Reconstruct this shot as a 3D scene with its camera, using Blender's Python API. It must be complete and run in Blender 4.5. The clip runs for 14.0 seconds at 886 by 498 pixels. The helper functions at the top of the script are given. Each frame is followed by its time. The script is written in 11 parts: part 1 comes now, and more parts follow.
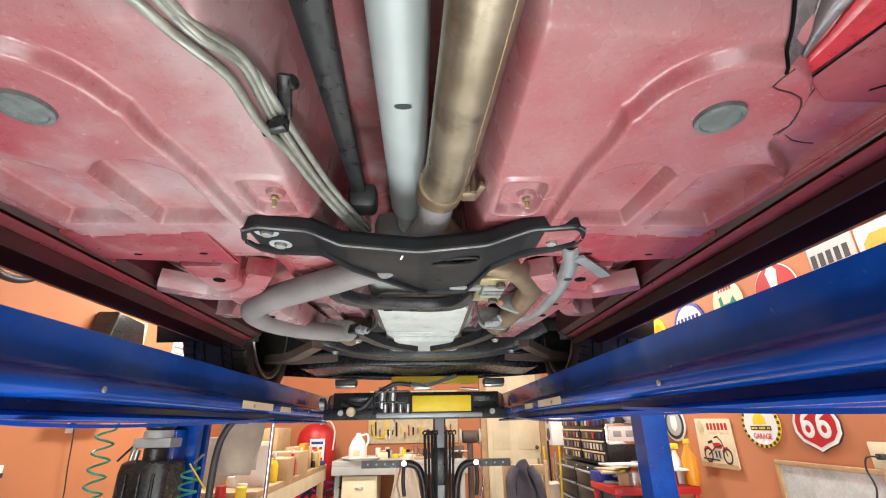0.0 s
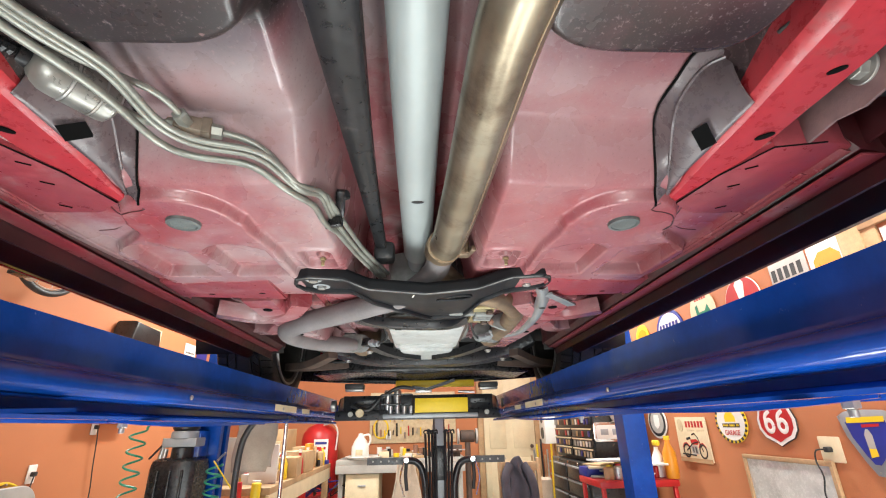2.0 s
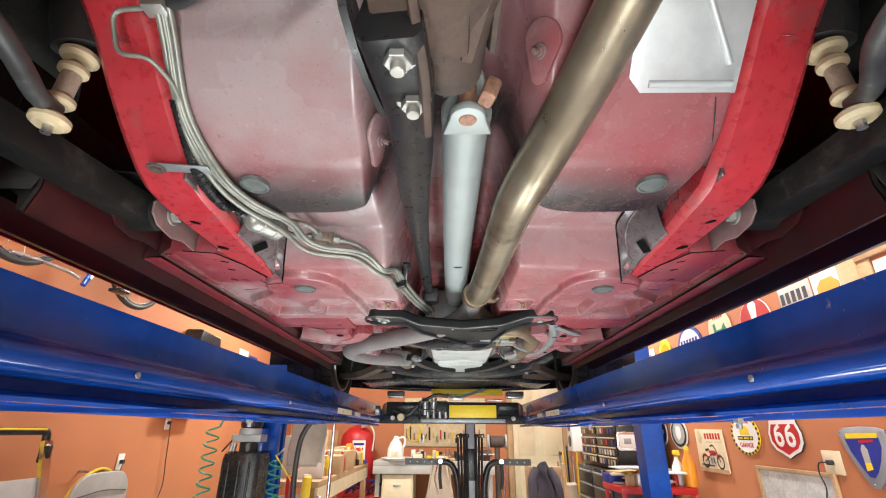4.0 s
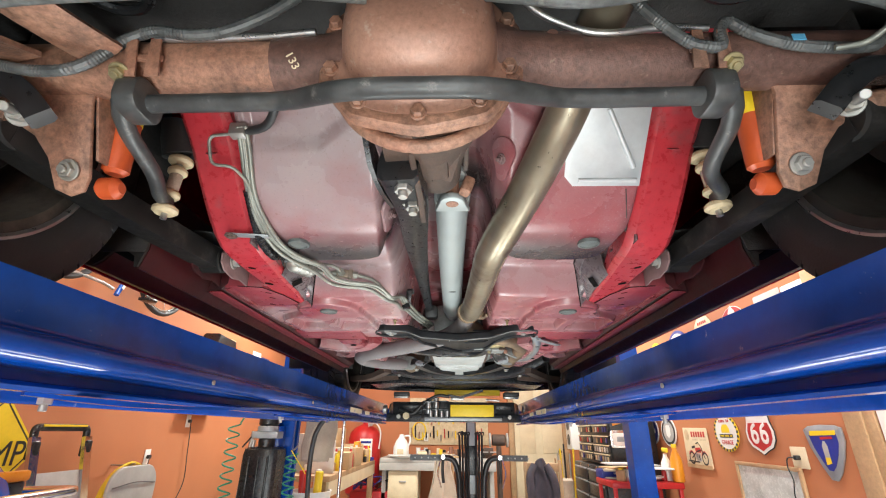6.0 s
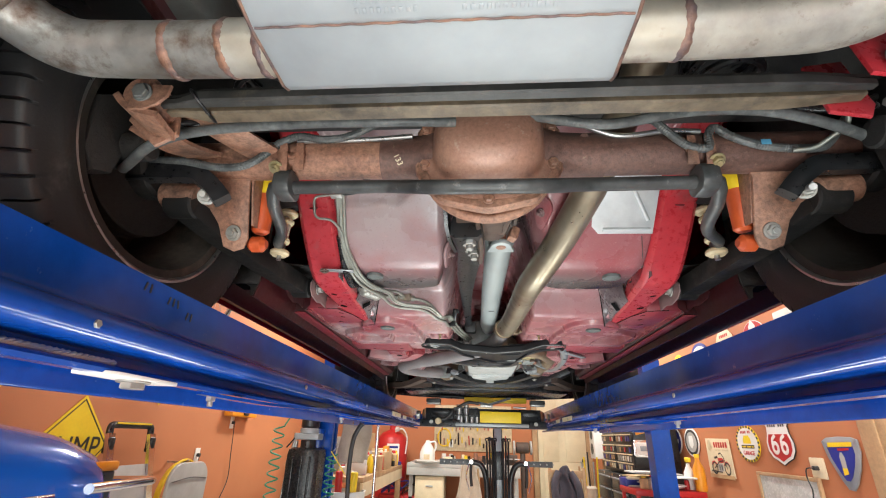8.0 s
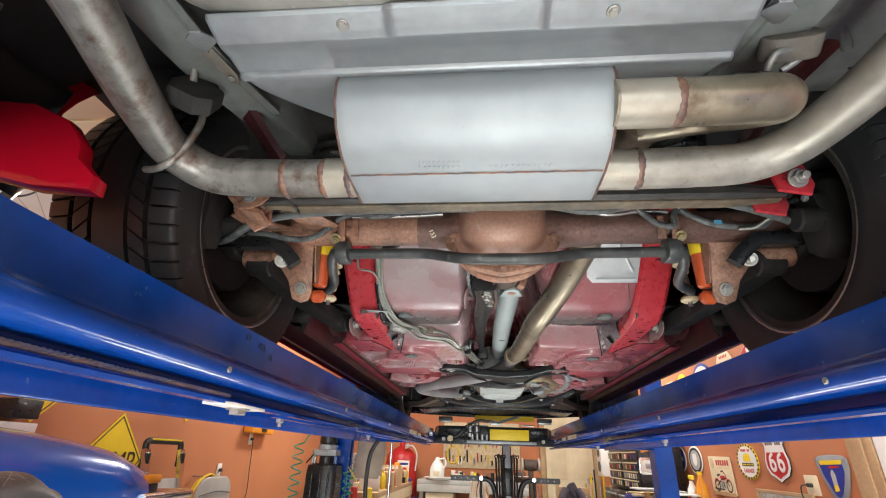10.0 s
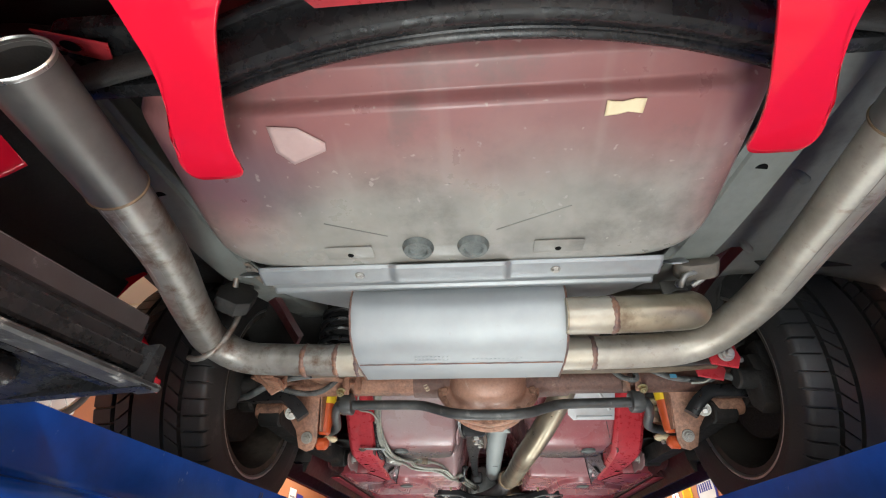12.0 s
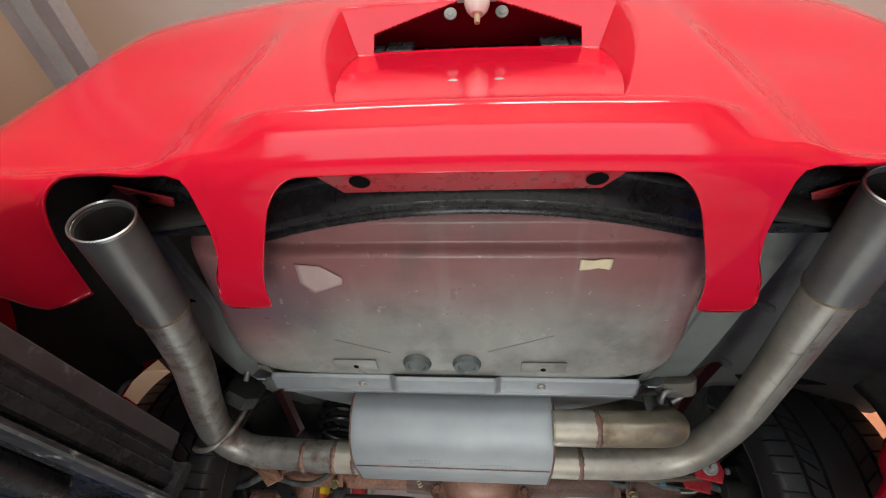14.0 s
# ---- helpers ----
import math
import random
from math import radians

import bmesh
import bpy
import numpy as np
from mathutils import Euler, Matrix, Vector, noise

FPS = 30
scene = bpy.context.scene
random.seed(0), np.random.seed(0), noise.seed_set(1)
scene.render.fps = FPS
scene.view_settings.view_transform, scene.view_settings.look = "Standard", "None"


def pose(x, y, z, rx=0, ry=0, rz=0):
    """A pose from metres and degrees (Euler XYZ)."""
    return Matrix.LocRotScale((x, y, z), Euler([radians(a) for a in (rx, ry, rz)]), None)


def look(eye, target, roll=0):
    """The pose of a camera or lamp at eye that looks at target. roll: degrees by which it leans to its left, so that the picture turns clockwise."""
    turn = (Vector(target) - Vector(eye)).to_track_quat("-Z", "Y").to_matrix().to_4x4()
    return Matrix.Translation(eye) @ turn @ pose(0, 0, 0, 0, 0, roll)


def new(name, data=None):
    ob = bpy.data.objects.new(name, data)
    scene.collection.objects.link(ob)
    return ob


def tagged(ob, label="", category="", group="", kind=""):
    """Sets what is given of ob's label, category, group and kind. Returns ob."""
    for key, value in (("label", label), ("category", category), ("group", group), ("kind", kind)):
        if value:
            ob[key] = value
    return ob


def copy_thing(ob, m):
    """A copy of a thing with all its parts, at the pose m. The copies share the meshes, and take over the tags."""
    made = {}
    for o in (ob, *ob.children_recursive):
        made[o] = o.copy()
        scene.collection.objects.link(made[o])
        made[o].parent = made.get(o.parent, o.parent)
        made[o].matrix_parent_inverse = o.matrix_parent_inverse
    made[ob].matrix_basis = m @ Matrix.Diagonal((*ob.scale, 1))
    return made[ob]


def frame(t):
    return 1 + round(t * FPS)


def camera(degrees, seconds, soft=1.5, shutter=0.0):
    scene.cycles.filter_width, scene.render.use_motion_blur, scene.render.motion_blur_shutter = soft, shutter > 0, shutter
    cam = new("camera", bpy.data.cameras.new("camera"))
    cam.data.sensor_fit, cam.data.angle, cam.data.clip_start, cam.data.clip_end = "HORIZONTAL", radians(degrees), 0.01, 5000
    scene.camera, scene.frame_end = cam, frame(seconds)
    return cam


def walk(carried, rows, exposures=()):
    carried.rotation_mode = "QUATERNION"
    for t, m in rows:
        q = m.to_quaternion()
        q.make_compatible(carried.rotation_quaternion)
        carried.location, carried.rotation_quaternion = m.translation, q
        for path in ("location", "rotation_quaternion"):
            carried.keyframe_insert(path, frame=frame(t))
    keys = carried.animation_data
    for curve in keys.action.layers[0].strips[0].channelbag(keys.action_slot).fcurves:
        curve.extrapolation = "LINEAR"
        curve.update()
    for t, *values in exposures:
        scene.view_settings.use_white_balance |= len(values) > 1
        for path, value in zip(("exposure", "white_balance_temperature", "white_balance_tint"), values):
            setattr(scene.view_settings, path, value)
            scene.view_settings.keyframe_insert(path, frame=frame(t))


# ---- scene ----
cam = camera(89.3, 14.0, soft=1.1)
PATH = [
    (0, (0.039, 0.056, 1.256), (0.124, 1.916, 1.985), -0.9),
    (0.5, (0.039, -0.007, 1.258), (0.105, 1.85, 1.999), -0.8),
    (1, (0.027, -0.063, 1.263), (0.08, 1.79, 2.014), -0.7),
    (1.5, (0.008, -0.148, 1.256), (0.083, 1.703, 2.01), -1.0),
    (2, (0.017, -0.229, 1.25), (0.115, 1.63, 1.981), -1.3),
    (2.5, (0.038, -0.3, 1.247), (0.145, 1.565, 1.962), -1.4),
    (3, (0.053, -0.385, 1.248), (0.126, 1.479, 1.97), -1.0),
    (3.5, (0.037, -0.495, 1.239), (0.044, 1.364, 1.978), 0.0),
    (4, (-0.006, -0.6, 1.241), (-0.044, 1.253, 1.993), 0.4),
    (4.2, (-0.021, -0.638, 1.243), (-0.054, 1.216, 1.992), 0.2),
    (6.3, (0.028, -0.915, 1.224), (-0.044, 0.937, 1.976), 0.6),
    (6.5, (0.013, -0.94, 1.223), (-0.067, 0.908, 1.984), 0.7),
    (7, (-0.029, -1.01, 1.231), (-0.121, 0.83, 2.009), 1.1),
    (7.2, (-0.044, -1.033, 1.226), (-0.143, 0.806, 2.006), 1.2),
    (9.3, (-0.042, -1.281, 1.184), (-0.258, 0.551, 1.958), 2.4),
    (9.5, (-0.059, -1.305, 1.187), (-0.25, 0.525, 1.971), 2.1),
    (10, (-0.068, -1.382, 1.195), (-0.246, 0.426, 2.031), 2.0),
    (10.5, (-0.058, -1.461, 1.197), (-0.191, 0.312, 2.113), 0.8),
    (11, (-0.067, -1.523, 1.206), (-0.187, 0.193, 2.225), 0.1),
    (11.5, (-0.053, -1.581, 1.234), (-0.16, 0.09, 2.327), -0.1),
    (12, (-0.045, -1.628, 1.269), (-0.186, -0.012, 2.439), 0.9),
    (12.5, (-0.044, -1.687, 1.279), (-0.221, -0.139, 2.533), 1.0),
    (13, (-0.037, -1.718, 1.281), (-0.232, -0.215, 2.585), 1.4),
    (13.5, (-0.035, -1.736, 1.282), (-0.211, -0.276, 2.638), 3.2),
    (14, (-0.029, -1.756, 1.282), (-0.181, -0.329, 2.674), 4.1),
]
walk(cam, [(t, look(eye, target, roll)) for t, eye, target, roll in PATH], exposures=[(0.0, 0.80), (4.0, 0.72), (7.0, 0.70), (9.5, 0.36), (11.0, 0.34), (11.75, 0.33), (12.5, 0.04), (13.5, -0.46), (14.0, -0.62)])

# ---- light ----
world = bpy.data.worlds.new("sky")
scene.world = world
world.use_nodes = True
sky = world.node_tree.nodes.new("ShaderNodeTexSky")
sky.sky_type, sky.sun_disc = "NISHITA", False
sky.sun_elevation, sky.sun_rotation = radians(40), radians(200)
world.node_tree.links.new(sky.outputs[0], world.node_tree.nodes["Background"].inputs[0])
world.node_tree.nodes["Background"].inputs[1].default_value = 0.12


def area(name, m, sx, sy, watts, color):
    data = bpy.data.lights.new(name, "AREA")
    data.shape, data.size, data.size_y, data.energy, data.color = "RECTANGLE", sx, sy, watts, color
    ob = new(name, data)
    ob.matrix_world = m
    return ob


CEIL = 3.25
SHOP_LIGHTS = ((-1.55, 4.6, 0), (1.5, 4.6, 0), (-1.6, 1.2, 0), (1.6, 1.2, 0), (-0.75, -3.75, 90), (0.70, -3.75, 90))
for lx, ly, turn in SHOP_LIGHTS:
    area("shop_light_glow", pose(lx, ly, CEIL - 0.09, 0, 0, turn), 0.26, 1.2, 68 if ly > 2 else (26 if lx < 0 else 44) if ly > 0 else 105, (0.965, 1.0, 0.96))
# daylight through the open door behind
area("door_daylight", look((0.0, -4.55, 1.12), (0.0, 0.0, 2.1)), 3.9, 2.0, 110, (0.92, 1.0, 1.0))
# assumed, unseen work lights added on the floor to brighten the car's underside
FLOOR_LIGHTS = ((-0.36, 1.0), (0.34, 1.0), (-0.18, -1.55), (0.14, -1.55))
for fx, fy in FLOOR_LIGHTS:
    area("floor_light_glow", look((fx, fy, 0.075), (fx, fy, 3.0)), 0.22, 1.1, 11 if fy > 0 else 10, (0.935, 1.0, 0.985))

# ---- materials ----


def rgb(c):
    return (c[0], c[1], c[2], 1.0)


def mat(name, color, rough=0.5, metal=0.0, color2=None, scale=6.0, mix=0.5, fine=0.0, bump=0.0, bscale=60.0, coat=0.0,
        rvar=0.12, stain=None, stain_scale=2.0, stain_amount=0.45, per_object=0.0, detail=5.0, spec=0.5):
    """Principled surface with a broad and a fine variation in colour, roughness and relief."""
    m = bpy.data.materials.new(name)
    m.use_nodes = True
    n, l = m.node_tree.nodes, m.node_tree.links
    b = n["Principled BSDF"]
    b.inputs["Metallic"].default_value = metal
    b.inputs["Coat Weight"].default_value = coat
    b.inputs["Coat Roughness"].default_value = 0.08
    b.inputs["Specular IOR Level"].default_value = spec
    co = n.new("ShaderNodeTexCoord")
    big = n.new("ShaderNodeTexNoise")
    big.inputs["Scale"].default_value, big.inputs["Detail"].default_value = scale, detail
    l.new(co.outputs["Object"], big.inputs["Vector"])
    ramp = n.new("ShaderNodeMapRange")
    ramp.inputs[1].default_value, ramp.inputs[2].default_value = 0.35, 0.68
    ramp.inputs[4].default_value = mix * 2 if mix < 0.5 else 1.0
    l.new(big.outputs["Fac"], ramp.inputs[0])
    mx = n.new("ShaderNodeMix")
    mx.data_type = "RGBA"
    c2 = color2 or tuple(min(1, c * 0.72) for c in color)
    mx.inputs[6].default_value, mx.inputs[7].default_value = rgb(color), rgb(c2)
    l.new(ramp.outputs[0], mx.inputs[0])
    out = mx.outputs[2]
    if stain:
        sn = n.new("ShaderNodeTexNoise")
        sn.inputs["Scale"].default_value, sn.inputs["Detail"].default_value, sn.inputs["Roughness"].default_value = stain_scale, 8, 0.7
        l.new(co.outputs["Object"], sn.inputs["Vector"])
        sr = n.new("ShaderNodeMapRange")
        sr.inputs[1].default_value, sr.inputs[2].default_value = 0.62 - stain_amount * 0.25, 0.78 - stain_amount * 0.2
        l.new(sn.outputs["Fac"], sr.inputs[0])
        sm = n.new("ShaderNodeMix")
        sm.data_type = "RGBA"
        sm.inputs[7].default_value = rgb(stain)
        l.new(sr.outputs[0], sm.inputs[0])
        l.new(out, sm.inputs[6])
        out = sm.outputs[2]
    if per_object:
        oi = n.new("ShaderNodeObjectInfo")
        hs = n.new("ShaderNodeHueSaturation")
        pr = n.new("ShaderNodeMapRange")
        pr.inputs[3].default_value, pr.inputs[4].default_value = 1 - per_object, 1 + per_object
        l.new(oi.outputs["Random"], pr.inputs[0])
        l.new(pr.outputs[0], hs.inputs["Value"])
        l.new(out, hs.inputs["Color"])
        out = hs.outputs["Color"]
    fn = n.new("ShaderNodeTexNoise")
    fn.inputs["Scale"].default_value, fn.inputs["Detail"].default_value, fn.inputs["Roughness"].default_value = bscale, 6, 0.66
    l.new(co.outputs["Object"], fn.inputs["Vector"])
    if fine:
        hs2 = n.new("ShaderNodeHueSaturation")
        fr = n.new("ShaderNodeMapRange")
        fr.inputs[1].default_value, fr.inputs[2].default_value = 0.3, 0.7
        fr.inputs[3].default_value, fr.inputs[4].default_value = 1 - fine, 1 + fine
        l.new(fn.outputs["Fac"], fr.inputs[0])
        l.new(fr.outputs[0], hs2.inputs["Value"])
        l.new(out, hs2.inputs["Color"])
        out = hs2.outputs["Color"]
    l.new(out, b.inputs["Base Color"])
    rr = n.new("ShaderNodeMapRange")
    rr.inputs[1].default_value, rr.inputs[2].default_value = 0.3, 0.7
    rr.inputs[3].default_value, rr.inputs[4].default_value = max(0.02, rough - rvar), min(1, rough + rvar)
    l.new(fn.outputs["Fac"], rr.inputs[0])
    l.new(rr.outputs[0], b.inputs["Roughness"])
    if bump:
        bp = n.new("ShaderNodeBump")
        bp.inputs["Strength"].default_value, bp.inputs["Distance"].default_value = bump, 0.004
        l.new(fn.outputs["Fac"], bp.inputs["Height"])
        l.new(bp.outputs[0], b.inputs["Normal"])
    return m


M = dict(
    wall=mat("orange_wall_paint", (0.50, 0.188, 0.078), 0.7, 0, (0.45, 0.165, 0.068), 1.5, fine=0.05, bump=0.25, bscale=140),
    tan=mat("tan_wall_paint", (0.66, 0.53, 0.37), 0.75, 0, (0.61, 0.48, 0.33), 1.5, fine=0.04, bump=0.2, bscale=140),
    white=mat("ceiling_white", (0.86, 0.84, 0.78), 0.8, 0, (0.82, 0.80, 0.74), 1.2, bump=0.15, bscale=90),
    floor=mat("concrete", (0.55, 0.54, 0.52), 0.5, 0, (0.50, 0.49, 0.47), 1.2, fine=0.12, bump=0.3, bscale=45, stain=(0.36, 0.35, 0.33)),
    under=mat("underbody_red", (0.43, 0.062, 0.082), 0.36, 0, (0.44, 0.15, 0.165), 3.5, fine=0.07, bump=0.02, bscale=170, rvar=0.06, detail=3, stain=(0.40, 0.32, 0.32), stain_scale=2.2, stain_amount=0.45),
    red=mat("body_red", (0.60, 0.007, 0.029), 0.11, 0, (0.56, 0.007, 0.027), 1.0, rvar=0.015, fine=0.008, spec=0.38),
    railred=mat("rail_red", (0.44, 0.024, 0.034), 0.32, 0, (0.33, 0.040, 0.048), 5, fine=0.14, bump=0.08, stain=(0.20, 0.11, 0.105), stain_scale=7, stain_amount=0.3),
    cleanred=mat("clean_red", (0.28, 0.038, 0.050), 0.36, 0, (0.225, 0.055, 0.064), 6, fine=0.14, bump=0.08, stain=(0.30, 0.15, 0.15), stain_scale=9, stain_amount=0.25),
    boxgrey=mat("overspray_grey", (0.125, 0.102, 0.107), 0.30, 0, (0.085, 0.062, 0.066), 7, fine=0.12, bump=0.06, stain=(0.21, 0.05, 0.055), stain_scale=5, stain_amount=0.2),
    # near-black laid flat over holes, slots and notches, painted in place of unlit cavities
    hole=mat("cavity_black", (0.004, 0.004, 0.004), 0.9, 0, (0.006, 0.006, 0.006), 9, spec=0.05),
    lens=mat("clear_lens", (0.80, 0.80, 0.76), 0.12, 0, (0.72, 0.72, 0.68), 20, fine=0.05, coat=0.4),
    # lighter grey that paints the highlight along black rims
    wornblack=mat("worn_black_edge", (0.16, 0.165, 0.16), 0.45, 0.2, (0.03, 0.03, 0.03), 16, fine=0.3),
    rimdust=mat("dusty_rim", (0.052, 0.047, 0.041), 0.6, 0.2, (0.024, 0.022, 0.019), 6, fine=0.2, bump=0.1, stain=(0.15, 0.125, 0.10), stain_scale=4, stain_amount=0.35),
    armblack=mat("dull_black_arm", (0.010, 0.010, 0.010), 0.6, 0, (0.02, 0.018, 0.017), 9, fine=0.3, bump=0.2, spec=0.25, stain=(0.06, 0.05, 0.045), stain_scale=9, stain_amount=0.2),
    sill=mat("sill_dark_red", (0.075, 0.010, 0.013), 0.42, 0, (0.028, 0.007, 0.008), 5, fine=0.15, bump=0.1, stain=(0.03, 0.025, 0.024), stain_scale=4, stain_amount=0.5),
    # undercoat; also laid over bores and small slots, painted for their dark hollows
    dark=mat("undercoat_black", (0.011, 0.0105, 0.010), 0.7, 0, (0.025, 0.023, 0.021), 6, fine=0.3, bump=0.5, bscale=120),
    lift=mat("lift_blue", (0.003, 0.056, 0.33), 0.17, 0, (0.002, 0.040, 0.24), 3.5, stain=(0.30, 0.36, 0.45), stain_scale=34, stain_amount=-0.14, rvar=0.07, fine=0.14, bscale=22, spec=0.42),
    black=mat("black_paint", (0.010, 0.011, 0.012), 0.34, 0, (0.018, 0.018, 0.02), 8, fine=0.25, bump=0.08, stain=(0.08, 0.075, 0.07), stain_scale=16, stain_amount=0.06),
    rubber=mat("tyre_rubber", (0.020, 0.021, 0.022), 0.5, 0, (0.032, 0.032, 0.032), 7, fine=0.25, bump=0.15, bscale=200, stain=(0.085, 0.083, 0.078), stain_scale=14, stain_amount=0.08),
    plastic=mat("black_plastic", (0.009, 0.009, 0.010), 0.28, 0, (0.017, 0.017, 0.018), 9, fine=0.15, bump=0.08, stain=(0.07, 0.066, 0.062), stain_scale=12, stain_amount=0.12, spec=0.35),
    scuffed=mat("scuffed_plastic", (0.014, 0.014, 0.015), 0.42, 0, (0.03, 0.03, 0.03), 20, fine=0.4, bump=0.2, stain=(0.38, 0.37, 0.35), stain_scale=34, stain_amount=0.30),
    alu=mat("driveshaft_aluminium", (0.40, 0.445, 0.44), 0.5, 0.3, (0.34, 0.375, 0.375), 5, fine=0.04, bscale=18, rvar=0.05),
    tin=mat("aluminized_steel", (0.385, 0.41, 0.42), 0.54, 0.42, (0.275, 0.295, 0.31), 4, fine=0.06, bscale=22, rvar=0.06, stain=(0.24, 0.17, 0.13), stain_scale=38, stain_amount=-0.16),
    pipe=mat("stainless_pipe", (0.36, 0.315, 0.235), 0.36, 0.75, (0.25, 0.205, 0.14), 8, fine=0.12, bscale=26, rvar=0.1, detail=4, stain=(0.15, 0.11, 0.075), stain_scale=9, stain_amount=0.45),
    tailgold=mat("tinted_tailpipe", (0.40, 0.375, 0.33), 0.42, 0.5, (0.25, 0.228, 0.19), 5, fine=0.18, bscale=34, rvar=0.12, stain=(0.15, 0.10, 0.075), stain_scale=36, stain_amount=0.22),
    tail=mat("tailpipe_steel", (0.335, 0.325, 0.30), 0.44, 0.5, (0.135, 0.125, 0.110), 5, fine=0.2, bscale=34, rvar=0.14, stain=(0.105, 0.066, 0.046), stain_scale=22, stain_amount=0.55),
    wrap=mat("matte_grey_pipe", (0.20, 0.185, 0.185), 0.75, 0.1, (0.15, 0.135, 0.135), 9, fine=0.12, bump=0.25, bscale=160),
    cast=mat("cast_iron_cat", (0.30, 0.22, 0.14), 0.5, 0.7, (0.18, 0.13, 0.09), 12, fine=0.2, bump=0.3),
    rust=mat("rusty_axle", (0.295, 0.142, 0.092), 0.5, 0.12, (0.36, 0.20, 0.134), 9, fine=0.45, bump=0.5, bscale=110, stain=(0.12, 0.07, 0.05), stain_scale=8, stain_amount=0.55),
    rustbrown=mat("brown_axle", (0.150, 0.080, 0.062), 0.5, 0.15, (0.105, 0.054, 0.043), 9, fine=0.35, bump=0.4, bscale=110, stain=(0.36, 0.28, 0.20), stain_scale=46, stain_amount=0.05),
    rustcover=mat("rusty_cover", (0.36, 0.200, 0.142), 0.38, 0.12, (0.275, 0.138, 0.096), 5, fine=0.2, bump=0.2, bscale=150, stain=(0.44, 0.35, 0.28), stain_scale=55, stain_amount=0.12),
    iron=mat("dark_cast_iron", (0.085, 0.065, 0.055), 0.75, 0.3, (0.13, 0.085, 0.065), 9, fine=0.25, bump=0.5),
    zinc=mat("zinc_bolt", (0.42, 0.415, 0.40), 0.50, 0.7, (0.30, 0.285, 0.25), 30, fine=0.1),
    gold=mat("yellow_zinc", (0.42, 0.36, 0.20), 0.45, 0.7, (0.3, 0.25, 0.14), 25, fine=0.15),
    line=mat("brake_line", (0.315, 0.325, 0.285), 0.40, 0.4, (0.225, 0.23, 0.20), 12, fine=0.18),
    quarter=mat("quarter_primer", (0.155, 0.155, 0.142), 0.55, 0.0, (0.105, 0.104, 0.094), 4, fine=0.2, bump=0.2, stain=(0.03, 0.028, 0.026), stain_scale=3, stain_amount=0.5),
    trayrail=mat("tray_rail", (0.036, 0.031, 0.032), 0.42, 0.0, (0.022, 0.019, 0.020), 7, fine=0.2, bump=0.08, stain=(0.16, 0.155, 0.15), stain_scale=22, stain_amount=0.05),
    gloss=mat("gloss_black", (0.007, 0.0075, 0.009), 0.40, 0, (0.018, 0.019, 0.021), 6, rvar=0.03, bscale=30, spec=0.16),
    panalu=mat("bright_cast_pan", (0.50, 0.52, 0.505), 0.5, 0.25, (0.38, 0.40, 0.385), 7, fine=0.15, bump=0.15, stain=(0.20, 0.19, 0.17), stain_scale=14, stain_amount=0.1),
    castgrey=mat("cast_aluminium", (0.26, 0.275, 0.265), 0.6, 0.35, (0.18, 0.19, 0.18), 9, fine=0.2, bump=0.2, stain=(0.09, 0.085, 0.075), stain_scale=9, stain_amount=0.45),
    brass=mat("dull_brass", (0.30, 0.245, 0.185), 0.42, 0.5, (0.20, 0.165, 0.125), 14, fine=0.2),
    dusty=mat("dusty_metal", (0.17, 0.15, 0.125), 0.75, 0.1, (0.11, 0.095, 0.08), 9, fine=0.25, bump=0.3),
    dustred=mat("dusty_red", (0.24, 0.15, 0.145), 0.6, 0, (0.17, 0.10, 0.10), 12, fine=0.15, bump=0.15),
    filter=mat("filter_grey", (0.27, 0.265, 0.24), 0.34, 0.5, (0.20, 0.195, 0.175), 10, fine=0.10),
    sleeve=mat("tinted_sleeve", (0.42, 0.395, 0.345), 0.40, 0.55, (0.35, 0.305, 0.235), 11, fine=0.12, bscale=30, stain=(0.20, 0.11, 0.08), stain_scale=12, stain_amount=0.1),
    tipmetal=mat("sooty_tip", (0.20, 0.195, 0.185), 0.42, 0.6, (0.15, 0.145, 0.14), 9, fine=0.1, rvar=0.08),
    patch=mat("scraped_primer", (0.42, 0.30, 0.285), 0.6, 0, (0.36, 0.25, 0.24), 14, fine=0.06),
    track=mat("galvanized_track", (0.42, 0.46, 0.47), 0.5, 0.15, (0.34, 0.37, 0.38), 6, fine=0.08),
    trackbar=mat("worn_bar", (0.165, 0.128, 0.085), 0.5, 0.1, (0.095, 0.073, 0.050), 12, fine=0.35, bump=0.25, stain=(0.035, 0.03, 0.026), stain_scale=9, stain_amount=0.3),
    bardark=mat("dark_bar", (0.060, 0.058, 0.054), 0.45, 0.1, (0.030, 0.029, 0.028), 12, fine=0.35, bump=0.2, stain=(0.14, 0.12, 0.09), stain_scale=10, stain_amount=0.1),
    bargrey=mat("dusty_black_bar", (0.060, 0.062, 0.061), 0.42, 0, (0.034, 0.035, 0.035), 14, fine=0.3, bump=0.1, stain=(0.19, 0.185, 0.17), stain_scale=30, stain_amount=0.05),
    foil=mat("bright_foil", (0.58, 0.60, 0.61), 0.42, 0.35, (0.50, 0.52, 0.53), 8, fine=0.06, bump=0.08),
    tagblue=mat("tag_blue", (0.10, 0.36, 0.55), 0.5, 0, (0.09, 0.32, 0.5), 10),
    weld=mat("rusty_weld", (0.22, 0.115, 0.075), 0.5, 0.35, (0.105, 0.080, 0.088), 42, fine=0.5, bump=0.6),
    greyloom=mat("grey_loom", (0.125, 0.132, 0.130), 0.45, 0, (0.060, 0.064, 0.064), 22, fine=0.35, bump=0.2, bscale=90, stain=(0.22, 0.22, 0.20), stain_scale=30, stain_amount=0.1),
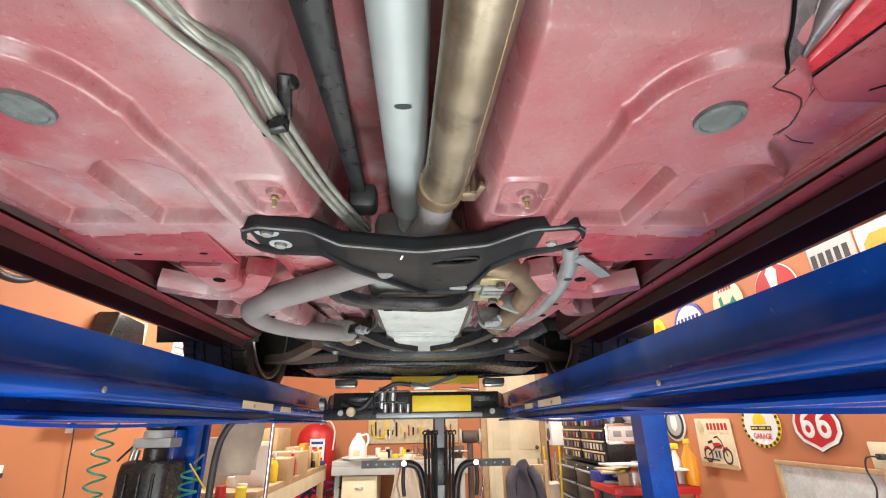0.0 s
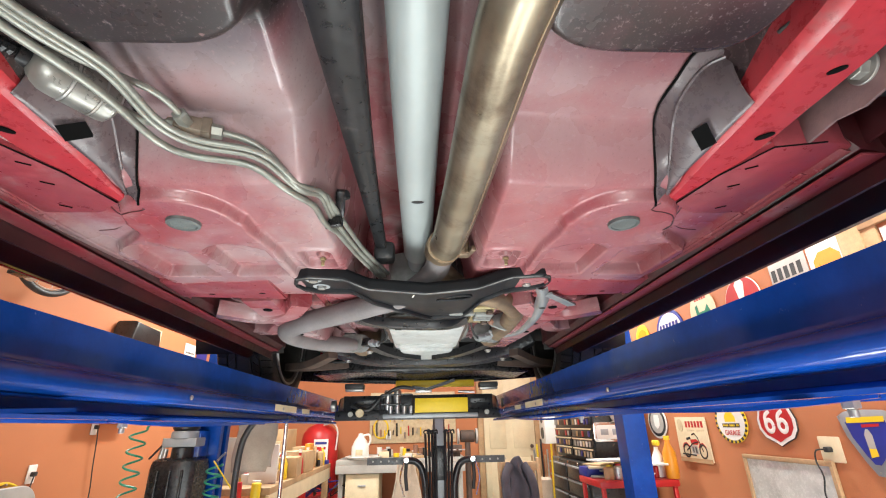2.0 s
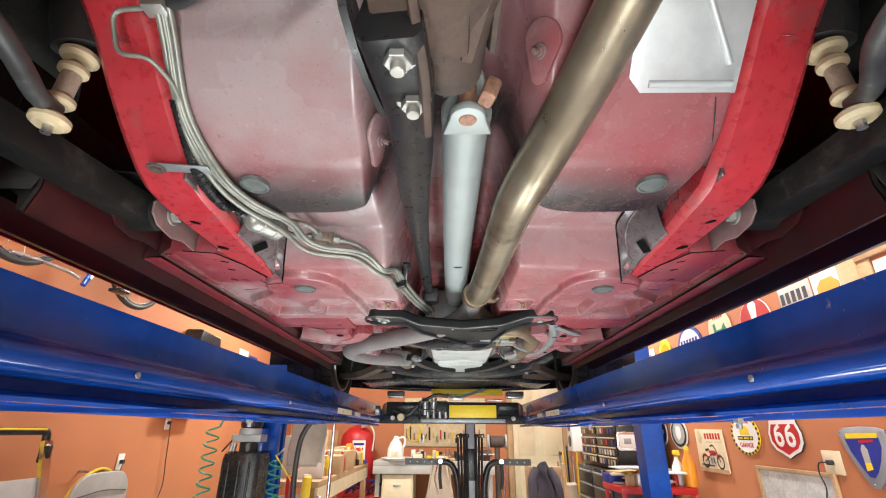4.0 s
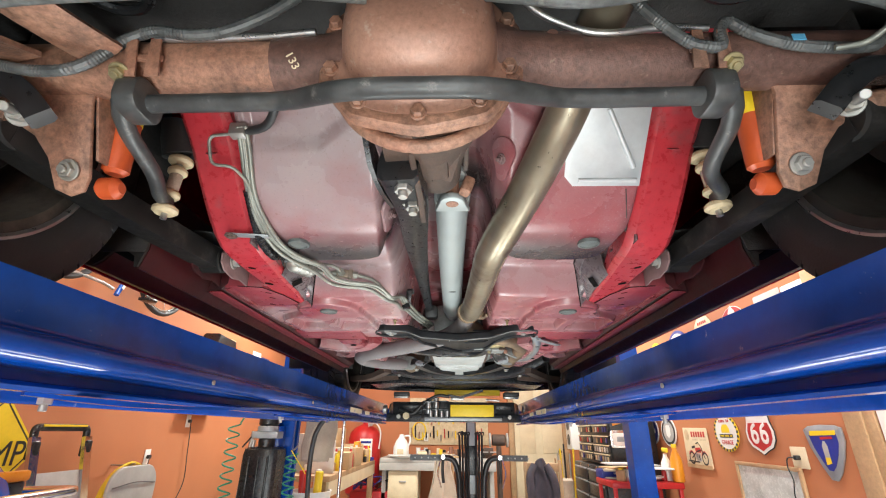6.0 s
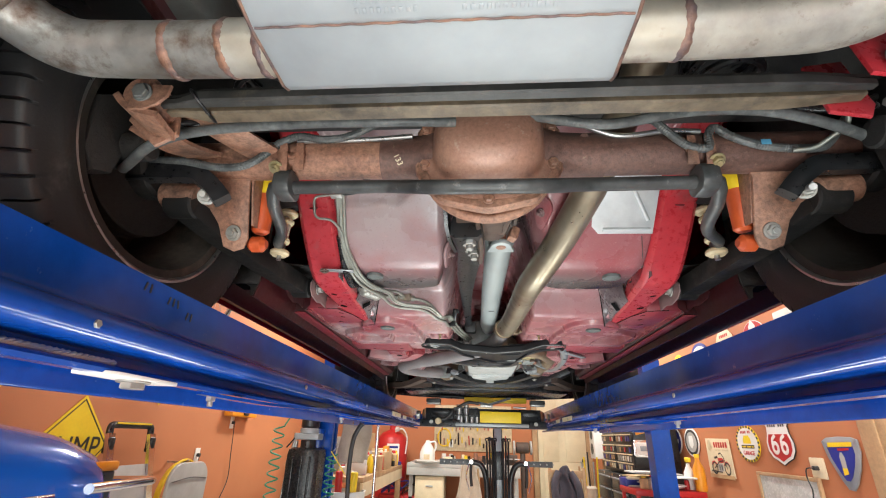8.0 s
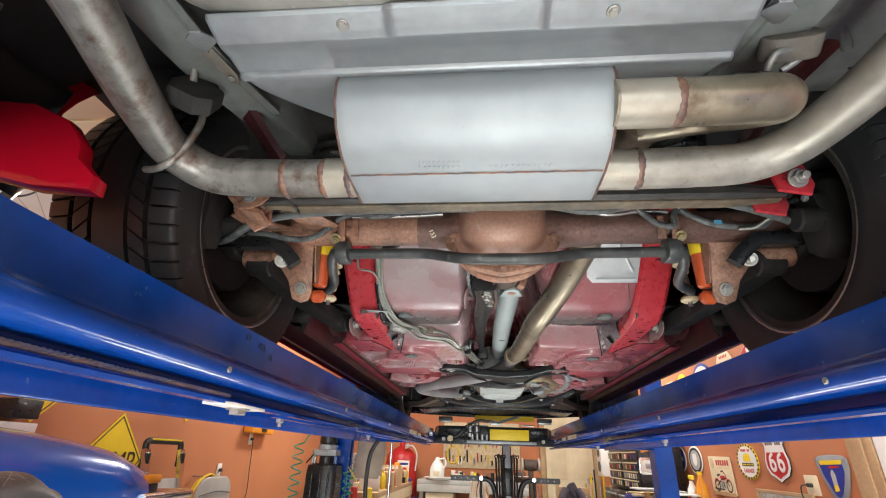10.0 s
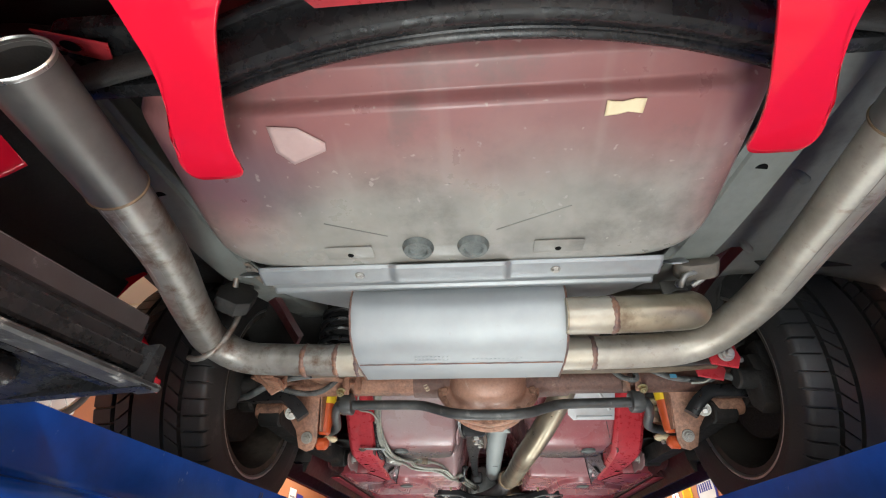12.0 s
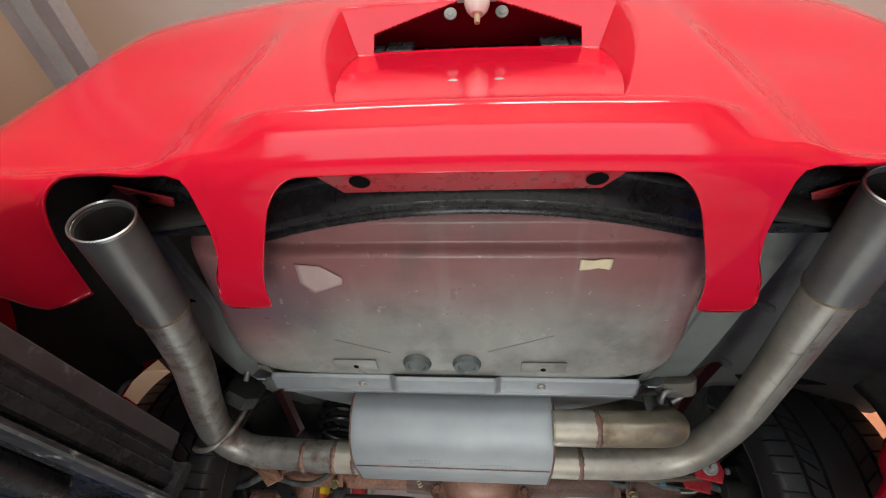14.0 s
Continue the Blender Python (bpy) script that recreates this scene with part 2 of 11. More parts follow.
    shield=mat("heat_shield", (0.33, 0.35, 0.36), 0.42, 0.55, (0.25, 0.265, 0.275), 5, fine=0.08, bump=0.1),
    railgrey=mat("primer_rail", (0.155, 0.165, 0.155), 0.45, 0.0, (0.105, 0.112, 0.105), 6, fine=0.12, bump=0.1, stain=(0.1, 0.09, 0.08), stain_scale=6),
    orange=mat("orange_shock", (0.52, 0.090, 0.022), 0.4, 0, (0.40, 0.062, 0.018), 14, fine=0.08),
    yellow=mat("yellow_paint", (0.80, 0.58, 0.02), 0.45, 0, (0.75, 0.52, 0.02), 6, fine=0.05),
    signwhite=mat("sign_white", (0.78, 0.77, 0.73), 0.4, 0, (0.74, 0.72, 0.67), 9, fine=0.03),
    signred=mat("sign_red", (0.50, 0.02, 0.022), 0.4, 0, (0.42, 0.02, 0.02), 9, fine=0.03),
    signblack=mat("sign_black", (0.02, 0.02, 0.022), 0.4, 0, (0.03, 0.03, 0.03), 9),
    signblue=mat("sign_blue", (0.02, 0.035, 0.28), 0.4, 0, (0.02, 0.03, 0.22), 9),
    cream=mat("cream_paint", (0.70, 0.60, 0.40), 0.5, 0, (0.62, 0.52, 0.34), 6, fine=0.05),
    bushing=mat("tan_bushing", (0.62, 0.52, 0.33), 0.5, 0, (0.5, 0.4, 0.25), 20, fine=0.1),
    plugm=mat("grey_plug", (0.12, 0.135, 0.13), 0.6, 0, (0.07, 0.08, 0.078), 40, fine=0.25, bump=0.4, bscale=200),
    steel=mat("bare_steel", (0.55, 0.55, 0.54), 0.35, 0.9, (0.4, 0.4, 0.39), 15, fine=0.1),
    grey=mat("grey_plastic", (0.42, 0.41, 0.38), 0.5, 0, (0.36, 0.35, 0.32), 8, fine=0.05),
    wood=mat("plain_wood", (0.48, 0.32, 0.17), 0.6, 0, (0.36, 0.22, 0.11), 5, fine=0.15, bump=0.15),
    cloth=mat("towel_cloth", (0.48, 0.40, 0.31), 0.9, 0, (0.4, 0.33, 0.25), 9, fine=0.15, bump=0.4, bscale=200),
    card=mat("cardboard", (0.50, 0.35, 0.19), 0.8, 0, (0.42, 0.28, 0.15), 7, fine=0.08),
    clear=mat("milky_plastic", (0.72, 0.73, 0.70), 0.35, 0, (0.66, 0.67, 0.63), 8, fine=0.03),
    green=mat("green_hose", (0.02, 0.25, 0.15), 0.4, 0, (0.02, 0.2, 0.12), 10),
    bluegrey=mat("faded_jacket", (0.075, 0.067, 0.085), 0.9, 0, (0.05, 0.044, 0.055), 8, fine=0.2, bump=0.3),
    carblue=mat("metallic_blue", (0.006, 0.10, 0.50), 0.2, 0.1, (0.006, 0.085, 0.44), 3, coat=0.6, rvar=0.04),
    leather=mat("grey_leather", (0.10, 0.095, 0.09), 0.42, 0, (0.075, 0.07, 0.066), 12, fine=0.12, bump=0.25, bscale=220),
    chrome=mat("chrome", (0.75, 0.76, 0.77), 0.12, 1.0, (0.68, 0.69, 0.7), 10, rvar=0.05),
    glass=mat("picture_paper", (0.68, 0.69, 0.64), 0.25, 0, (0.47, 0.48, 0.44), 6, fine=0.05, stain=(0.36, 0.37, 0.34), stain_scale=9, stain_amount=0.2),
    bottle=mat("orange_bottle", (0.75, 0.30, 0.02), 0.35, 0, (0.7, 0.26, 0.02), 10),
)



def underbody():
    """Red floor paint with bands of grey primer overspray across the shelf and the wells, darker grey at the shelf's
    back, soot with painted shade at the well fronts, and fine road dust.
    """
    m = bpy.data.materials.new("underbody_paint")
    m.use_nodes = True
    n, l = m.node_tree.nodes, m.node_tree.links
    b = n["Principled BSDF"]
    co = n.new("ShaderNodeTexCoord")
    sep = n.new("ShaderNodeSeparateXYZ")
    l.new(co.outputs["Object"], sep.inputs[0])

    def noise_tex(scale, detail, rough=0.5):
        t = n.new("ShaderNodeTexNoise")
        t.inputs["Scale"].default_value, t.inputs["Detail"].default_value, t.inputs["Roughness"].default_value = scale, detail, rough
        l.new(co.outputs["Object"], t.inputs["Vector"])
        return t.outputs["Fac"]

    def remap(v, a, c, lo=0.0, hi=1.0):
        r = n.new("ShaderNodeMapRange")
        r.interpolation_type = "SMOOTHSTEP"
        for i, x in enumerate((a, c, lo, hi)):
            r.inputs[i + 1].default_value = x
        l.new(v, r.inputs[0])
        return r.outputs[0]

    def math2(op, a, c):
        r = n.new("ShaderNodeMath")
        r.operation = op
        for i, x in enumerate((a, c)):
            if isinstance(x, float):
                r.inputs[i].default_value = x
            else:
                l.new(x, r.inputs[i])
        return r.outputs[0]

    def blend(f, a, c):
        r = n.new("ShaderNodeMix")
        r.data_type = "RGBA"
        l.new(f, r.inputs[0])
        for i, x in ((6, a), (7, c)):
            if isinstance(x, tuple):
                r.inputs[i].default_value = rgb(x)
            else:
                l.new(x, r.inputs[i])
        return r.outputs[2]

    big, mid = noise_tex(2.6, 3), noise_tex(9.0, 5)
    y = math2("ADD", sep.outputs[1], math2("MULTIPLY", math2("SUBTRACT", big, 0.5), 0.16))
    shelf = math2("MULTIPLY", remap(y, 0.40, 0.27), remap(y, 0.0, 0.05))
    well = math2("MULTIPLY", remap(y, 0.05, -0.14), remap(sep.outputs[0], -0.10, 0.15, 0.9, 0.22))
    toe = math2("MULTIPLY", remap(y, 0.95, 1.5), 0.3)
    shelf = math2("MULTIPLY", shelf, remap(sep.outputs[0], -0.1, 0.14, 1.0, 0.62))
    shelf = math2("MULTIPLY", shelf, remap(math2("ABSOLUTE", sep.outputs[0], 0.0), 0.425, 0.385))
    grey = math2("MULTIPLY", math2("MAXIMUM", math2("MAXIMUM", shelf, well), toe), remap(mid, 0.25, 0.62, 0.55, 1.0))
    dusty = math2("MULTIPLY", remap(noise_tex(5.5, 6, 0.6), 0.36, 0.68), remap(sep.outputs[0], 0.16, -0.12, 0.35, 0.95))
    red = blend(remap(big, 0.42, 0.60), (0.275, 0.042, 0.052), (0.30, 0.105, 0.114))
    red = blend(math2("MULTIPLY", dusty, 0.9), red, (0.37, 0.275, 0.277))
    # the grey turns darker and bluer towards the back of the shelf
    over = blend(remap(y, 0.23, 0.15), (0.325, 0.272, 0.276), (0.125, 0.110, 0.125))
    over = blend(remap(y, 0.09, 0.0), over, (0.325, 0.272, 0.276))
    col = blend(math2("MULTIPLY", grey, 0.9), red, over)
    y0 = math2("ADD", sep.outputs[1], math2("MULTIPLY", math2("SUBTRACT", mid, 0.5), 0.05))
    # soot on the well fronts, deepened so the colour carries their shade too
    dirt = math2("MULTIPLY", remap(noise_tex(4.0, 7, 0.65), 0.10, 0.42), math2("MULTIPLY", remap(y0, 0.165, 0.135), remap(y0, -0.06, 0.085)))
    # shade of the recess between well side and rail, painted near-black
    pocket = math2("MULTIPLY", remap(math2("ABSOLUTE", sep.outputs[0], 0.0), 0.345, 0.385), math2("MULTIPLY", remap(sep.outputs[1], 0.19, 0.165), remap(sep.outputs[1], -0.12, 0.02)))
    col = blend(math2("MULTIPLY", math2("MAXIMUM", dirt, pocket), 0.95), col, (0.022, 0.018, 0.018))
    speck = remap(noise_tex(75.0, 2), 0.67, 0.73)
    col = blend(math2("MULTIPLY", speck, remap(mid, 0.5, 0.7, 0.0, 0.6)), col, (0.50, 0.30, 0.30))
    grit = noise_tex(190.0, 3, 0.7)
    col = blend(math2("MULTIPLY", remap(grit, 0.56, 0.72), 0.30), col, (0.36, 0.27, 0.27))
    col = blend(math2("MULTIPLY", remap(grit, 0.42, 0.30), 0.30), col, (0.09, 0.040, 0.044))
    l.new(col, b.inputs["Base Color"])
    l.new(remap(mid, 0.3, 0.7, 0.17, 0.36), b.inputs["Roughness"])
    bp = n.new("ShaderNodeBump")
    bp.inputs["Strength"].default_value, bp.inputs["Distance"].default_value = 0.15, 0.002
    l.new(noise_tex(60.0, 4), bp.inputs["Height"])
    l.new(bp.outputs[0], b.inputs["Normal"])
    return m


def tub_paint():
    """Grey primer that fades into red overspray towards the rear and the sides, with run marks and dust; a shadow is
    painted in on the left.
    """
    m = bpy.data.materials.new("tub_primer")
    m.use_nodes = True
    n, l = m.node_tree.nodes, m.node_tree.links
    b = n["Principled BSDF"]
    co = n.new("ShaderNodeTexCoord")
    sep = n.new("ShaderNodeSeparateXYZ")
    l.new(co.outputs["Object"], sep.inputs[0])

    def noise_tex(scale, detail, rough=0.5):
        t = n.new("ShaderNodeTexNoise")
        t.inputs["Scale"].default_value, t.inputs["Detail"].default_value, t.inputs["Roughness"].default_value = scale, detail, rough
        l.new(co.outputs["Object"], t.inputs["Vector"])
        return t.outputs["Fac"]

    def remap(v, a, c, lo=0.0, hi=1.0):
        r = n.new("ShaderNodeMapRange")
        r.interpolation_type = "SMOOTHSTEP"
        for i, x in enumerate((a, c, lo, hi)):
            r.inputs[i + 1].default_value = x
        l.new(v, r.inputs[0])
        return r.outputs[0]

    def math2(op, a, c):
        r = n.new("ShaderNodeMath")
        r.operation = op
        for i, x in enumerate((a, c)):
            if isinstance(x, float):
                r.inputs[i].default_value = x
            else:
                l.new(x, r.inputs[i])
        return r.outputs[0]

    def blend(f, a, c):
        r = n.new("ShaderNodeMix")
        r.data_type = "RGBA"
        l.new(f, r.inputs[0])
        for i, x in ((6, a), (7, c)):
            if isinstance(x, tuple):
                r.inputs[i].default_value = rgb(x)
            else:
                l.new(x, r.inputs[i])
        return r.outputs[2]

    big, mid = noise_tex(3.2, 4), noise_tex(10.0, 6, 0.6)
    y = math2("ADD", sep.outputs[1], math2("MULTIPLY", math2("SUBTRACT", big, 0.5), 0.14))
    side = math2("ABSOLUTE", math2("ADD", sep.outputs[0], 0.038), 0.0)
    red = math2("MAXIMUM", remap(y, -1.14, -1.31), math2("MULTIPLY", remap(side, 0.24, 0.36), remap(y, -1.02, -1.20)))
    grey = blend(remap(mid, 0.3, 0.7), (0.245, 0.24, 0.218), (0.165, 0.16, 0.145))
    col = blend(math2("MULTIPLY", red, 0.80), grey, (0.225, 0.066, 0.068))
    # painted shadow beside the left bumper finger, a purple-dark blotch
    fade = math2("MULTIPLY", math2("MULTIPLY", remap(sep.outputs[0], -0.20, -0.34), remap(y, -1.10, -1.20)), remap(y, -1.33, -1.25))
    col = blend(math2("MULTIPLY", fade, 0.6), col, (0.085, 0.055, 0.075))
    col = blend(math2("MULTIPLY", remap(noise_tex(5.0, 8, 0.7), 0.50, 0.66), 0.45), col, (0.10, 0.093, 0.083))
    st = n.new("ShaderNodeTexNoise")
    mp = n.new("ShaderNodeMapping")
    mp.inputs["Scale"].default_value = (26.0, 2.5, 2.5)
    l.new(co.outputs["Object"], mp.inputs["Vector"])
    l.new(mp.outputs[0], st.inputs["Vector"])
    st.inputs["Scale"].default_value = 1.0
    col = blend(math2("MULTIPLY", remap(st.outputs["Fac"], 0.56, 0.72), 0.10), col, (0.42, 0.38, 0.35))
    col = blend(math2("MULTIPLY", remap(noise_tex(70.0, 2), 0.69, 0.76), 0.35), col, (0.46, 0.42, 0.39))
    l.new(col, b.inputs["Base Color"])
    l.new(remap(mid, 0.3, 0.7, 0.26, 0.42), b.inputs["Roughness"])
    bp = n.new("ShaderNodeBump")
    bp.inputs["Strength"].default_value, bp.inputs["Distance"].default_value = 0.15, 0.002
    l.new(noise_tex(60.0, 4), bp.inputs["Height"])
    l.new(bp.outputs[0], b.inputs["Normal"])
    return m


M["under"] = underbody()
M["tub"] = tub_paint()

# ---- mesh helpers ----


def part(name, bm, material, parent=None, label="", smooth=40, m=None):
    """Links a bmesh as one mesh object, under a thing or a part where one is given."""
    me = bpy.data.meshes.new(name)
    bmesh.ops.recalc_face_normals(bm, faces=bm.faces[:])
    bm.to_mesh(me)
    bm.free()
    if smooth:
        me.polygons.foreach_set("use_smooth", [True] * len(me.polygons))
        me.set_sharp_from_angle(angle=radians(smooth))
    me.materials.append(material)
    ob = new(name, me)
    if m is not None:
        ob.matrix_basis = m
    if parent is not None:
        ob.parent = parent
    if label:
        ob["label"] = label
    return ob


def thing(name, label, category, at=(0, 0, 0), group="", kind=""):
    ob = new(name)
    ob.empty_display_size = 0.1
    ob.location = at
    return tagged(ob, label, category, group, kind)


def box(size, at=(0, 0, 0), bevel=0.0, rot=None, bm=None, segs=2):
    """A box with rounded edges, centred at a place; added to bm where one is given."""
    b = bmesh.new()
    bmesh.ops.create_cube(b, size=1.0)
    bmesh.ops.scale(b, vec=size, verts=b.verts)
    if bevel:
        bmesh.ops.bevel(b, geom=b.edges[:], offset=min(bevel, min(size) * 0.45), segments=segs, affect="EDGES", profile=0.5)
    if rot is not None:
        bmesh.ops.transform(b, matrix=pose(0, 0, 0, *rot), verts=b.verts)
    bmesh.ops.translate(b, vec=at, verts=b.verts)
    return join(bm, b)


def join(bm, b):
    if bm is None:
        return b
    me = bpy.data.meshes.new("tmp")
    b.to_mesh(me)
    b.free()
    bm.from_mesh(me)
    bpy.data.meshes.remove(me)
    return bm


def cyl(r, p, q, segs=24, bevel=0.0, bm=None, r2=None, hollow=0.0):
    """A round bar from p to q, with softened rims; hollow: an inner radius open at both ends."""
    p, q = Vector(p), Vector(q)
    d = q - p
    ln = d.length
    r2 = r if r2 is None else r2
    e = min(bevel, ln * 0.4, r * 0.5)
    prof = [(0, 0)] if not hollow else [(hollow, ln), (hollow, 0)]
    prof += [(r - e, 0), (r, e)] if e else [(r, 0)]
    prof += [(r2, ln - e), (r2 - e, ln)] if e else [(r2, ln)]
    prof += [(0, ln)] if not hollow else [(hollow, ln)]
    b = lathe(prof, segs)
    turn = d.to_track_quat("Z", "Y").to_matrix().to_4x4()
    bmesh.ops.transform(b, matrix=Matrix.Translation(p) @ turn, verts=b.verts)
    return join(bm, b)


def lathe(prof, segs=32):
    """Turns a profile of (radius, height) round the z axis."""
    b = bmesh.new()
    rings = []
    for r, z in prof:
        if r < 1e-6:
            rings.append([b.verts.new((0, 0, z))])
        else:
            rings.append([b.verts.new((r * math.cos(2 * math.pi * i / segs), r * math.sin(2 * math.pi * i / segs), z)) for i in range(segs)])
    for a, c in zip(rings, rings[1:]):
        for i in range(segs):
            j = (i + 1) % segs
            if len(a) == 1 and len(c) == 1:
                continue
            if len(a) == 1:
                b.faces.new((a[0], c[i], c[j]))
            elif len(c) == 1:
                b.faces.new((a[i], a[j], c[0]))
            else:
                b.faces.new((a[i], a[j], c[j], c[i]))
    return b


def smooth_path(pts, step=0.02):
    """A soft curve (Catmull-Rom) through points."""
    pts = [Vector(p) for p in pts]
    if len(pts) == 2:
        return pts
    ext = [pts[0] * 2 - pts[1]] + pts + [pts[-1] * 2 - pts[-2]]
    out = []
    for a, b, c, d in zip(ext, ext[1:], ext[2:], ext[3:]):
        n = max(2, min(24, int((c - b).length / step)))
        for i in range(n):
            t = i / n
            out.append(0.5 * ((2 * b) + (c - a) * t + (2 * a - 5 * b + 4 * c - d) * t * t + (3 * b - a - 3 * c + d) * t ** 3))
    return out + [pts[-1]]


def round_path(pts, radius, n=8):
    """A line through points with its corners rounded."""
    pts = [Vector(p) for p in pts]
    out = [pts[0]]
    for a, b, c in zip(pts, pts[1:], pts[2:]):
        u, v = (a - b), (c - b)
        r = min(radius, u.length * 0.49, v.length * 0.49)
        p, q = b + u.normalized() * r, b + v.normalized() * r
        for i in range(n + 1):
            t = i / n
            out.append(p * (1 - t) ** 2 + b * 2 * t * (1 - t) + q * t * t)
    return out + [pts[-1]]


def tube(path, r, segs=16, bm=None, cap=True, radii=None, flat=1.0, up=None):
    """A tube swept along a path; radii: one for each point; flat: its height against its width."""
    b = bmesh.new()
    path = [Vector(p) for p in path]
    n = len(path)
    tang = [(path[min(i + 1, n - 1)] - path[max(i - 1, 0)]).normalized() for i in range(n)]
    ref = Vector(up) if up else (Vector((0, 0, 1)) if abs(tang[0].z) < 0.9 else Vector((1, 0, 0)))
    nrm = (ref - tang[0] * ref.dot(tang[0])).normalized()
    rings = []
    for i, (p, t) in enumerate(zip(path, tang)):
        nrm = (nrm - t * nrm.dot(t)).normalized()
        side = t.cross(nrm)
        rr = radii[i] if radii else r
        rings.append([b.verts.new(p + (nrm * math.sin(a) * rr * flat + side * math.cos(a) * rr)) for a in (2 * math.pi * k / segs for k in range(segs))])
    for a, c in zip(rings, rings[1:]):
        for k in range(segs):
            j = (k + 1) % segs
            b.faces.new((a[k], a[j], c[j], c[k]))
    if cap:
        b.faces.new(rings[0])
        b.faces.new(list(reversed(rings[-1])))
    return join(bm, b)


def sweep(path, profile, bm=None, cap=True, up=(0, 0, 1), scales=None):
    """A closed profile of (across, up) swept along a path, kept upright."""
    b = bmesh.new()
    path = [Vector(p) for p in path]
    n = len(path)
    rings = []
    for i, p in enumerate(path):
        t = (path[min(i + 1, n - 1)] - path[max(i - 1, 0)]).normalized()
        side = t.cross(Vector(up)).normalized()
        top = side.cross(t)
        s = scales[i] if scales else 1.0
        rings.append([b.verts.new(p + side * x * s + top * z * s) for x, z in profile])
    k = len(profile)
    for a, c in zip(rings, rings[1:]):
        for i in range(k):
            j = (i + 1) % k
            b.faces.new((a[i], a[j], c[j], c[i]))
    if cap:
        b.faces.new(rings[0])
        b.faces.new(list(reversed(rings[-1])))
    return join(bm, b)


def prism(poly, depth, bevel=0.0, bm=None, m=None, segs=2):
    """A plate with the outline poly in x, y, from z = 0 to depth, placed by m."""
    b = bmesh.new()
    f = b.faces.new([b.verts.new((x, y, 0)) for x, y in poly])
    r = bmesh.ops.extrude_face_region(b, geom=[f])
    bmesh.ops.translate(b, vec=(0, 0, depth), verts=[v for v in r["geom"] if isinstance(v, bmesh.types.BMVert)])
    if bevel:
        es = [e for e in b.edges if abs(e.verts[0].co.z - e.verts[1].co.z) < 1e-6]
        bmesh.ops.bevel(b, geom=es, offset=bevel, segments=segs, affect="EDGES", profile=0.5)
    if m is not None:
        bmesh.ops.transform(b, matrix=m, verts=b.verts)
    return join(bm, b)


def arc(cx, cy, r, a0, a1, n=8):
    return [(cx + r * math.cos(radians(a0 + (a1 - a0) * i / n)), cy + r * math.sin(radians(a0 + (a1 - a0) * i / n))) for i in range(n + 1)]


def rounded(w, h, r, n=5):
    """The outline of a rounded rectangle round the origin."""
    return arc(w / 2 - r, h / 2 - r, r, 0, 90, n) + arc(-w / 2 + r, h / 2 - r, r, 90, 180, n) + arc(-w / 2 + r, -h / 2 + r, r, 180, 270, n) + arc(w / 2 - r, -h / 2 + r, r, 270, 360, n)


def sheet(f, us, vs, thick=0.0, drop=None, bm=None):
    """A surface through f(u, v); faces whose middle drop(u, v) names are left open."""
    b = bmesh.new()
    g = [[b.verts.new(f(u, v)) for v in vs] for u in us]
    for i in range(len(us) - 1):
        for j in range(len(vs) - 1):
            if drop and drop((us[i] + us[i + 1]) / 2, (vs[j] + vs[j + 1]) / 2):
                continue
            b.faces.new((g[i][j], g[i + 1][j], g[i + 1][j + 1], g[i][j + 1]))
    loose = [v for v in b.verts if not v.link_faces]
    bmesh.ops.delete(b, geom=loose, context="VERTS")
    return join(bm, b)


def solid(ob, t, offset=0):
    md = ob.modifiers.new("thickness", "SOLIDIFY")
    md.thickness, md.offset = t, offset
    return ob


def lin(a, b, n):
    return [a + (b - a) * i / n for i in range(n + 1)]


def ss(a, b, x):
    t = min(1.0, max(0.0, (x - a) / (b - a)))
    return t * t * (3 - 2 * t)


def bolt(parent, at, r=0.011, h=0.008, axis=(0, 0, -1), washer=0.0, material="zinc", stud=0.0, name="bolt"):
    """A hexagon head, with a washer and a thread end where they show."""
    a = Vector(axis).normalized()
    p = Vector(at)
    b = bmesh.new()
    if washer:
        cyl(washer, p - a * 0.001, p + a * 0.003, 20, 0.001, b)
    cyl(r, p + a * 0.002, p + a * h, 6, 0.001, b)
    if stud:
        cyl(r * 0.55, p + a * h, p + a * (h + stud), 10, 0.001, b)
    return part(name, b, M[material], parent)


# ---- the room ----
WL, WR, WF, WB = -2.68, 2.125, 7.4, -4.6


def structure(name, bm, material, label, category="wall"):
    return tagged(part(name, bm, material, smooth=0), label, category, kind="structure")


structure("floor", box((WR - WL + 0.4, WF - WB + 3.4, 0.12), ((WL + WR) / 2, (WF + WB) / 2 - 1.5, -0.06)), M["floor"], "bare grey concrete garage floor with dark stains", "floor")
structure("wall_east", box((0.15, WF - WB, CEIL), (WR + 0.075, (WF + WB) / 2, CEIL / 2)), M["wall"], "burnt orange painted garage wall hung with signs")
structure("wall_west", box((0.15, WF - WB, CEIL), (WL - 0.075, (WF + WB) / 2, CEIL / 2)), M["wall"], "burnt orange painted garage wall with sockets")
structure("wall_north", box((WR - WL + 0.3, 0.15, CEIL), ((WL + WR) / 2, WF + 0.075, CEIL / 2)), M["wall"], "burnt orange wall behind the workbench")
structure("ceiling", box((WR - WL + 0.3, WF - WB + 0.3, 0.1), ((WL + WR) / 2, (WF + WB) / 2, CEIL + 0.05)), M["white"], "off-white painted garage ceiling", "ceiling")
bm = bmesh.new()
box((0.75, 0.15, CEIL), (WL + 0.3, WB - 0.075, CEIL / 2), bm=bm)
box((0.35, 0.15, CEIL), (WR - 0.1, WB - 0.075, CEIL / 2), bm=bm)
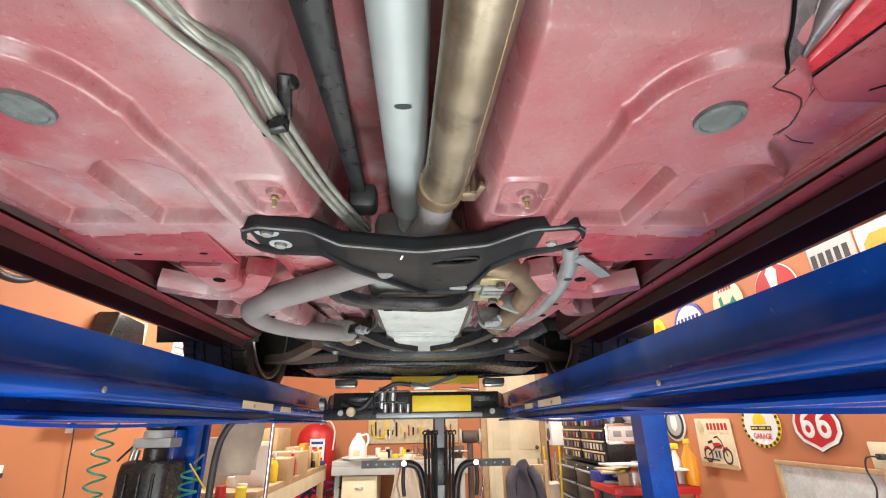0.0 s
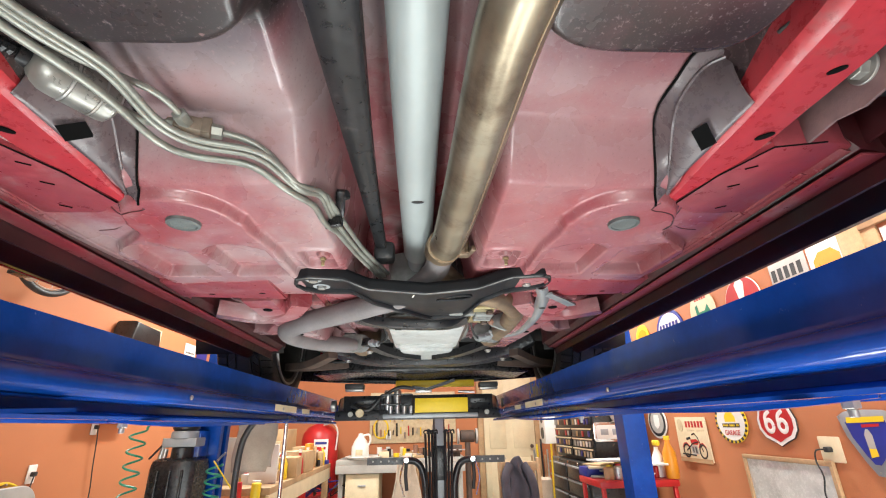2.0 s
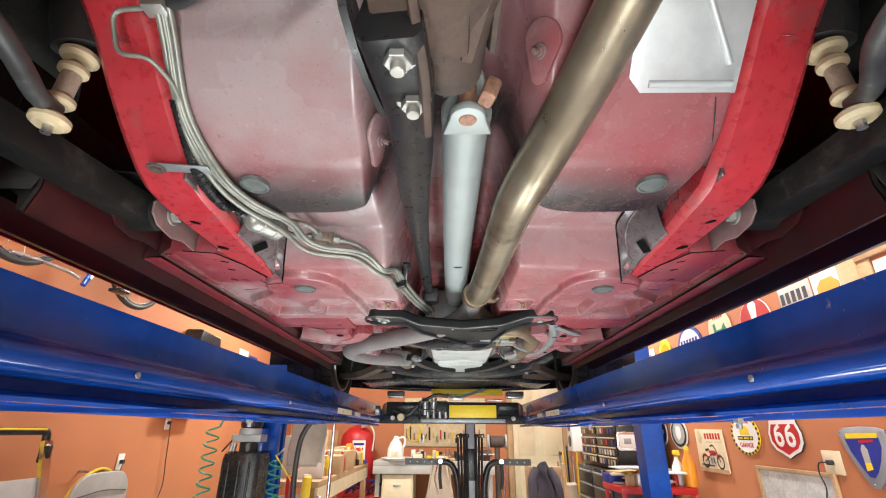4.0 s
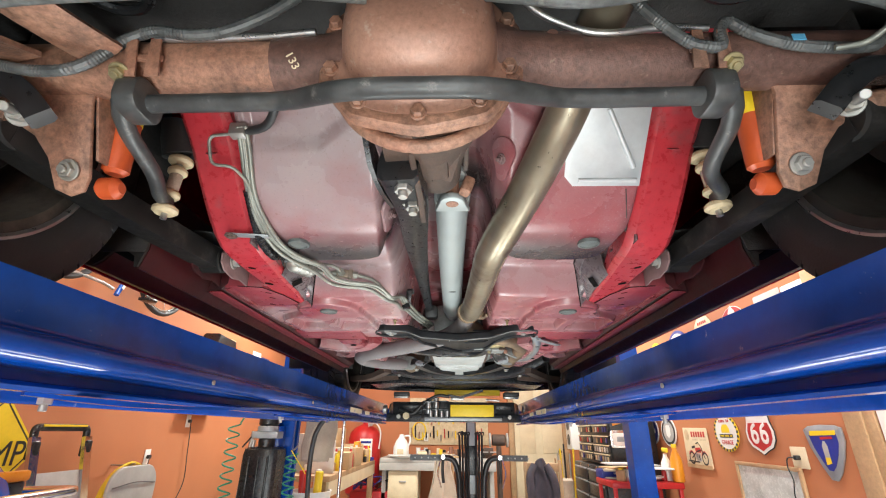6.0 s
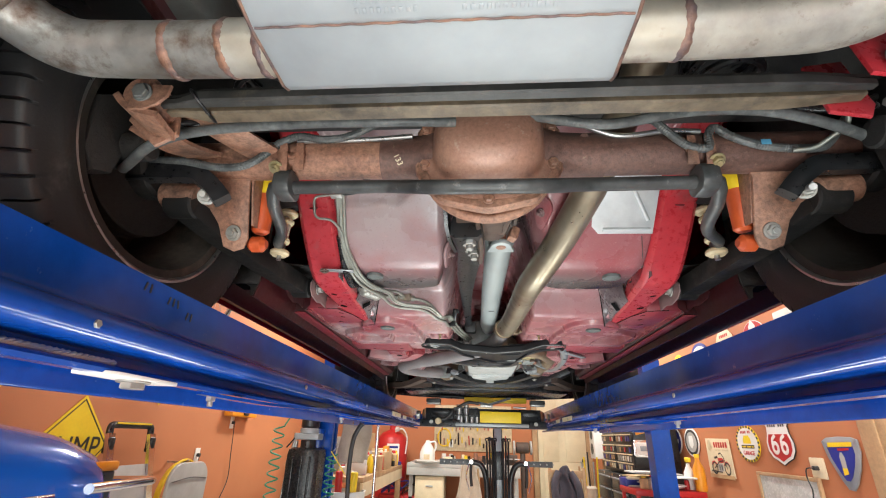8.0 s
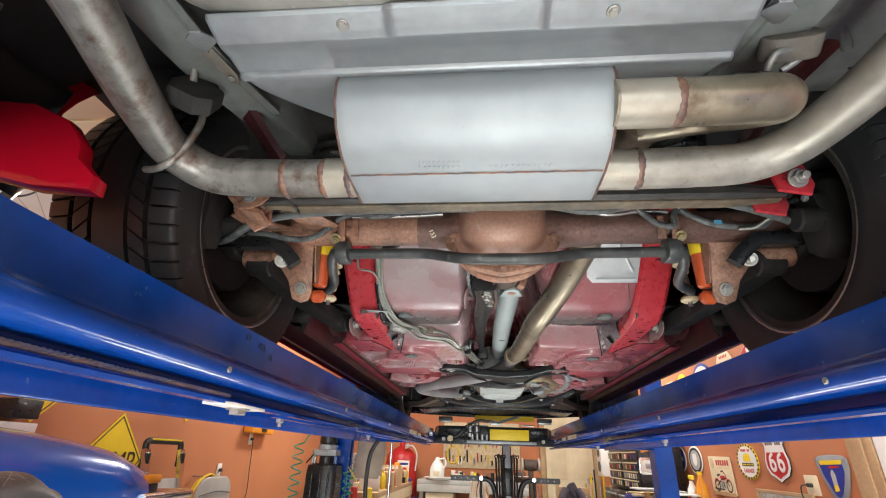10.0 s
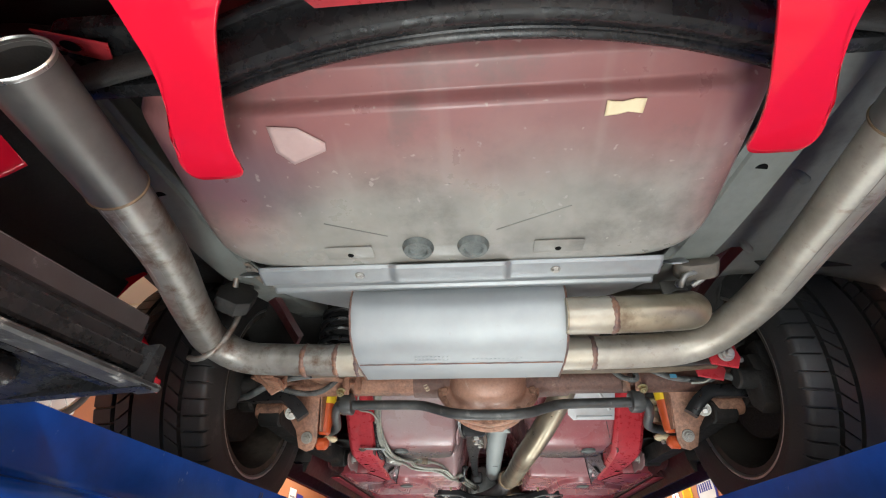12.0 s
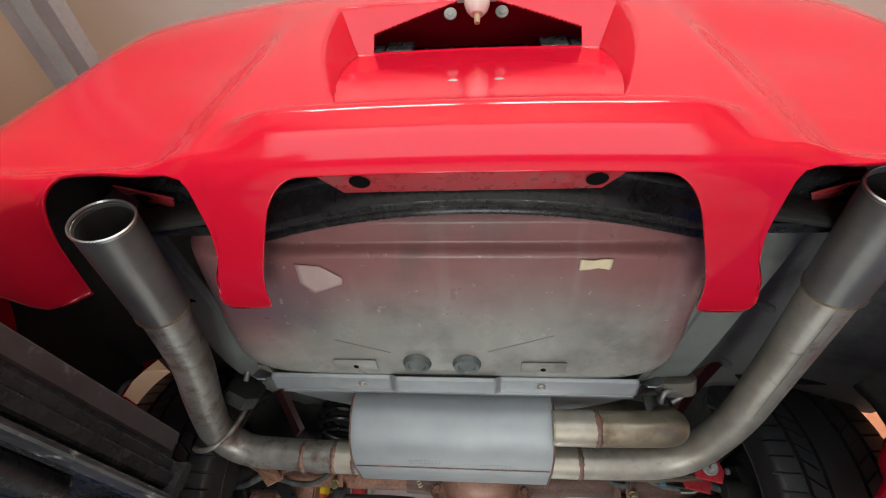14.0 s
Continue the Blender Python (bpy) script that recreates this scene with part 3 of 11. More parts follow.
box((WR - WL, 0.15, CEIL - 2.25), ((WL + WR) / 2, WB - 0.077, CEIL / 2 + 1.125), bm=bm)
structure("wall_south", bm, M["tan"], "tan wall round the open garage door")
structure("ground", box((60, 40, 0.1), (0, WB - 20.2, -0.09)), M["floor"], "pale driveway outside the open garage door", "ground")

# ---- the lift ----
lift = thing("car_lift", "blue four-post car lift raised to working height", "car lift")
DECK, LIP = 1.365, 1.424


def runway(side, xin, label):
    """One runway: deck, inner wall with a rounded jack ledge under it, outer lip."""
    s = side
    prof = [(0, LIP), (0.006, LIP + 0.002), (0.012, LIP), (0.014, DECK + 0.01), (0.02, DECK), (0.47, DECK), (0.476, DECK + 0.008), (0.478, LIP), (0.49, LIP), (0.49, 1.30),
            (0.486, 1.281), (0.480, 1.278), (0.474, 1.279), (0.471, 1.285), (0.471, 1.350), (0.060, 1.350), (0.054, 1.344), (0.054, 1.286), (0.048, 1.279), (0.02, 1.272), (-0.004, 1.272), (-0.006, 1.278), (0.0, 1.284), (0.03, 1.288), (0.03, 1.302), (-0.018, 1.304), (-0.031, 1.308), (-0.037, 1.318),
            (-0.036, 1.332), (-0.028, 1.342), (-0.012, 1.346), (-0.003, 1.350), (0, 1.358)]
    y0, y1 = -1.95, 3.05
    b = sweep([(xin, y0, 0), (xin, y1, 0)], [(s * x, z) for x, z in prof])
    return part("runway", b, M["lift"], lift, label, smooth=50)


run_l = runway(-1, -0.561, "scuffed glossy blue runway with a rounded jack ledge")
run_r = runway(1, 0.513, "scuffed glossy blue runway with a rounded jack ledge")
for px, py in ((1.46, 3.05), (-1.36, 3.05), (1.46, -2.1), (-1.36, -2.1)):
    b = bmesh.new()
    q = 0.075
    ring = [(-q, -q), (q, -q), (q, q), (0.03, q), (0.03, q - 0.02), (q - 0.02, q - 0.02), (q - 0.02, -q + 0.02), (-q + 0.02, -q + 0.02), (-q + 0.02, q - 0.02), (-0.03, q - 0.02), (-0.03, q), (-q, q)]
    ring = [(x if px < 0 else -x, y) for x, y in ring]
    prism([(y, x) for x, y in ring], 2.1, bm=b, m=pose(px, py, 0, 0, 0, 0 if px < 0 else 0))
    box((0.30, 0.30, 0.012), (px, py, 0.006), 0.003, bm=b)
    part("post", b, M["lift"], lift, "blue square steel lift post", smooth=30)
for yy in (3.05, -2.1):
    b = box((2.70, 0.10, 0.10), (0.05, yy + (0.11 if yy > 0 else -0.11), 1.345), 0.006)
    part("crossbeam", b, M["lift"], lift, "blue steel crossbeam")

# ---- the car ----
car = thing("car", "red two-door coupe seen from below, raised on the lift", "car", at=(-0.02, 0.9, DECK))
CARM = Matrix.Translation((0.02, -0.9, -DECK))


def cp(name, bm, material, label="", parent=None, smooth=40):
    """A part of the car, built in world places."""
    par = parent or car
    ob = part(name, bm, M[material], par, label, smooth)
    ob.matrix_parent_inverse = CARM
    if parent is not None:
        ob.matrix_parent_inverse = Matrix.Identity(4)
    return ob


def cbolt(at, par=None, **k):
    ob = bolt(par or car, at, **k)
    ob.matrix_parent_inverse = Matrix.Identity(4) if par else CARM
    return ob


def along(v, table):
    """Straight steps through a short table of (place, value), the places falling."""
    for (a, p), (c, q) in zip(table, table[1:]):
        if v >= c:
            t = max(0.0, min(1.0, (a - v) / (a - c)))
            return p + (q - p) * t * t * (3 - 2 * t) if p != q else p
    return table[-1][1]


def kick_up(y):
    """The rise of the wells and rails over the axle."""
    return 1.602 + 0.012 * ss(0.10, -0.02, y) + 0.125 * ss(-0.005, -0.215, y) + 0.07 * ss(-0.10, -0.30, y)


def pan_height(x, y):
    """The underside of the floor, from the toe board to the rear seat wells."""
    a = abs(x + 0.005)
    # front floor with its long slope to the toe board
    z = 1.580 + 0.05 * ss(1.05, 1.7, y) + 0.01 * ss(0.45, 0.9, y) + 0.05 * ss(0.905, 0.95, y) * ss(0.24, 0.30, a)
    # pressed field round the plug and the two panels
    plug = 0.092 - math.hypot(a - 0.362, y - 0.452)
    field = min(a - 0.268 + 0.016 * ss(0.46, 0.60, y), 0.456 + 0.10 * ss(0.475, 0.60, y) - a, y - 0.452)
    h = max(0.0, 0.02 - abs(plug - field)) / 0.02
    d = max(plug, field) + 0.005 * h * h
    z -= 0.019 * ss(-0.002, 0.008, d)
    for x0, x1 in ((0.272, 0.388), (0.418, 0.535)):
        m, w = (x0 + x1) / 2, (x1 - x0) / 2
        d = min(w - abs(a - m), (y - 0.538 - 0.035 * abs((a - m) / w) ** 2.2), 0.742 - y)
        z += 0.026 * ss(0.0, 0.008, d)
    # pad round the seat bolt
    d = 0.034 - (max(0.0, abs(a - 0.195)) ** 4 + max(0.0, abs(y - 0.677) - 0.024) ** 4) ** 0.25
    z += 0.016 * ss(0.0, 0.007, d) - 0.004 * ss(-0.016, -0.002, d) * ss(0.004, -0.002, d)
    # step up to the shelf before the rear wells
    k = ss(0.360, 0.278, y + 0.10 * max(0, 0.26 - a))
    z += (1.650 - z) * k * ss(0.415, 0.375, a)
    z += 0.016 * ss(0.24, 0.14, y) * ss(0.415, 0.375, a)
    # the rear seat wells
    wx, wy = (a - 0.246 - 0.014 * ss(0.05, 0.135, y)) / 0.146, (y + 0.24) / 0.376
    r = (abs(wx) ** 4.0 + abs(wy) ** 5.0) ** (1 / 4.4)
    if y < -0.02:
        z = max(z, kick_up(y) + 0.035)
    if r < 1.25:
        deep = kick_up(y) + 0.012 * ss(0.0, 0.012, -0.154 - 0.5 * max(0.0, 0.235 - a) - y) * ss(0.372, 0.36, a)
        w = ss(1.045, 0.935, r)
        z = z * (1 - w) + deep * w
    # the tunnel
    edge = 0.098 + 0.03 * ss(0.9, 1.4, y) - 0.015 * ss(0.12, -0.05, y)
    z += (1.815 - z) * ss(edge + 0.055, edge - 0.012, a)
    # outer lip to the sill
    z -= 0.012 * ss(0.545, 0.575, a) * ss(-0.1, 0.2, y)
    return z


us = lin(-0.60, 0.60, 400)
vs = lin(-0.38, 0.24, 130)[:-1] + lin(0.24, 0.78, 220)[:-1] + lin(0.78, 1.95, 50)
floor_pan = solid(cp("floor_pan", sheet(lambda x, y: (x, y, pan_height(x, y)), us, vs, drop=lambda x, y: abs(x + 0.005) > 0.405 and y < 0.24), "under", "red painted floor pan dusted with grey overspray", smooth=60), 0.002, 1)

# rubber plugs, seat bolts, seams
for x, y, r in ((-0.362, 0.441, 0.024), (0.357, 0.442, 0.024), (-0.324, 0.028, 0.022), (0.313, 0.03, 0.022)):
    z = pan_height(x, y)
    b = lathe([(0, 0.0), (r * 0.8, 0.0), (r * 0.86, -0.002), (r * 1.05, -0.001), (r * 1.08, 0.006)], 28)
    bmesh.ops.translate(b, vec=(x, y, z - 0.004), verts=b.verts)
    cp("drain_plug", b, "plugm", "round grey rubber floor plug")
for x, y in ((-0.194, 0.69), (0.203, 0.69)):
    z = pan_height(x, y)
    b = lathe([(0, -0.002), (0.012, 0), (0.015, 0.006), (0.017, 0.012)], 20)
    bmesh.ops.translate(b, vec=(x, y, z - 0.008), verts=b.verts)
    cbolt((x, y, z - 0.008), r=0.007, h=0.008, stud=0.012, material="gold")
    cp("weld_nut", b, "under")

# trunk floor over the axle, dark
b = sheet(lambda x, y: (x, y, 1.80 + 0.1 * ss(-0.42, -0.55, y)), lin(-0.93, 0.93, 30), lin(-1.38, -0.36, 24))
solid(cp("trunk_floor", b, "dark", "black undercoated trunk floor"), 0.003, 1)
# toe board
b = sheet(lambda x, v: (x, 1.93 + 0.12 * v, 1.62 + 0.5 * v), lin(-0.93, 0.93, 20), lin(0, 1, 6))
solid(cp("toe_board", b, "dark"), 0.003)

# rails: from the outriggers back and up over the axle
def ell_(rx, ry, n=20):
    return [(rx * math.cos(2 * math.pi * i / n), ry * math.sin(2 * math.pi * i / n)) for i in range(n)]


for s, off in ((-1, -0.016), (1, 0.0)):
    def X(v):
        return s * v + (off if s < 0 else 0)
    path = smooth_path([(X(0.412), 0.392, 1.574), (X(0.424), 0.31, 1.579), (X(0.433), 0.22, 1.586), (X(0.433), 0.10, 1.592), (X(0.433), 0.02, 1.600), (X(0.431), -0.045, 1.635), (X(0.433), -0.105, 1.690), (X(0.437), -0.17, 1.760), (X(0.44), -0.30, 1.845), (X(0.43), -0.42, 1.87)], 0.03)
    w = 0.045
    prof = [(-w - 0.004, 0.004), (-w, -0.002), (-w + 0.010, -0.009), (w - 0.010, -0.009), (w, -0.002), (w + 0.004, 0.004), (w + 0.004, 0.09), (-w - 0.004, 0.09)]
    rail = cp("frame_rail", sweep(path, prof, scales=[0.16 + 0.64 * ss(0.40, 0.24, p[1]) + 0.20 * ss(0.24, 0.05, p[1]) for p in path]), "railred", "bright red painted frame rail", smooth=30)
    for hx, hy, hz, hr in ((0.446, 0.222, 1.5772, 0.011), (0.446, 0.115, 1.5822, 0.009)):
        b = prism(ell_(hr, hr * 0.45), 0.0015, m=pose(X(hx), hy, hz - 0.001, 0, 0, -42 * s))
        cp("rail_hole", b, "hole", "", rail)
    cp("rail_dimple", prism(ell_(0.011, 0.009), 0.001, m=pose(X(0.437), -0.150, 1.7268, 50, 0, 0)), "cleanred", "pressed dimple", rail)
    # torque box between rail and sill
    q = [(0.424, 0.398), (0.440, 0.31), (0.470, 0.238), (0.53, 0.226), (0.60, 0.238), (0.62, 0.262), (0.62, 0.43), (0.47, 0.43)]
    b = prism([(X(x), y) for x, y in (q[::-1] if s > 0 else q)], 0.04, 0.003, m=Matrix.Translation((0, 0, 1.572)))
    tbox = cp("torque_box", b, "cleanred", "red pressed steel torque box")
    cp("box_seam", tube([(X(x), y, 1.5722) for x, y in ((0.424, 0.395), (0.440, 0.31), (0.470, 0.238), (0.53, 0.2255))], 0.0011, 6), "hole", "open seam along the box", tbox)
    b = tube([(X(0.574) + 0.018 * math.cos(t), 0.312 + 0.011 * math.sin(t), 1.5715) for t in lin(0, 2 * math.pi, 24)], 0.003, 8, cap=False)
    cp("drain_rim", b, "cleanred", "pressed drain rim", tbox)
    cp("drain_hole", prism(ell_(0.014, 0.008), 0.0012, m=pose(X(0.574), 0.312, 1.5704)), "hole", "", tbox)
    for hx, hy in ((0.472, 0.285), (0.480, 0.335), (0.505, 0.405)):
        cp("slot", prism(rounded(0.016, 0.0016, 0.0007), 0.0012, m=pose(X(hx), hy, 1.5704, 0, 0, -35 * s)), "hole", "", tbox)
    # weld flange of the floor that winds round the plug field
    wind = [(0.386, 0.372), (0.382, 0.395), (0.402, 0.402), (0.424, 0.412), (0.437, 0.430), (0.446, 0.455), (0.441, 0.473), (0.462, 0.485), (0.498, 0.510), (0.530, 0.516)]
    cp("floor_seam", tube(smooth_path([(X(x), y, pan_height(X(x), y) - 0.0002) for x, y in wind], 0.012), 0.0010, 6), "sill", "dark winding seam beside the plug")
    wind = [(0.423, 0.36), (0.428, 0.388), (0.448, 0.412), (0.455, 0.44), (0.452, 0.470)]
    cp("floor_seam", tube(smooth_path([(X(x), y, pan_height(X(x), y) - 0.0002) for x, y in wind], 0.012), 0.0010, 6), "sill", "dark winding seam beside the plug")
    # two pressed beads beside the sill
    for y0, y1 in ((0.43, 0.73), (0.30, 0.42)):
        cp("floor_bead", tube([(X(0.560), y, pan_height(X(0.560), y) + 0.001) for y in lin(y0, y1, 10)], 0.005, 8, flat=0.7), "under", "pressed bead along the sill")
    cp("sill_flange", box((0.034, 1.5, 0.004), (X(0.590), 0.98, 1.5585), 0.0015), "cleanred", "dusty red inner sill flange")
    # grey side box between the shelf and the rail, with a flange on the shelf and a square hole
    low = [(0.402, 0.374, 1.577), (0.394, 0.32, 1.578), (0.394, 0.25, 1.579), (0.394, 0.222, 1.580), (0.394, 0.19, 1.581), (0.394, 0.166, 1.582)]
    top = [(0.401, 0.374, 1.580), (0.376, 0.31, 1.600), (0.352, 0.25, 1.617), (0.352, 0.222, 1.637), (0.362, 0.185, 1.650), (0.385, 0.167, 1.654)]
    rim = [(0.378, 0.374), (0.358, 0.312), (0.338, 0.248), (0.340, 0.205), (0.346, 0.170), (0.366, 0.160)]
    rim = [(x, y, pan_height(X(x), y) - 0.002) for x, y in rim]
    low, top, rim = [smooth_path(q, 0.008) for q in (low, top, rim)]
    rim = [Vector((p.x, p.y, pan_height(X(p.x), p.y) - 0.0025)) for p in rim]

    def pick(q, u):
        f = u * (len(q) - 1)
        i = min(int(f), len(q) - 2)
        return q[i].lerp(q[i + 1], f - i)

    def side_box(u, v):
        a, b_, c_ = pick(low, u), pick(top, u), pick(rim, u)
        p = a.lerp(b_, v) + Vector((-0.004, 0, -0.004)) * math.sin(math.pi * v) if v <= 1 else b_.lerp(c_, v - 1)
        return (X(p.x), p.y, p.z)
    sbox = cp("side_box", sheet(side_box, lin(0, 1, 40), lin(0, 1, 14)[:-1] + lin(1, 2, 5)), "boxgrey", "grey oversprayed box side with a square hole", smooth=35)
    solid(sbox, 0.0015)
    cp("crease_edge", tube([(X(p.x), p.y, p.z - 0.0012) for p in top], 0.0028, 8), "boxgrey", "rolled edge of the box", sbox)
    cp("seam_gap", tube([(X(p.x), p.y, p.z - 0.0012) for p in rim], 0.0017, 8), "hole", "dark open seam beside the shelf", sbox)
    b = prism([(-0.020, -0.010), (0.004, -0.016), (0.020, 0.010), (-0.004, 0.016)], 0.001)
    nrm = Vector((-0.70 * s, 0.0, -0.72))
    ux = Vector((0.0, 1.0, 0.0))
    vx = nrm.cross(ux)
    mh = Matrix((ux, vx, nrm)).transposed().to_4x4()
    mh.translation = Vector((X(0.3795), 0.236, 1.5865)) + nrm * 0.0016
    bmesh.ops.transform(b, matrix=mh, verts=b.verts)
    cp("square_hole", b, "hole", "square black hole", sbox)
    # front pivot plate of the control arm beside the rail
    q = [(0.285, 1.585), (0.226, 1.638), (0.15, 1.630), (0.098, 1.624), (0.086, 1.610), (0.088, 1.590), (0.108, 1.574), (0.153, 1.568), (0.19, 1.576), (0.24, 1.572)]
    b = prism(q, 0.005, 0.002, m=Matrix.Translation((X(0.512) - (0.005 if s > 0 else 0), 0, 0)) @ pose(0, 0, 0, 90, 0, 90))
    cp("arm_bracket", b, "dustred", "dusty red pivot plate of the control arm")
    b = prism(q, 0.005, 0.002, m=Matrix.Translation((X(0.585), 0, 0)) @ pose(0, 0, 0, 90, 0, 90))
    cp("arm_bracket", b, "sill", "dark outer pivot plate")
    cbolt((X(0.505), 0.137, 1.606), r=0.012, h=0.014, axis=(-s, 0, 0), washer=0.018, stud=0.014)
    # near-black plate put in for the dark opening between the pivot plates
    b = prism([(X(x), y) for x, y in ([(0.505, 0.215), (0.60, 0.21), (0.60, 0.10), (0.58, 0.06), (0.51, 0.08)] if s > 0 else [(0.51, 0.08), (0.58, 0.06), (0.60, 0.10), (0.60, 0.21), (0.505, 0.215)])][::-1], 0.004, m=Matrix.Translation((0, 0, 1.655)))
    cp("arm_pocket", b, "dark")
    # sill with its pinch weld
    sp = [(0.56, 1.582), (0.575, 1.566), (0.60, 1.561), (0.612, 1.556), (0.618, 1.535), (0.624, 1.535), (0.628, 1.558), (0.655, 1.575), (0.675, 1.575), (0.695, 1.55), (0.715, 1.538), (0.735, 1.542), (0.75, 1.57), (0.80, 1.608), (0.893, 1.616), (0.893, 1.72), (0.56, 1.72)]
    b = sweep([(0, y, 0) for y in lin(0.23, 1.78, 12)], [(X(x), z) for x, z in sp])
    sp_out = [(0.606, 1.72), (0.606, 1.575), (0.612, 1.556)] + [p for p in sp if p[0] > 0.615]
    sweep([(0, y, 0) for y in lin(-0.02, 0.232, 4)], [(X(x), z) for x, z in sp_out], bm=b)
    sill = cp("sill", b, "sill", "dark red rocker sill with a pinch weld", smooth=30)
    # near-black plate added to darken the sill's lit end face
    b = sweep([(0, -0.029, 0), (0, -0.023, 0)], [(X(x), z) for x, z in sp_out])
    cp("sill_end", b, "dark", "black undercoated end of the sill", sill)
    for yy in lin(0.0, 1.6, 7):
        b = box((0.03, 0.07, 0.006), (X(0.665), yy, 1.572), 0.003)
        cp("sill_slot", b, "hole")
    # outrigger: a folded red channel across the floor, its rear lip notched
    def lip(u, v):
        x = 0.318 + 0.245 * u
        notch = max(ss(0.03, 0.0, abs(u - 0.30) - 0.10), ss(0.03, 0.0, abs(u - 0.70) - 0.10))
        rear = 0.768 + 0.022 * u - 0.004 * notch
        pts = [(rear - 0.004 + 0.012 * notch, 1.598), (rear + 0.001 + 0.008 * notch, 1.574 + 0.014 * notch), (rear + 0.008, 1.570 + 0.010 * notch), (rear + 0.02, 1.568), (0.905 - 0.02 * u, 1.566), (0.925 - 0.03 * u, 1.567), (0.934 - 0.03 * u, 1.574), (0.938 - 0.03 * u, 1.64)]
        i = min(int(v), 6)
        t = v - i
        return (X(x), pts[i][0] * (1 - t) + pts[i + 1][0] * t, pts[i][1] * (1 - t) + pts[i + 1][1] * t)
    outr = solid(cp("outrigger", sheet(lip, lin(0, 1, 70), lin(0, 3, 9)[:-1] + lin(3, 4, 6)[:-1] + lin(4, 7, 9)), "cleanred", "folded red steel outrigger with a notched lip", smooth=35), 0.002, 1)
    for ex in (0.318, 0.563):
        cp("outrigger_end", box((0.003, 0.15, 0.045), (X(ex), 0.853, 1.591), 0.001), "cleanred", "folded end flange", outr)
    for hx, hy in ((0.362, 0.868), (0.485, 0.872)):
        b = lathe([(0, 0), (0.008, 0), (0.009, 0.001)], 14)
        bmesh.ops.scale(b, vec=(1, 0.6, 1), verts=b.verts)
        bmesh.ops.translate(b, vec=(X(hx), hy, 1.5642), verts=b.verts)
        cp("drain_hole", b, "hole", "", outr)
    for hx in (0.392, 0.49):
        b = box((0.05, 0.010, 0.010), (X(hx), 0.772, 1.588), 0.003)
        cp("lip_notch", b, "hole", "", outr)
    # brackets before the outrigger
    b = bmesh.new()
    sweep(smooth_path([(X(0.30), 1.00, 1.575), (X(0.36), 1.10, 1.566), (X(0.45), 1.13, 1.562), (X(0.56), 1.08, 1.57)], 0.02), [(-0.03, 0), (-0.024, -0.012), (0.024, -0.012), (0.03, 0), (0.03, 0.03), (-0.03, 0.03)], bm=b)
    cp("floor_brace", b, "under", "curved pressed floor brace")
    b = sweep(smooth_path([(X(0.40), 0.94, 1.576), (X(0.395), 1.15, 1.570), (X(0.38), 1.45, 1.575), (X(0.37), 1.90, 1.60)], 0.05), [(-0.045, 0.0), (-0.038, -0.012), (0.038, -0.012), (0.045, 0.0), (0.045, 0.06), (-0.045, 0.06)])
    cp("front_rail", b, "under", "dull red front frame rail")
    for hy in (1.02, 1.24, 1.38):
        b = lathe([(0, 0), (0.012, 0), (0.013, 0.002)], 16)
        bmesh.ops.translate(b, vec=(X(0.395), hy, 1.558), verts=b.verts)
        cp("rail_hole", b, "hole")
    b = sweep(smooth_path([(X(0.44), 1.30, 1.585), (X(0.50), 1.40, 1.58), (X(0.56), 1.42, 1.585)], 0.02), [(-0.03, 0), (-0.024, -0.012), (0.024, -0.012), (0.03, 0), (0.03, 0.03), (-0.03, 0.03)])
    cp("floor_brace", b, "under", "pressed side brace")
    # wheelhouse, rear
    b = sheet(lambda u, v: (X(0.60 + 0.34 * v), -0.39 + 0.37 * math.cos(u), 1.69 + 0.37 * math.sin(u)), lin(-0.35, math.pi - (0.40 if s > 0 else 0.62), 24), lin(0, 1, 5))
    solid(cp("wheelhouse", b, "dark", "black wheelhouse liner"), 0.003)
    b = sheet(lambda u, v: (X(0.60), -0.39 + 0.37 * v * math.cos(u), 1.69 + 0.37 * math.sin(u)* (0.45 + 0.55 * v)), lin(0.15, math.pi - 0.75, 20), lin(0, 1, 3))
    solid(cp("wheelhouse_wall", b, "dark"), 0.003)
    # wheelhouse, front
    b = sheet(lambda u, v: (X(0.56 + 0.37 * v), 2.11 + 0.37 * math.cos(u), 1.68 + 0.37 * math.sin(u)), lin(-0.35, math.pi + 0.35, 24), lin(0, 1, 5))
    solid(cp("wheelhouse", b, "dark", "black wheelhouse liner"), 0.003)

# ---- driveline ----
SX = 0.008
b = bmesh.new()
tube([(SX, 0.90, 1.688), (SX + 0.002, 0.40, 1.688), (SX + 0.008, -0.03, 1.688)], 0.0365, 40, b)
shaft = cp("driveshaft", b, "alu", "matte silver aluminium driveshaft")
b = bmesh.new()
cyl(0.0385, (SX + 0.008, -0.028, 1.688), (SX + 0.009, -0.055, 1.688), 40, 0.004, b)
for sz in (-1, 1):
    prism(arc(0, 0, 0.026, 0, 180, 12) + [(-0.036, -0.035), (0.036, -0.035)], 0.014, 0.004, b, Matrix.Translation((SX + 0.009, -0.082, 1.688 + sz * 0.034 - 0.007)) @ pose(0, 0, 0, 0, 0, 180))
cp("shaft_yoke", b, "alu", "welded silver shaft yoke")
b = cyl(0.0135, (SX + 0.009, -0.082, 1.6455), (SX + 0.009, -0.082, 1.73), 20, 0.002)
cp("joint_cap", b, "rust", "rusty joint cap in the yoke")
b = cyl(0.034, (SX, 0.89, 1.688), (SX, 0.925, 1.688), 32, 0.006)
cyl(0.028, (SX, 0.925, 1.688), (SX, 1.0, 1.688), 24, 0.004, b)
cp("slip_yoke", b, "tin", "bright slip yoke")
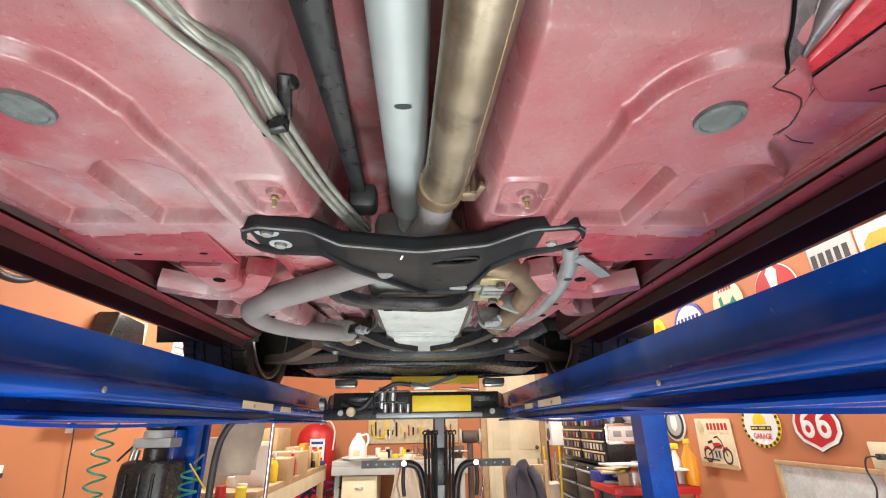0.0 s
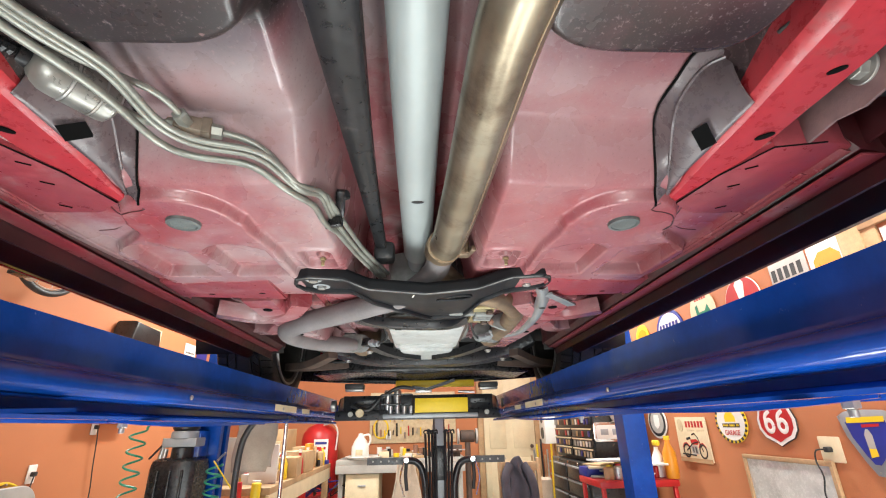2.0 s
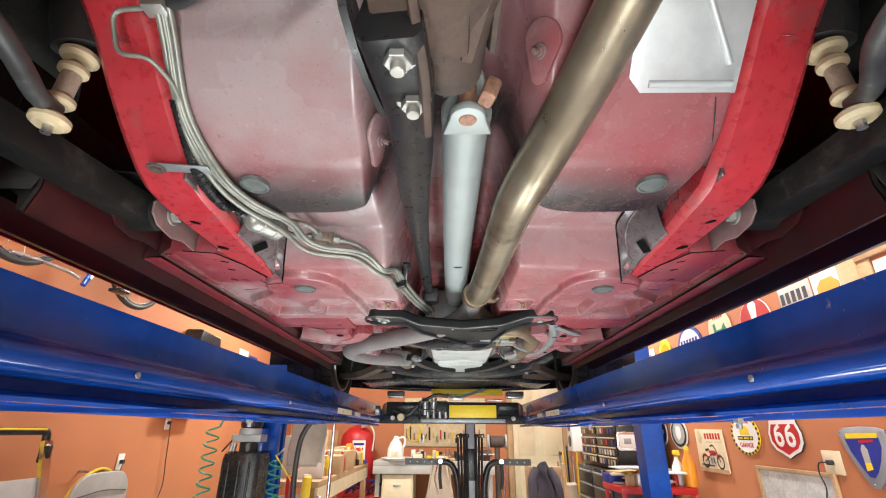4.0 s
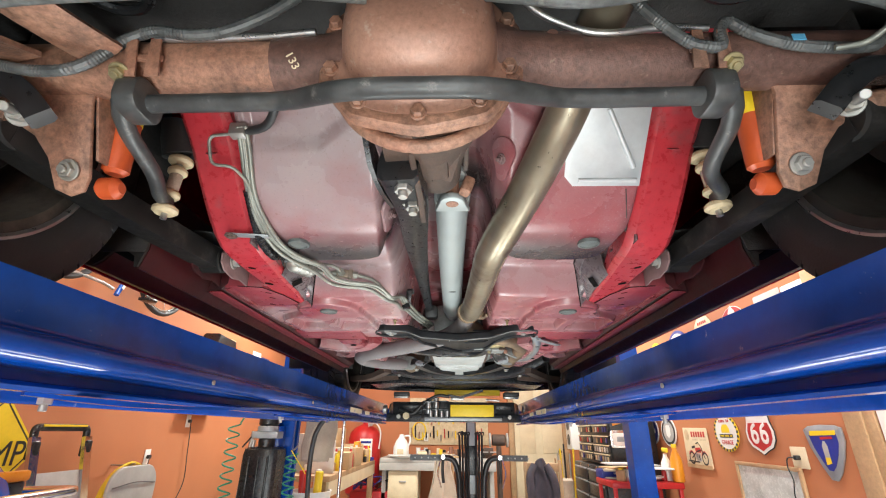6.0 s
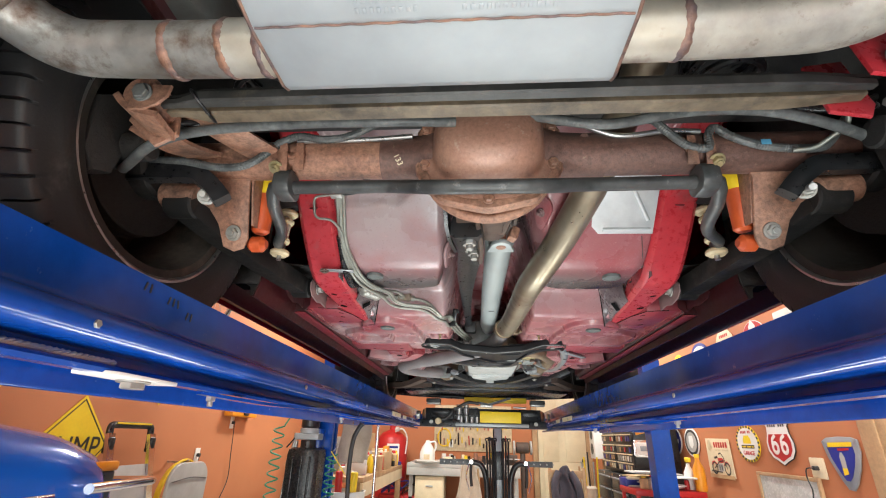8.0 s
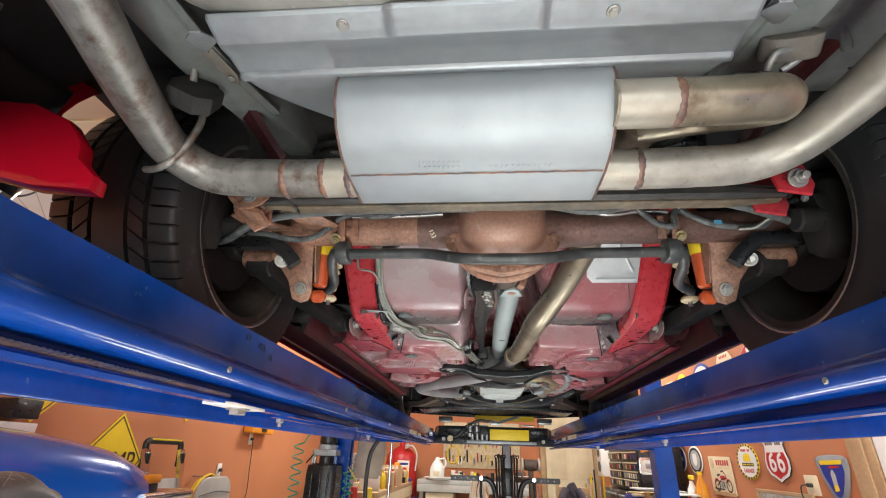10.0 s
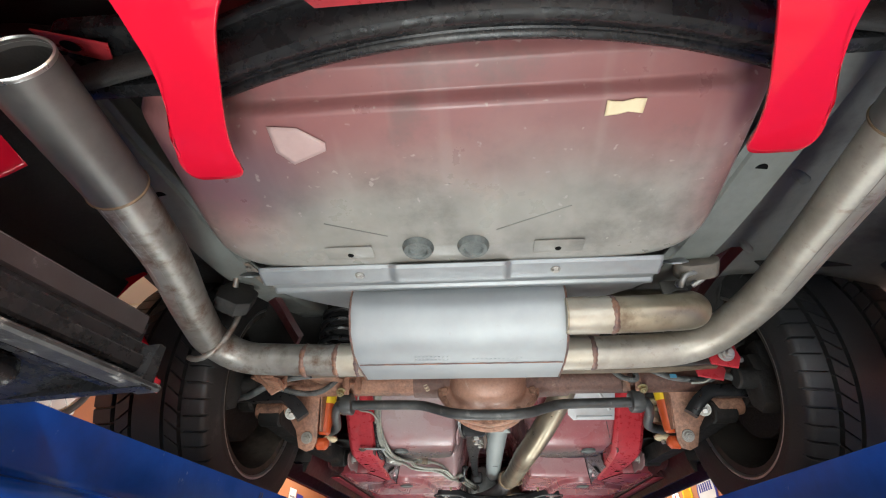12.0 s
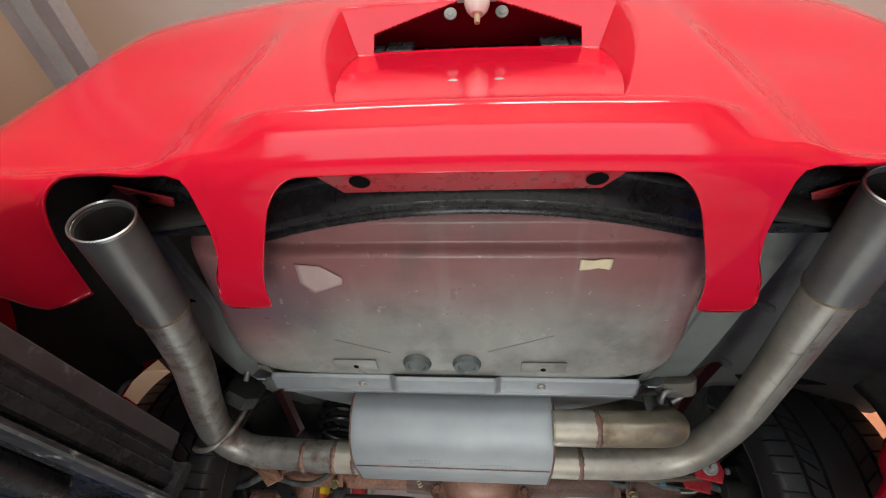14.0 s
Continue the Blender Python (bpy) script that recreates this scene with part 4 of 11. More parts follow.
b = lathe([(0, 0), (0.012, 0), (0.012, 0.0006), (0, 0.0006)], 14)
bmesh.ops.scale(b, vec=(1, 0.45, 1), verts=b.verts)
bmesh.ops.translate(b, vec=(SX + 0.003, 0.545, 1.6508), verts=b.verts)
cp("paint_mark", b, "signblack", "small black paint mark")

# torque arm beside the shaft
b = bmesh.new()
path = smooth_path([(-0.066, -0.285, 1.612), (-0.060, -0.22, 1.618), (-0.058, -0.15, 1.628), (-0.064, -0.02, 1.648), (-0.072, 0.10, 1.662), (-0.081, 0.40, 1.680), (-0.080, 0.68, 1.665), (-0.078, 0.80, 1.655)], 0.06)
wide = [1.25 - 0.75 * ss(-0.1, 0.85, p[1]) + 0.10 * ss(-0.12, -0.22, p[1]) for p in path]
sweep(path, [(-0.024, 0.0), (-0.024, -0.016), (-0.018, -0.021), (0.018, -0.021), (0.024, -0.016), (0.024, 0.012), (0.014, 0.03), (-0.016, 0.03)], b, scales=wide)
arm = cp("torque_arm", b, "black", "long black steel torque arm")
b = sweep(smooth_path([(-0.092, -0.14, 1.622), (-0.100, -0.22, 1.608), (-0.106, -0.30, 1.612), (-0.104, -0.38, 1.64)], 0.03), [(-0.004, -0.012), (0.004, -0.012), (0.005, 0.0), (0.004, 0.03), (-0.004, 0.03)])
cp("arm_flange", b, "black", "upturned flange of the torque arm", arm)
for xx, yy, zz in ((-0.050, -0.183, 1.598), (-0.059, -0.258, 1.590)):
    cbolt((xx, yy, zz), r=0.0145, h=0.014, washer=0.021, stud=0.010)
b = bmesh.new()
box((0.05, 0.05, 0.05), (-0.072, 0.80, 1.645), 0.012, bm=b)
cp("arm_bushing", b, "rubber", "black rubber torque arm bushing")

# differential: ribbed flange, domed cover, bolts round the rim
DX, DY, DZ = -0.022, -0.424, 1.702


def ring(rx, rz, k, p=2.0):
    a = 2 * math.pi * k / 60
    c, s_ = math.cos(a), math.sin(a)
    return rx * math.copysign(abs(c) ** (2 / p), c), rz * math.copysign(abs(s_) ** (2 / p), s_)


b = bmesh.new()
rows_ = []
for y, g in ((-0.30, 0.72), (-0.35, 0.90), (-0.395, 0.95), (-0.398, 1.06), (-0.402, 1.09), (-0.416, 1.09), (-0.420, 1.06), (-0.4215, 0.6)):
    row = []
    for k in range(60):
        x, z = ring(0.125 * g, 0.112 * g, k, 2.3)
        lobe = 1.0 + (0.035 * max(0.0, math.cos(10 * 2 * math.pi * (k / 60 + 0.05))) if g > 1.0 else 0.0)
        row.append(b.verts.new((DX + x * lobe, y, DZ + z * lobe)))
    rows_.append(row)
for p, q in zip(rows_, rows_[1:]):
    for k in range(60):
        b.faces.new((p[k - 1], p[k], q[k], q[k - 1]))
b.faces.new(rows_[0])
b.faces.new(rows_[-1])
dif = cp("differential", b, "rust", "rust brown differential housing with a bolted rim")
b = bmesh.new()
rows_ = []
for g, y in ((1.16, -0.4225), (1.16, -0.4255), (1.10, -0.4275), (1.04, -0.4285), (1.0, -0.432), (0.97, -0.444), (0.93, -0.462), (0.86, -0.480), (0.74, -0.4935), (0.55, -0.502), (0.30, -0.5065)):
    rows_.append([b.verts.new((DX + x, y, DZ + 0.004 + z)) for x, z in (ring(0.104 * g, 0.096 * g, k, 2.5) for k in range(60))])
for p, q in zip(rows_, rows_[1:]):
    for k in range(60):
        b.faces.new((p[k - 1], p[k], q[k], q[k - 1]))
b.faces.new(rows_[-1])
cover = cp("diff_cover", b, "rustcover", "domed rusty steel differential cover", dif, smooth=60)
for k in range(10):
    a = 2 * math.pi * (k + 0.5) / 10
    x, z = 0.122 * math.copysign(abs(math.cos(a)) ** 0.87, math.cos(a)), 0.111 * math.copysign(abs(math.sin(a)) ** 0.87, math.sin(a))
    cbolt((DX + x, -0.4255, DZ + 0.003 + z), dif, r=0.0085, h=0.011, axis=(0, -1, 0), material="rust", washer=0.011)
# raised lip under the rim and the cast ribs that run forward to the nose
b = tube([(DX + 0.120 * math.cos(t), -0.372, DZ - 0.004 + 0.116 * math.sin(t)) for t in lin(math.pi * 1.06, math.pi * 1.94, 30)], 0.010, 10)
cp("housing_lip", b, "rust", "cast lip under the rim", dif)
for xx in (-0.085, -0.022, 0.041):
    b = sweep(smooth_path([(xx, -0.385, 1.602 + 0.25 * abs(xx + 0.022)), (xx * 0.8 - 0.004, -0.30, 1.622 + 0.25 * abs(xx + 0.022)), (xx * 0.5 - 0.01, -0.215, 1.632)], 0.02), [(-0.006, -0.012), (0.006, -0.012), (0.008, 0.03), (-0.008, 0.03)])
    cp("casting_rib", b, "iron", "cast stiffening rib", dif)
b = bmesh.new()
secs = [(-0.36, 0.100, 1.694), (-0.335, 0.094, 1.690), (-0.30, 0.075, 1.68), (-0.24, 0.055, 1.675), (-0.19, 0.047, 1.675), (-0.17, 0.047, 1.675)]
tube([(-0.012, y, z) for y, r, z in secs], 0.1, 28, b, radii=[r for y, r, z in secs])
for k in (-1, 1):
    prism([(0, 0), (0.10, 0.01), (0.13, 0.05), (0.0, 0.06)], 0.008, 0.002, b, Matrix.Translation((-0.012 + k * 0.05, -0.30, 1.64)) @ pose(0, 0, 0, 90, 0, 90))
box((0.05, 0.07, 0.02), (-0.012, -0.26, 1.625), 0.006, bm=b)
cp("pinion_nose", b, "iron", "dark cast iron pinion nose", dif)
b = cyl(0.042, (-0.01, -0.175, 1.677), (-0.008, -0.14, 1.68), 28, 0.005)
cp("pinion_flange", b, "iron", "", dif)
b = box((0.022, 0.03, 0.035), (0.046, -0.115, 1.668), 0.006, rot=(0, 20, 15))
cp("bearing_cap_strap", b, "rust", "rusty joint strap", dif)
# arm mount plate at the nose
b = bmesh.new()
prism([(0, 0), (0.03, -0.01), (0.07, 0.06), (0.06, 0.17), (0.03, 0.20), (0, 0.12)], 0.010, 0.002, b, Matrix.Translation((-0.055, -0.30, 1.64)) @ pose(0, 0, 0, 0, 75, 0))
box((0.045, 0.16, 0.012), (-0.064, -0.24, 1.622), 0.004, bm=b)
b = b
cp("arm_mount", b, "iron", "cast torque arm mount", dif)

# axle tubes, brackets, shocks, arms, sway bar
b = tube([(-0.66, -0.384, 1.709), (-0.215, -0.384, 1.709)], 0.0385, 36)
axle_l = cp("axle_tube", b, "rust", "tan rusty axle tube")
b = tube([(0.645, -0.384, 1.709), (0.18, -0.384, 1.709)], 0.0385, 36)
axle_r = cp("axle_tube", b, "rustbrown", "brown axle tube with pale scale")
for ax, x0, x1, x2 in ((axle_l, -0.228, -0.150, -0.085), (axle_r, 0.196, 0.115, 0.055)):
    b = lathe([(0.036, 0.0), (0.0425, 0.001), (0.0435, abs(x1 - x0) * 0.5), (0.046, abs(x1 - x0)), (0.058, abs(x2 - x0) * 0.85), (0.066, abs(x2 - x0))], 36)
    bmesh.ops.transform(b, matrix=Matrix.Translation((x0, -0.386, 1.7065)) @ pose(0, 0, 0, 0, 90 if x2 > x0 else -90, 0), verts=b.verts)
    cp("axle_sleeve", b, "rustbrown", "dark brown cast axle sleeve", ax)
    b = lathe([(0.0, 0.0), (0.008, 0.001), (0.009, 0.004)], 16)
    bmesh.ops.transform(b, matrix=Matrix.Translation(((x0 + x1) / 2, -0.4265, 1.722)) @ pose(0, 0, 0, -75, 0, 0), verts=b.verts)
    cp("weld_plug", b, "rustbrown", "round plug weld", ax)
for x in (-0.395, 0.355):
    b = bmesh.new()
    for dx in (-0.016, 0.016):
        prism([(-0.010, 0.0), (0.010, 0.0), (0.007, 0.055), (-0.007, 0.055)], 0.004, 0.001, b, Matrix.Translation((x + dx, -0.424, 1.660)) @ pose(0, 0, 0, 100, 0, 0))
    box((0.050, 0.006, 0.010), (x, -0.427, 1.690), 0.002, bm=b)
    cp("clamp_bracket", b, "rust", "rusty bracket of the sway bar clamp", axle_l if x < 0 else axle_r)
for s in (-1, 1):
    o = -0.022

    def X(v):
        return s * v + o
    # bracket plate hanging from the axle tube, with a tongue to the shock bolt
    bo = -0.017
    outline = [(-0.040, 0.13), (-0.030, 0.10), (-0.027, -0.010), (-0.018, -0.030), (0.002, -0.036), (0.024, -0.026), (0.035, 0.02), (0.055, 0.052), (0.085, 0.072), (0.10, 0.105), (0.085, 0.13)]
    outline = [(s * x, z) for x, z in outline]
    b = bmesh.new()
    prism(outline if s > 0 else outline[::-1], 0.008, 0.003, b, Matrix.Translation((s * 0.512 + bo, -0.333, 1.571)) @ pose(0, 0, 0, 111, 0, 0))
    cp("shock_bracket", b, "rust", "rusty shock and control arm bracket")
    flange = [(0, 0.012), (0.05, 0.0), (0.06, 0.05), (0.045, 0.13), (0.0, 0.13)]
    b = prism(flange, 0.005, 0.002, m=Matrix.Translation((s * 0.482 + bo, -0.335, 1.575)) @ pose(0, 0, 0, 21, 0, 0) @ pose(0, 0, 0, 90, 0, 90))
    cp("bracket_flange", b, "rust", "folded inner flange of the bracket")
    cbolt((s * 0.512 + bo, -0.343, 1.568), r=0.0115, h=0.010, axis=(0, -0.93, -0.36), washer=0.016, stud=0.005)
    cbolt((s * 0.545 + bo, -0.404, 1.618), r=0.012, h=0.016, axis=(-s * 0.35, -0.85, -0.35), washer=0.017, stud=0.026)
    # lower control arm
    b = sweep(smooth_path([(X(0.605), -0.365, 1.620), (X(0.588), -0.20, 1.610), (s * 0.562 - 0.012, 0.14, 1.612)], 0.05), [(-0.024, -0.024), (0.024, -0.024), (0.026, -0.018), (0.026, 0.022), (0.020, 0.026), (-0.020, 0.026), (-0.026, 0.022), (-0.026, -0.018)])
    cyl(0.03, (X(0.58), -0.365, 1.622), (X(0.64), -0.365, 1.624), 24, 0.004, b)
    cyl(0.030, (s * 0.534 - 0.012, 0.140, 1.610), (s * 0.588 - 0.012, 0.140, 1.610), 24, 0.004, b)
    cp("control_arm", b, "armblack", "black lower control arm")
    # lower arm bracket of the axle
    b = sweep(round_path([(s * 0.508 + bo, -0.408, 1.606), (s * 0.532 + bo, -0.414, 1.634), (s * 0.565 + bo, -0.418, 1.660), (s * 0.640 + bo, -0.424, 1.658), (s * 0.735 + bo, -0.424, 1.655)], 0.012, 4), [(-0.012, -0.015), (0.008, -0.017), (0.012, -0.012), (0.012, 0.010), (0.008, 0.016), (-0.012, 0.017)])
    cp("bracket_arm", b, "black", "black pressed arm bolted to the axle bracket")
    b = cyl(0.027, (s * 0.585 + bo, -0.37, 1.632), (s * 0.655 + bo, -0.375, 1.640), 24, 0.004)
    cp("arm_bushing", b, "rust", "rusty bushing sleeve")
    # shock
    b = bmesh.new()
    cyl(0.0185, (s * 0.485 - 0.012, -0.302, 1.585), (s * 0.470 - 0.012, -0.330, 1.79), 28, 0.006, b)
    sh = cp("shock_absorber", b, "orange", "bright orange gas shock absorber")
    b = cyl(0.0191, (s * 0.4785 - 0.012, -0.3135, 1.67), (s * 0.4755 - 0.012, -0.319, 1.71), 28)
    cp("shock_label", b, "yellow", "yellow label band", sh)
    b = cyl(0.0165, (s * 0.466 - 0.012, -0.302, 1.561), (s * 0.504 - 0.012, -0.302, 1.561), 24, 0.009)
    cp("shock_eye", b, "orange", "orange lower shock eye", sh)
    # sway bar clamp, end link
    b = bmesh.new()
    prism(rounded(0.062, 0.052, 0.02), 0.032, 0.004, b, Matrix.Translation((X(0.388) - 0.016, -0.398, 1.642)) @ pose(0, 0, 0, 90, 0, 90))
    clampb = cp("sway_clamp", b, "bargrey", "black sway bar bushing clamp")
    cbolt((X(0.402), -0.425, 1.668), r=0.010, h=0.012, axis=(0, -0.5, -0.8), washer=0.014, stud=0.004, material="gold")
    lx, ly = s * 0.520 - 0.012, -0.128
    b = tube(smooth_path([(X(0.385), -0.400, 1.640), (X(0.412), -0.398, 1.640), (X(0.432), -0.35, 1.628), (X(0.455), -0.25, 1.618), (lx - s * 0.010, -0.165, 1.626), (lx, ly, 1.632)], 0.02), 0.0125, 16)
    cp("sway_arm", b, "bargrey", "painted sway bar end")
    lk = cp("sway_link", cyl(0.006, (lx, ly, 1.595), (lx + s * -0.006, ly, 1.745), 12), "steel", "steel sway bar end link")
    for zz, rr in ((1.614, 0.023), (1.646, 0.018), (1.698, 0.018), (1.722, 0.023)):
        b = lathe([(0, -0.008), (rr * 0.75, -0.008), (rr, -0.003), (rr, 0.003), (rr * 0.75, 0.008), (0, 0.008)], 24)
        bmesh.ops.translate(b, vec=(lx - s * 0.006 * (zz - 1.614) / 0.1, ly, zz), verts=b.verts)
        cp("link_bushing", b, "bushing", "tan rubber link bushing", lk)
    b = cyl(0.012, (lx - s * 0.002, ly, 1.656), (lx - s * 0.005, ly, 1.692), 16, 0.002)
    cp("link_spacer", b, "cloth", "pinkish sleeve", lk)
    b = bmesh.new()
    tube(smooth_path([(lx - s * 0.004, ly, 1.735), (lx, ly - 0.01, 1.765), (lx, ly - 0.02, 1.80)], 0.015), 0.034, 18, b, radii=None)
    cp("bump_stop", b, "rubber", "black rubber bump stop")
    # coil spring above the axle
    b = tube([(X(0.40) + 0.055 * math.cos(a), -0.50 + 0.055 * math.sin(a), 1.75 + 0.0045 * a) for a in lin(0, 2 * math.pi * 4, 90)], 0.007, 8)
    cp("coil_spring", b, "black", "black coil spring")
    # brake backing and caliper
    b = lathe([(0.03, 0.0), (0.135, 0.0), (0.14, 0.008), (0.14, 0.02), (0.03, 0.02)], 36)
    bmesh.ops.transform(b, matrix=Matrix.Translation((X(0.715), -0.39, 1.69)) @ pose(0, 0, 0, 0, 90 * s, 0), verts=b.verts)
    cp("brake_disc", b, "dark", "dark brake disc")
    b = box((0.07, 0.07, 0.12), (X(0.70), -0.49, 1.70), 0.018)
    cp("brake_caliper", b, "dark", "dirty brake caliper")
# sway bar
b = tube(round_path([(-0.412, -0.395, 1.640), (-0.25, -0.397, 1.639), (-0.20, -0.402, 1.636), (-0.105, -0.474, 1.590), (-0.02, -0.478, 1.588), (0.065, -0.474, 1.590), (0.16, -0.402, 1.635), (0.21, -0.397, 1.638), (0.368, -0.397, 1.640)], 0.06), 0.0128, 18)
cp("sway_bar", b, "bargrey", "black painted rear sway bar")
# panhard bar
ends = [(-0.545, 0.45), (-0.50, 0.6), (-0.46, 1.0), (0.40, 1.0), (0.46, 0.75), (0.50, 0.6)]
# web between the flanges is coloured near-black
ph = cp("panhard_bar", sweep([(x, -0.598, 1.676) for x, k in ends], [(-0.022, -0.004), (0.022, -0.004), (0.022, 0.004), (-0.022, 0.004)], scales=[k for x, k in ends]), "dark", "dirty channel-section track bar")
for yy, ww, mm, lb in ((-0.6145, 0.0095, "bardark", "worn dark rear flange"), (-0.5825, 0.0135, "trackbar", "dusty brown front flange")):
    b = sweep([(x, -0.598 + (yy + 0.598) * k, 1.664) for x, k in ends], [(-ww, -0.006), (-ww + 0.003, -0.009), (ww - 0.003, -0.009), (ww, -0.006), (ww, 0.008), (-ww, 0.008)], scales=[max(0.6, k) for x, k in ends])
    cp("bar_flange", b, mm, lb, ph)
b = tube([(-0.466 + 0.012 * math.cos(t), -0.598 + 0.032 * math.sin(t), 1.666 - 0.016 * math.cos(t)) for t in lin(0, 2 * math.pi, 24)], 0.0025, 6, cap=False)
cp("cable_tie", b, "black", "black cable tie", ph)
b = cyl(0.030, (-0.552, -0.628, 1.674), (-0.552, -0.572, 1.674), 26, 0.005)
pb = cp("panhard_bracket", b, "rust", "rusty track bar bracket on the axle")
b = prism([(-0.058, -0.005), (-0.052, 0.026), (-0.022, 0.050), (0.022, 0.036), (0.034, -0.036), (0.0, -0.056)][::-1], 0.007, 0.002, m=Matrix.Translation((-0.552, -0.565, 1.670)) @ pose(0, 0, 0, 90, 0, 0))
cp("bracket_plate", b, "rust", "rusty front plate", pb)
b = prism([(-0.040, 0.002), (-0.040, 0.020), (-0.030, 0.038), (-0.012, 0.048), (0.020, 0.045), (0.018, 0.026), (0.004, 0.010), (-0.016, 0.002)], 0.006, 0.002, m=Matrix.Translation((-0.520, -0.632, 1.634)) @ pose(0, 0, 0, 90, 0, 0) @ Matrix.Diagonal((1, 1, -1, 1)))
bmesh.ops.recalc_face_normals(b, faces=b.faces)
cp("bracket_plate", b, "rust", "leaf-shaped rusty rear plate", pb)
b = sweep(smooth_path([(-0.588, -0.60, 1.668), (-0.560, -0.60, 1.640), (-0.520, -0.595, 1.630)], 0.012), [(-0.030, -0.004), (0.030, -0.004), (0.030, 0.006), (-0.030, 0.006)])
cp("bracket_web", b, "rust", "bent rusty web under the bush", pb)
b = sweep(smooth_path([(-0.520, -0.560, 1.700), (-0.494, -0.520, 1.694), (-0.470, -0.470, 1.694), (-0.450, -0.425, 1.698)], 0.015), [(-0.040, -0.001), (-0.032, -0.006), (0.026, -0.006), (0.034, -0.001), (0.030, 0.006), (-0.032, 0.006)])
cp("bracket_strut", b, "rust", "pressed rusty strut to the axle", pb)
b = sweep(smooth_path([(-0.60, -0.56, 1.668), (-0.575, -0.50, 1.665), (-0.56, -0.43, 1.69)], 0.02), [(-0.03, -0.003), (0.03, -0.003), (0.03, 0.004), (-0.03, 0.004)])
cp("bracket_web", b, "rust", "rusty bracket web", pb)
cbolt((-0.540, -0.6335, 1.664), pb, r=0.012, h=0.009, axis=(0, -1, -0.2), washer=0.015, material="castgrey")
b = bmesh.new()
prism([(-0.03, -0.012), (0.022, -0.024), (0.036, 0.0), (0.03, 0.10), (-0.03, 0.09)], 0.008, 0.003, b, Matrix.Translation((0.488, -0.645, 1.655)) @ pose(0, 0, 0, 80, 0, 0))
prism([(-0.03, -0.012), (0.022, -0.024), (0.036, 0.0), (0.03, 0.10), (-0.03, 0.09)], 0.008, 0.003, b, Matrix.Translation((0.488, -0.57, 1.655)) @ pose(0, 0, 0, 80, 0, 0))
cp("panhard_mount", b, "railred", "red body mount of the track bar")
cbolt((0.491, -0.660, 1.664), r=0.013, h=0.012, axis=(0, -1, -0.3), washer=0.018, stud=0.012)

# ---- exhaust ----
b = bmesh.new()
ip = round_path([(0.060, 0.77, 1.634), (0.076, 0.66, 1.614), (0.090, 0.40, 1.607), (0.103, 0.085, 1.602), (0.114, 0.015, 1.606), (0.166, -0.128, 1.660), (0.214, -0.262, 1.728), (0.236, -0.335, 1.785), (0.25, -0.44, 1.806), (0.235, -0.62, 1.79), (0.22, -0.72, 1.76)], 0.07)
tube(ip, 0.0355, 36, b)
ipipe = cp("exhaust_pipe", b, "pipe", "heat-tinted stainless exhaust pipe")
seam = [(p.x + 0.022, p.y, p.z - 0.0283) for p in ip if p.y > 0.03]
cp("pipe_seam", tube(seam, 0.0011, 6), "cast", "thin lengthwise weld seam", ipipe)
b = bmesh.new()
tube([(0.064 + 0.001, 0.735, 1.628), (0.070, 0.69, 1.620)], 0.0395, 32, b)
box((0.026, 0.03, 0.03), (0.112, 0.70, 1.612), 0.005, bm=b)
box((0.012, 0.045, 0.012), (0.126, 0.69, 1.606), 0.003, rot=(0, 0, 15), bm=b)
cyl(0.005, (0.118, 0.685, 1.60), (0.118, 0.685, 1.63), 10, 0, b)
cp("pipe_clamp", b, "cast", "rusty band clamp", ipipe)
b = bmesh.new()
tube(round_path([(0.064, 0.74, 1.628), (0.055, 0.84, 1.606), (-0.02, 0.945, 1.576), (-0.20, 1.045, 1.556), (-0.35, 1.15, 1.550), (-0.435, 1.27, 1.552), (-0.445, 1.44, 1.558), (-0.385, 1.58, 1.562), (-0.265, 1.68, 1.568)], 0.075), 0.031, 32, b)
ypipe = cp("y_pipe", b, "wrap", "matte grey Y-pipe crossing under the gearbox")
b = bmesh.new()
tube(round_path([(0.055, 0.82, 1.612), (0.13, 0.95, 1.590), (0.25, 1.01, 1.582), (0.315, 1.14, 1.580), (0.325, 1.38, 1.585), (0.315, 1.60, 1.59)], 0.05), 0.030, 28, b)
cp("y_branch", b, "cast", "tinted Y-pipe branch", ypipe)
for x, y, z in ((-0.235, 1.73, 1.575), (0.300, 1.62, 1.59)):
    b = bmesh.new()
    tube([(x - 0.02, y - 0.05, z), (x, y, z + 0.005), (x + 0.015, y + 0.06, z + 0.03), (x + 0.02, y + 0.12, z + 0.07)], 0.05, 28, b, radii=[0.036, 0.05, 0.055, 0.05])
    cat = cp("catalytic_converter", b, "cast", "bronze-tinted converter")
    b = bmesh.new()
    prism(rounded(0.12, 0.075, 0.03), 0.012, 0.003, b, Matrix.Translation((x - 0.025, y - 0.06, z)) @ pose(0, 0, 0, 90, 0, 20))
    cp("flange", b, "castgrey", "grey exhaust flange", cat)
b = bmesh.new()
prism([(-0.032, -0.085), (0.028, -0.09), (0.034, 0.08), (0.012, 0.10), (-0.034, 0.09)], 0.014, 0.004, b, Matrix.Translation((0.198, 1.09, 1.552)))
hang = cp("exhaust_hanger_plate", b, "gold", "yellow zinc hanger bracket")
for k in range(3):
    cp("plate_rib", cyl(0.008, (0.172, 1.045 + 0.03 * k, 1.548), (0.226, 1.045 + 0.03 * k, 1.548), 12, 0.003), "castgrey", "pale cast rib", hang)
for hy in (1.02, 1.15):
    cbolt((0.212, hy, 1.552), hang, r=0.011, h=0.012, material="iron")
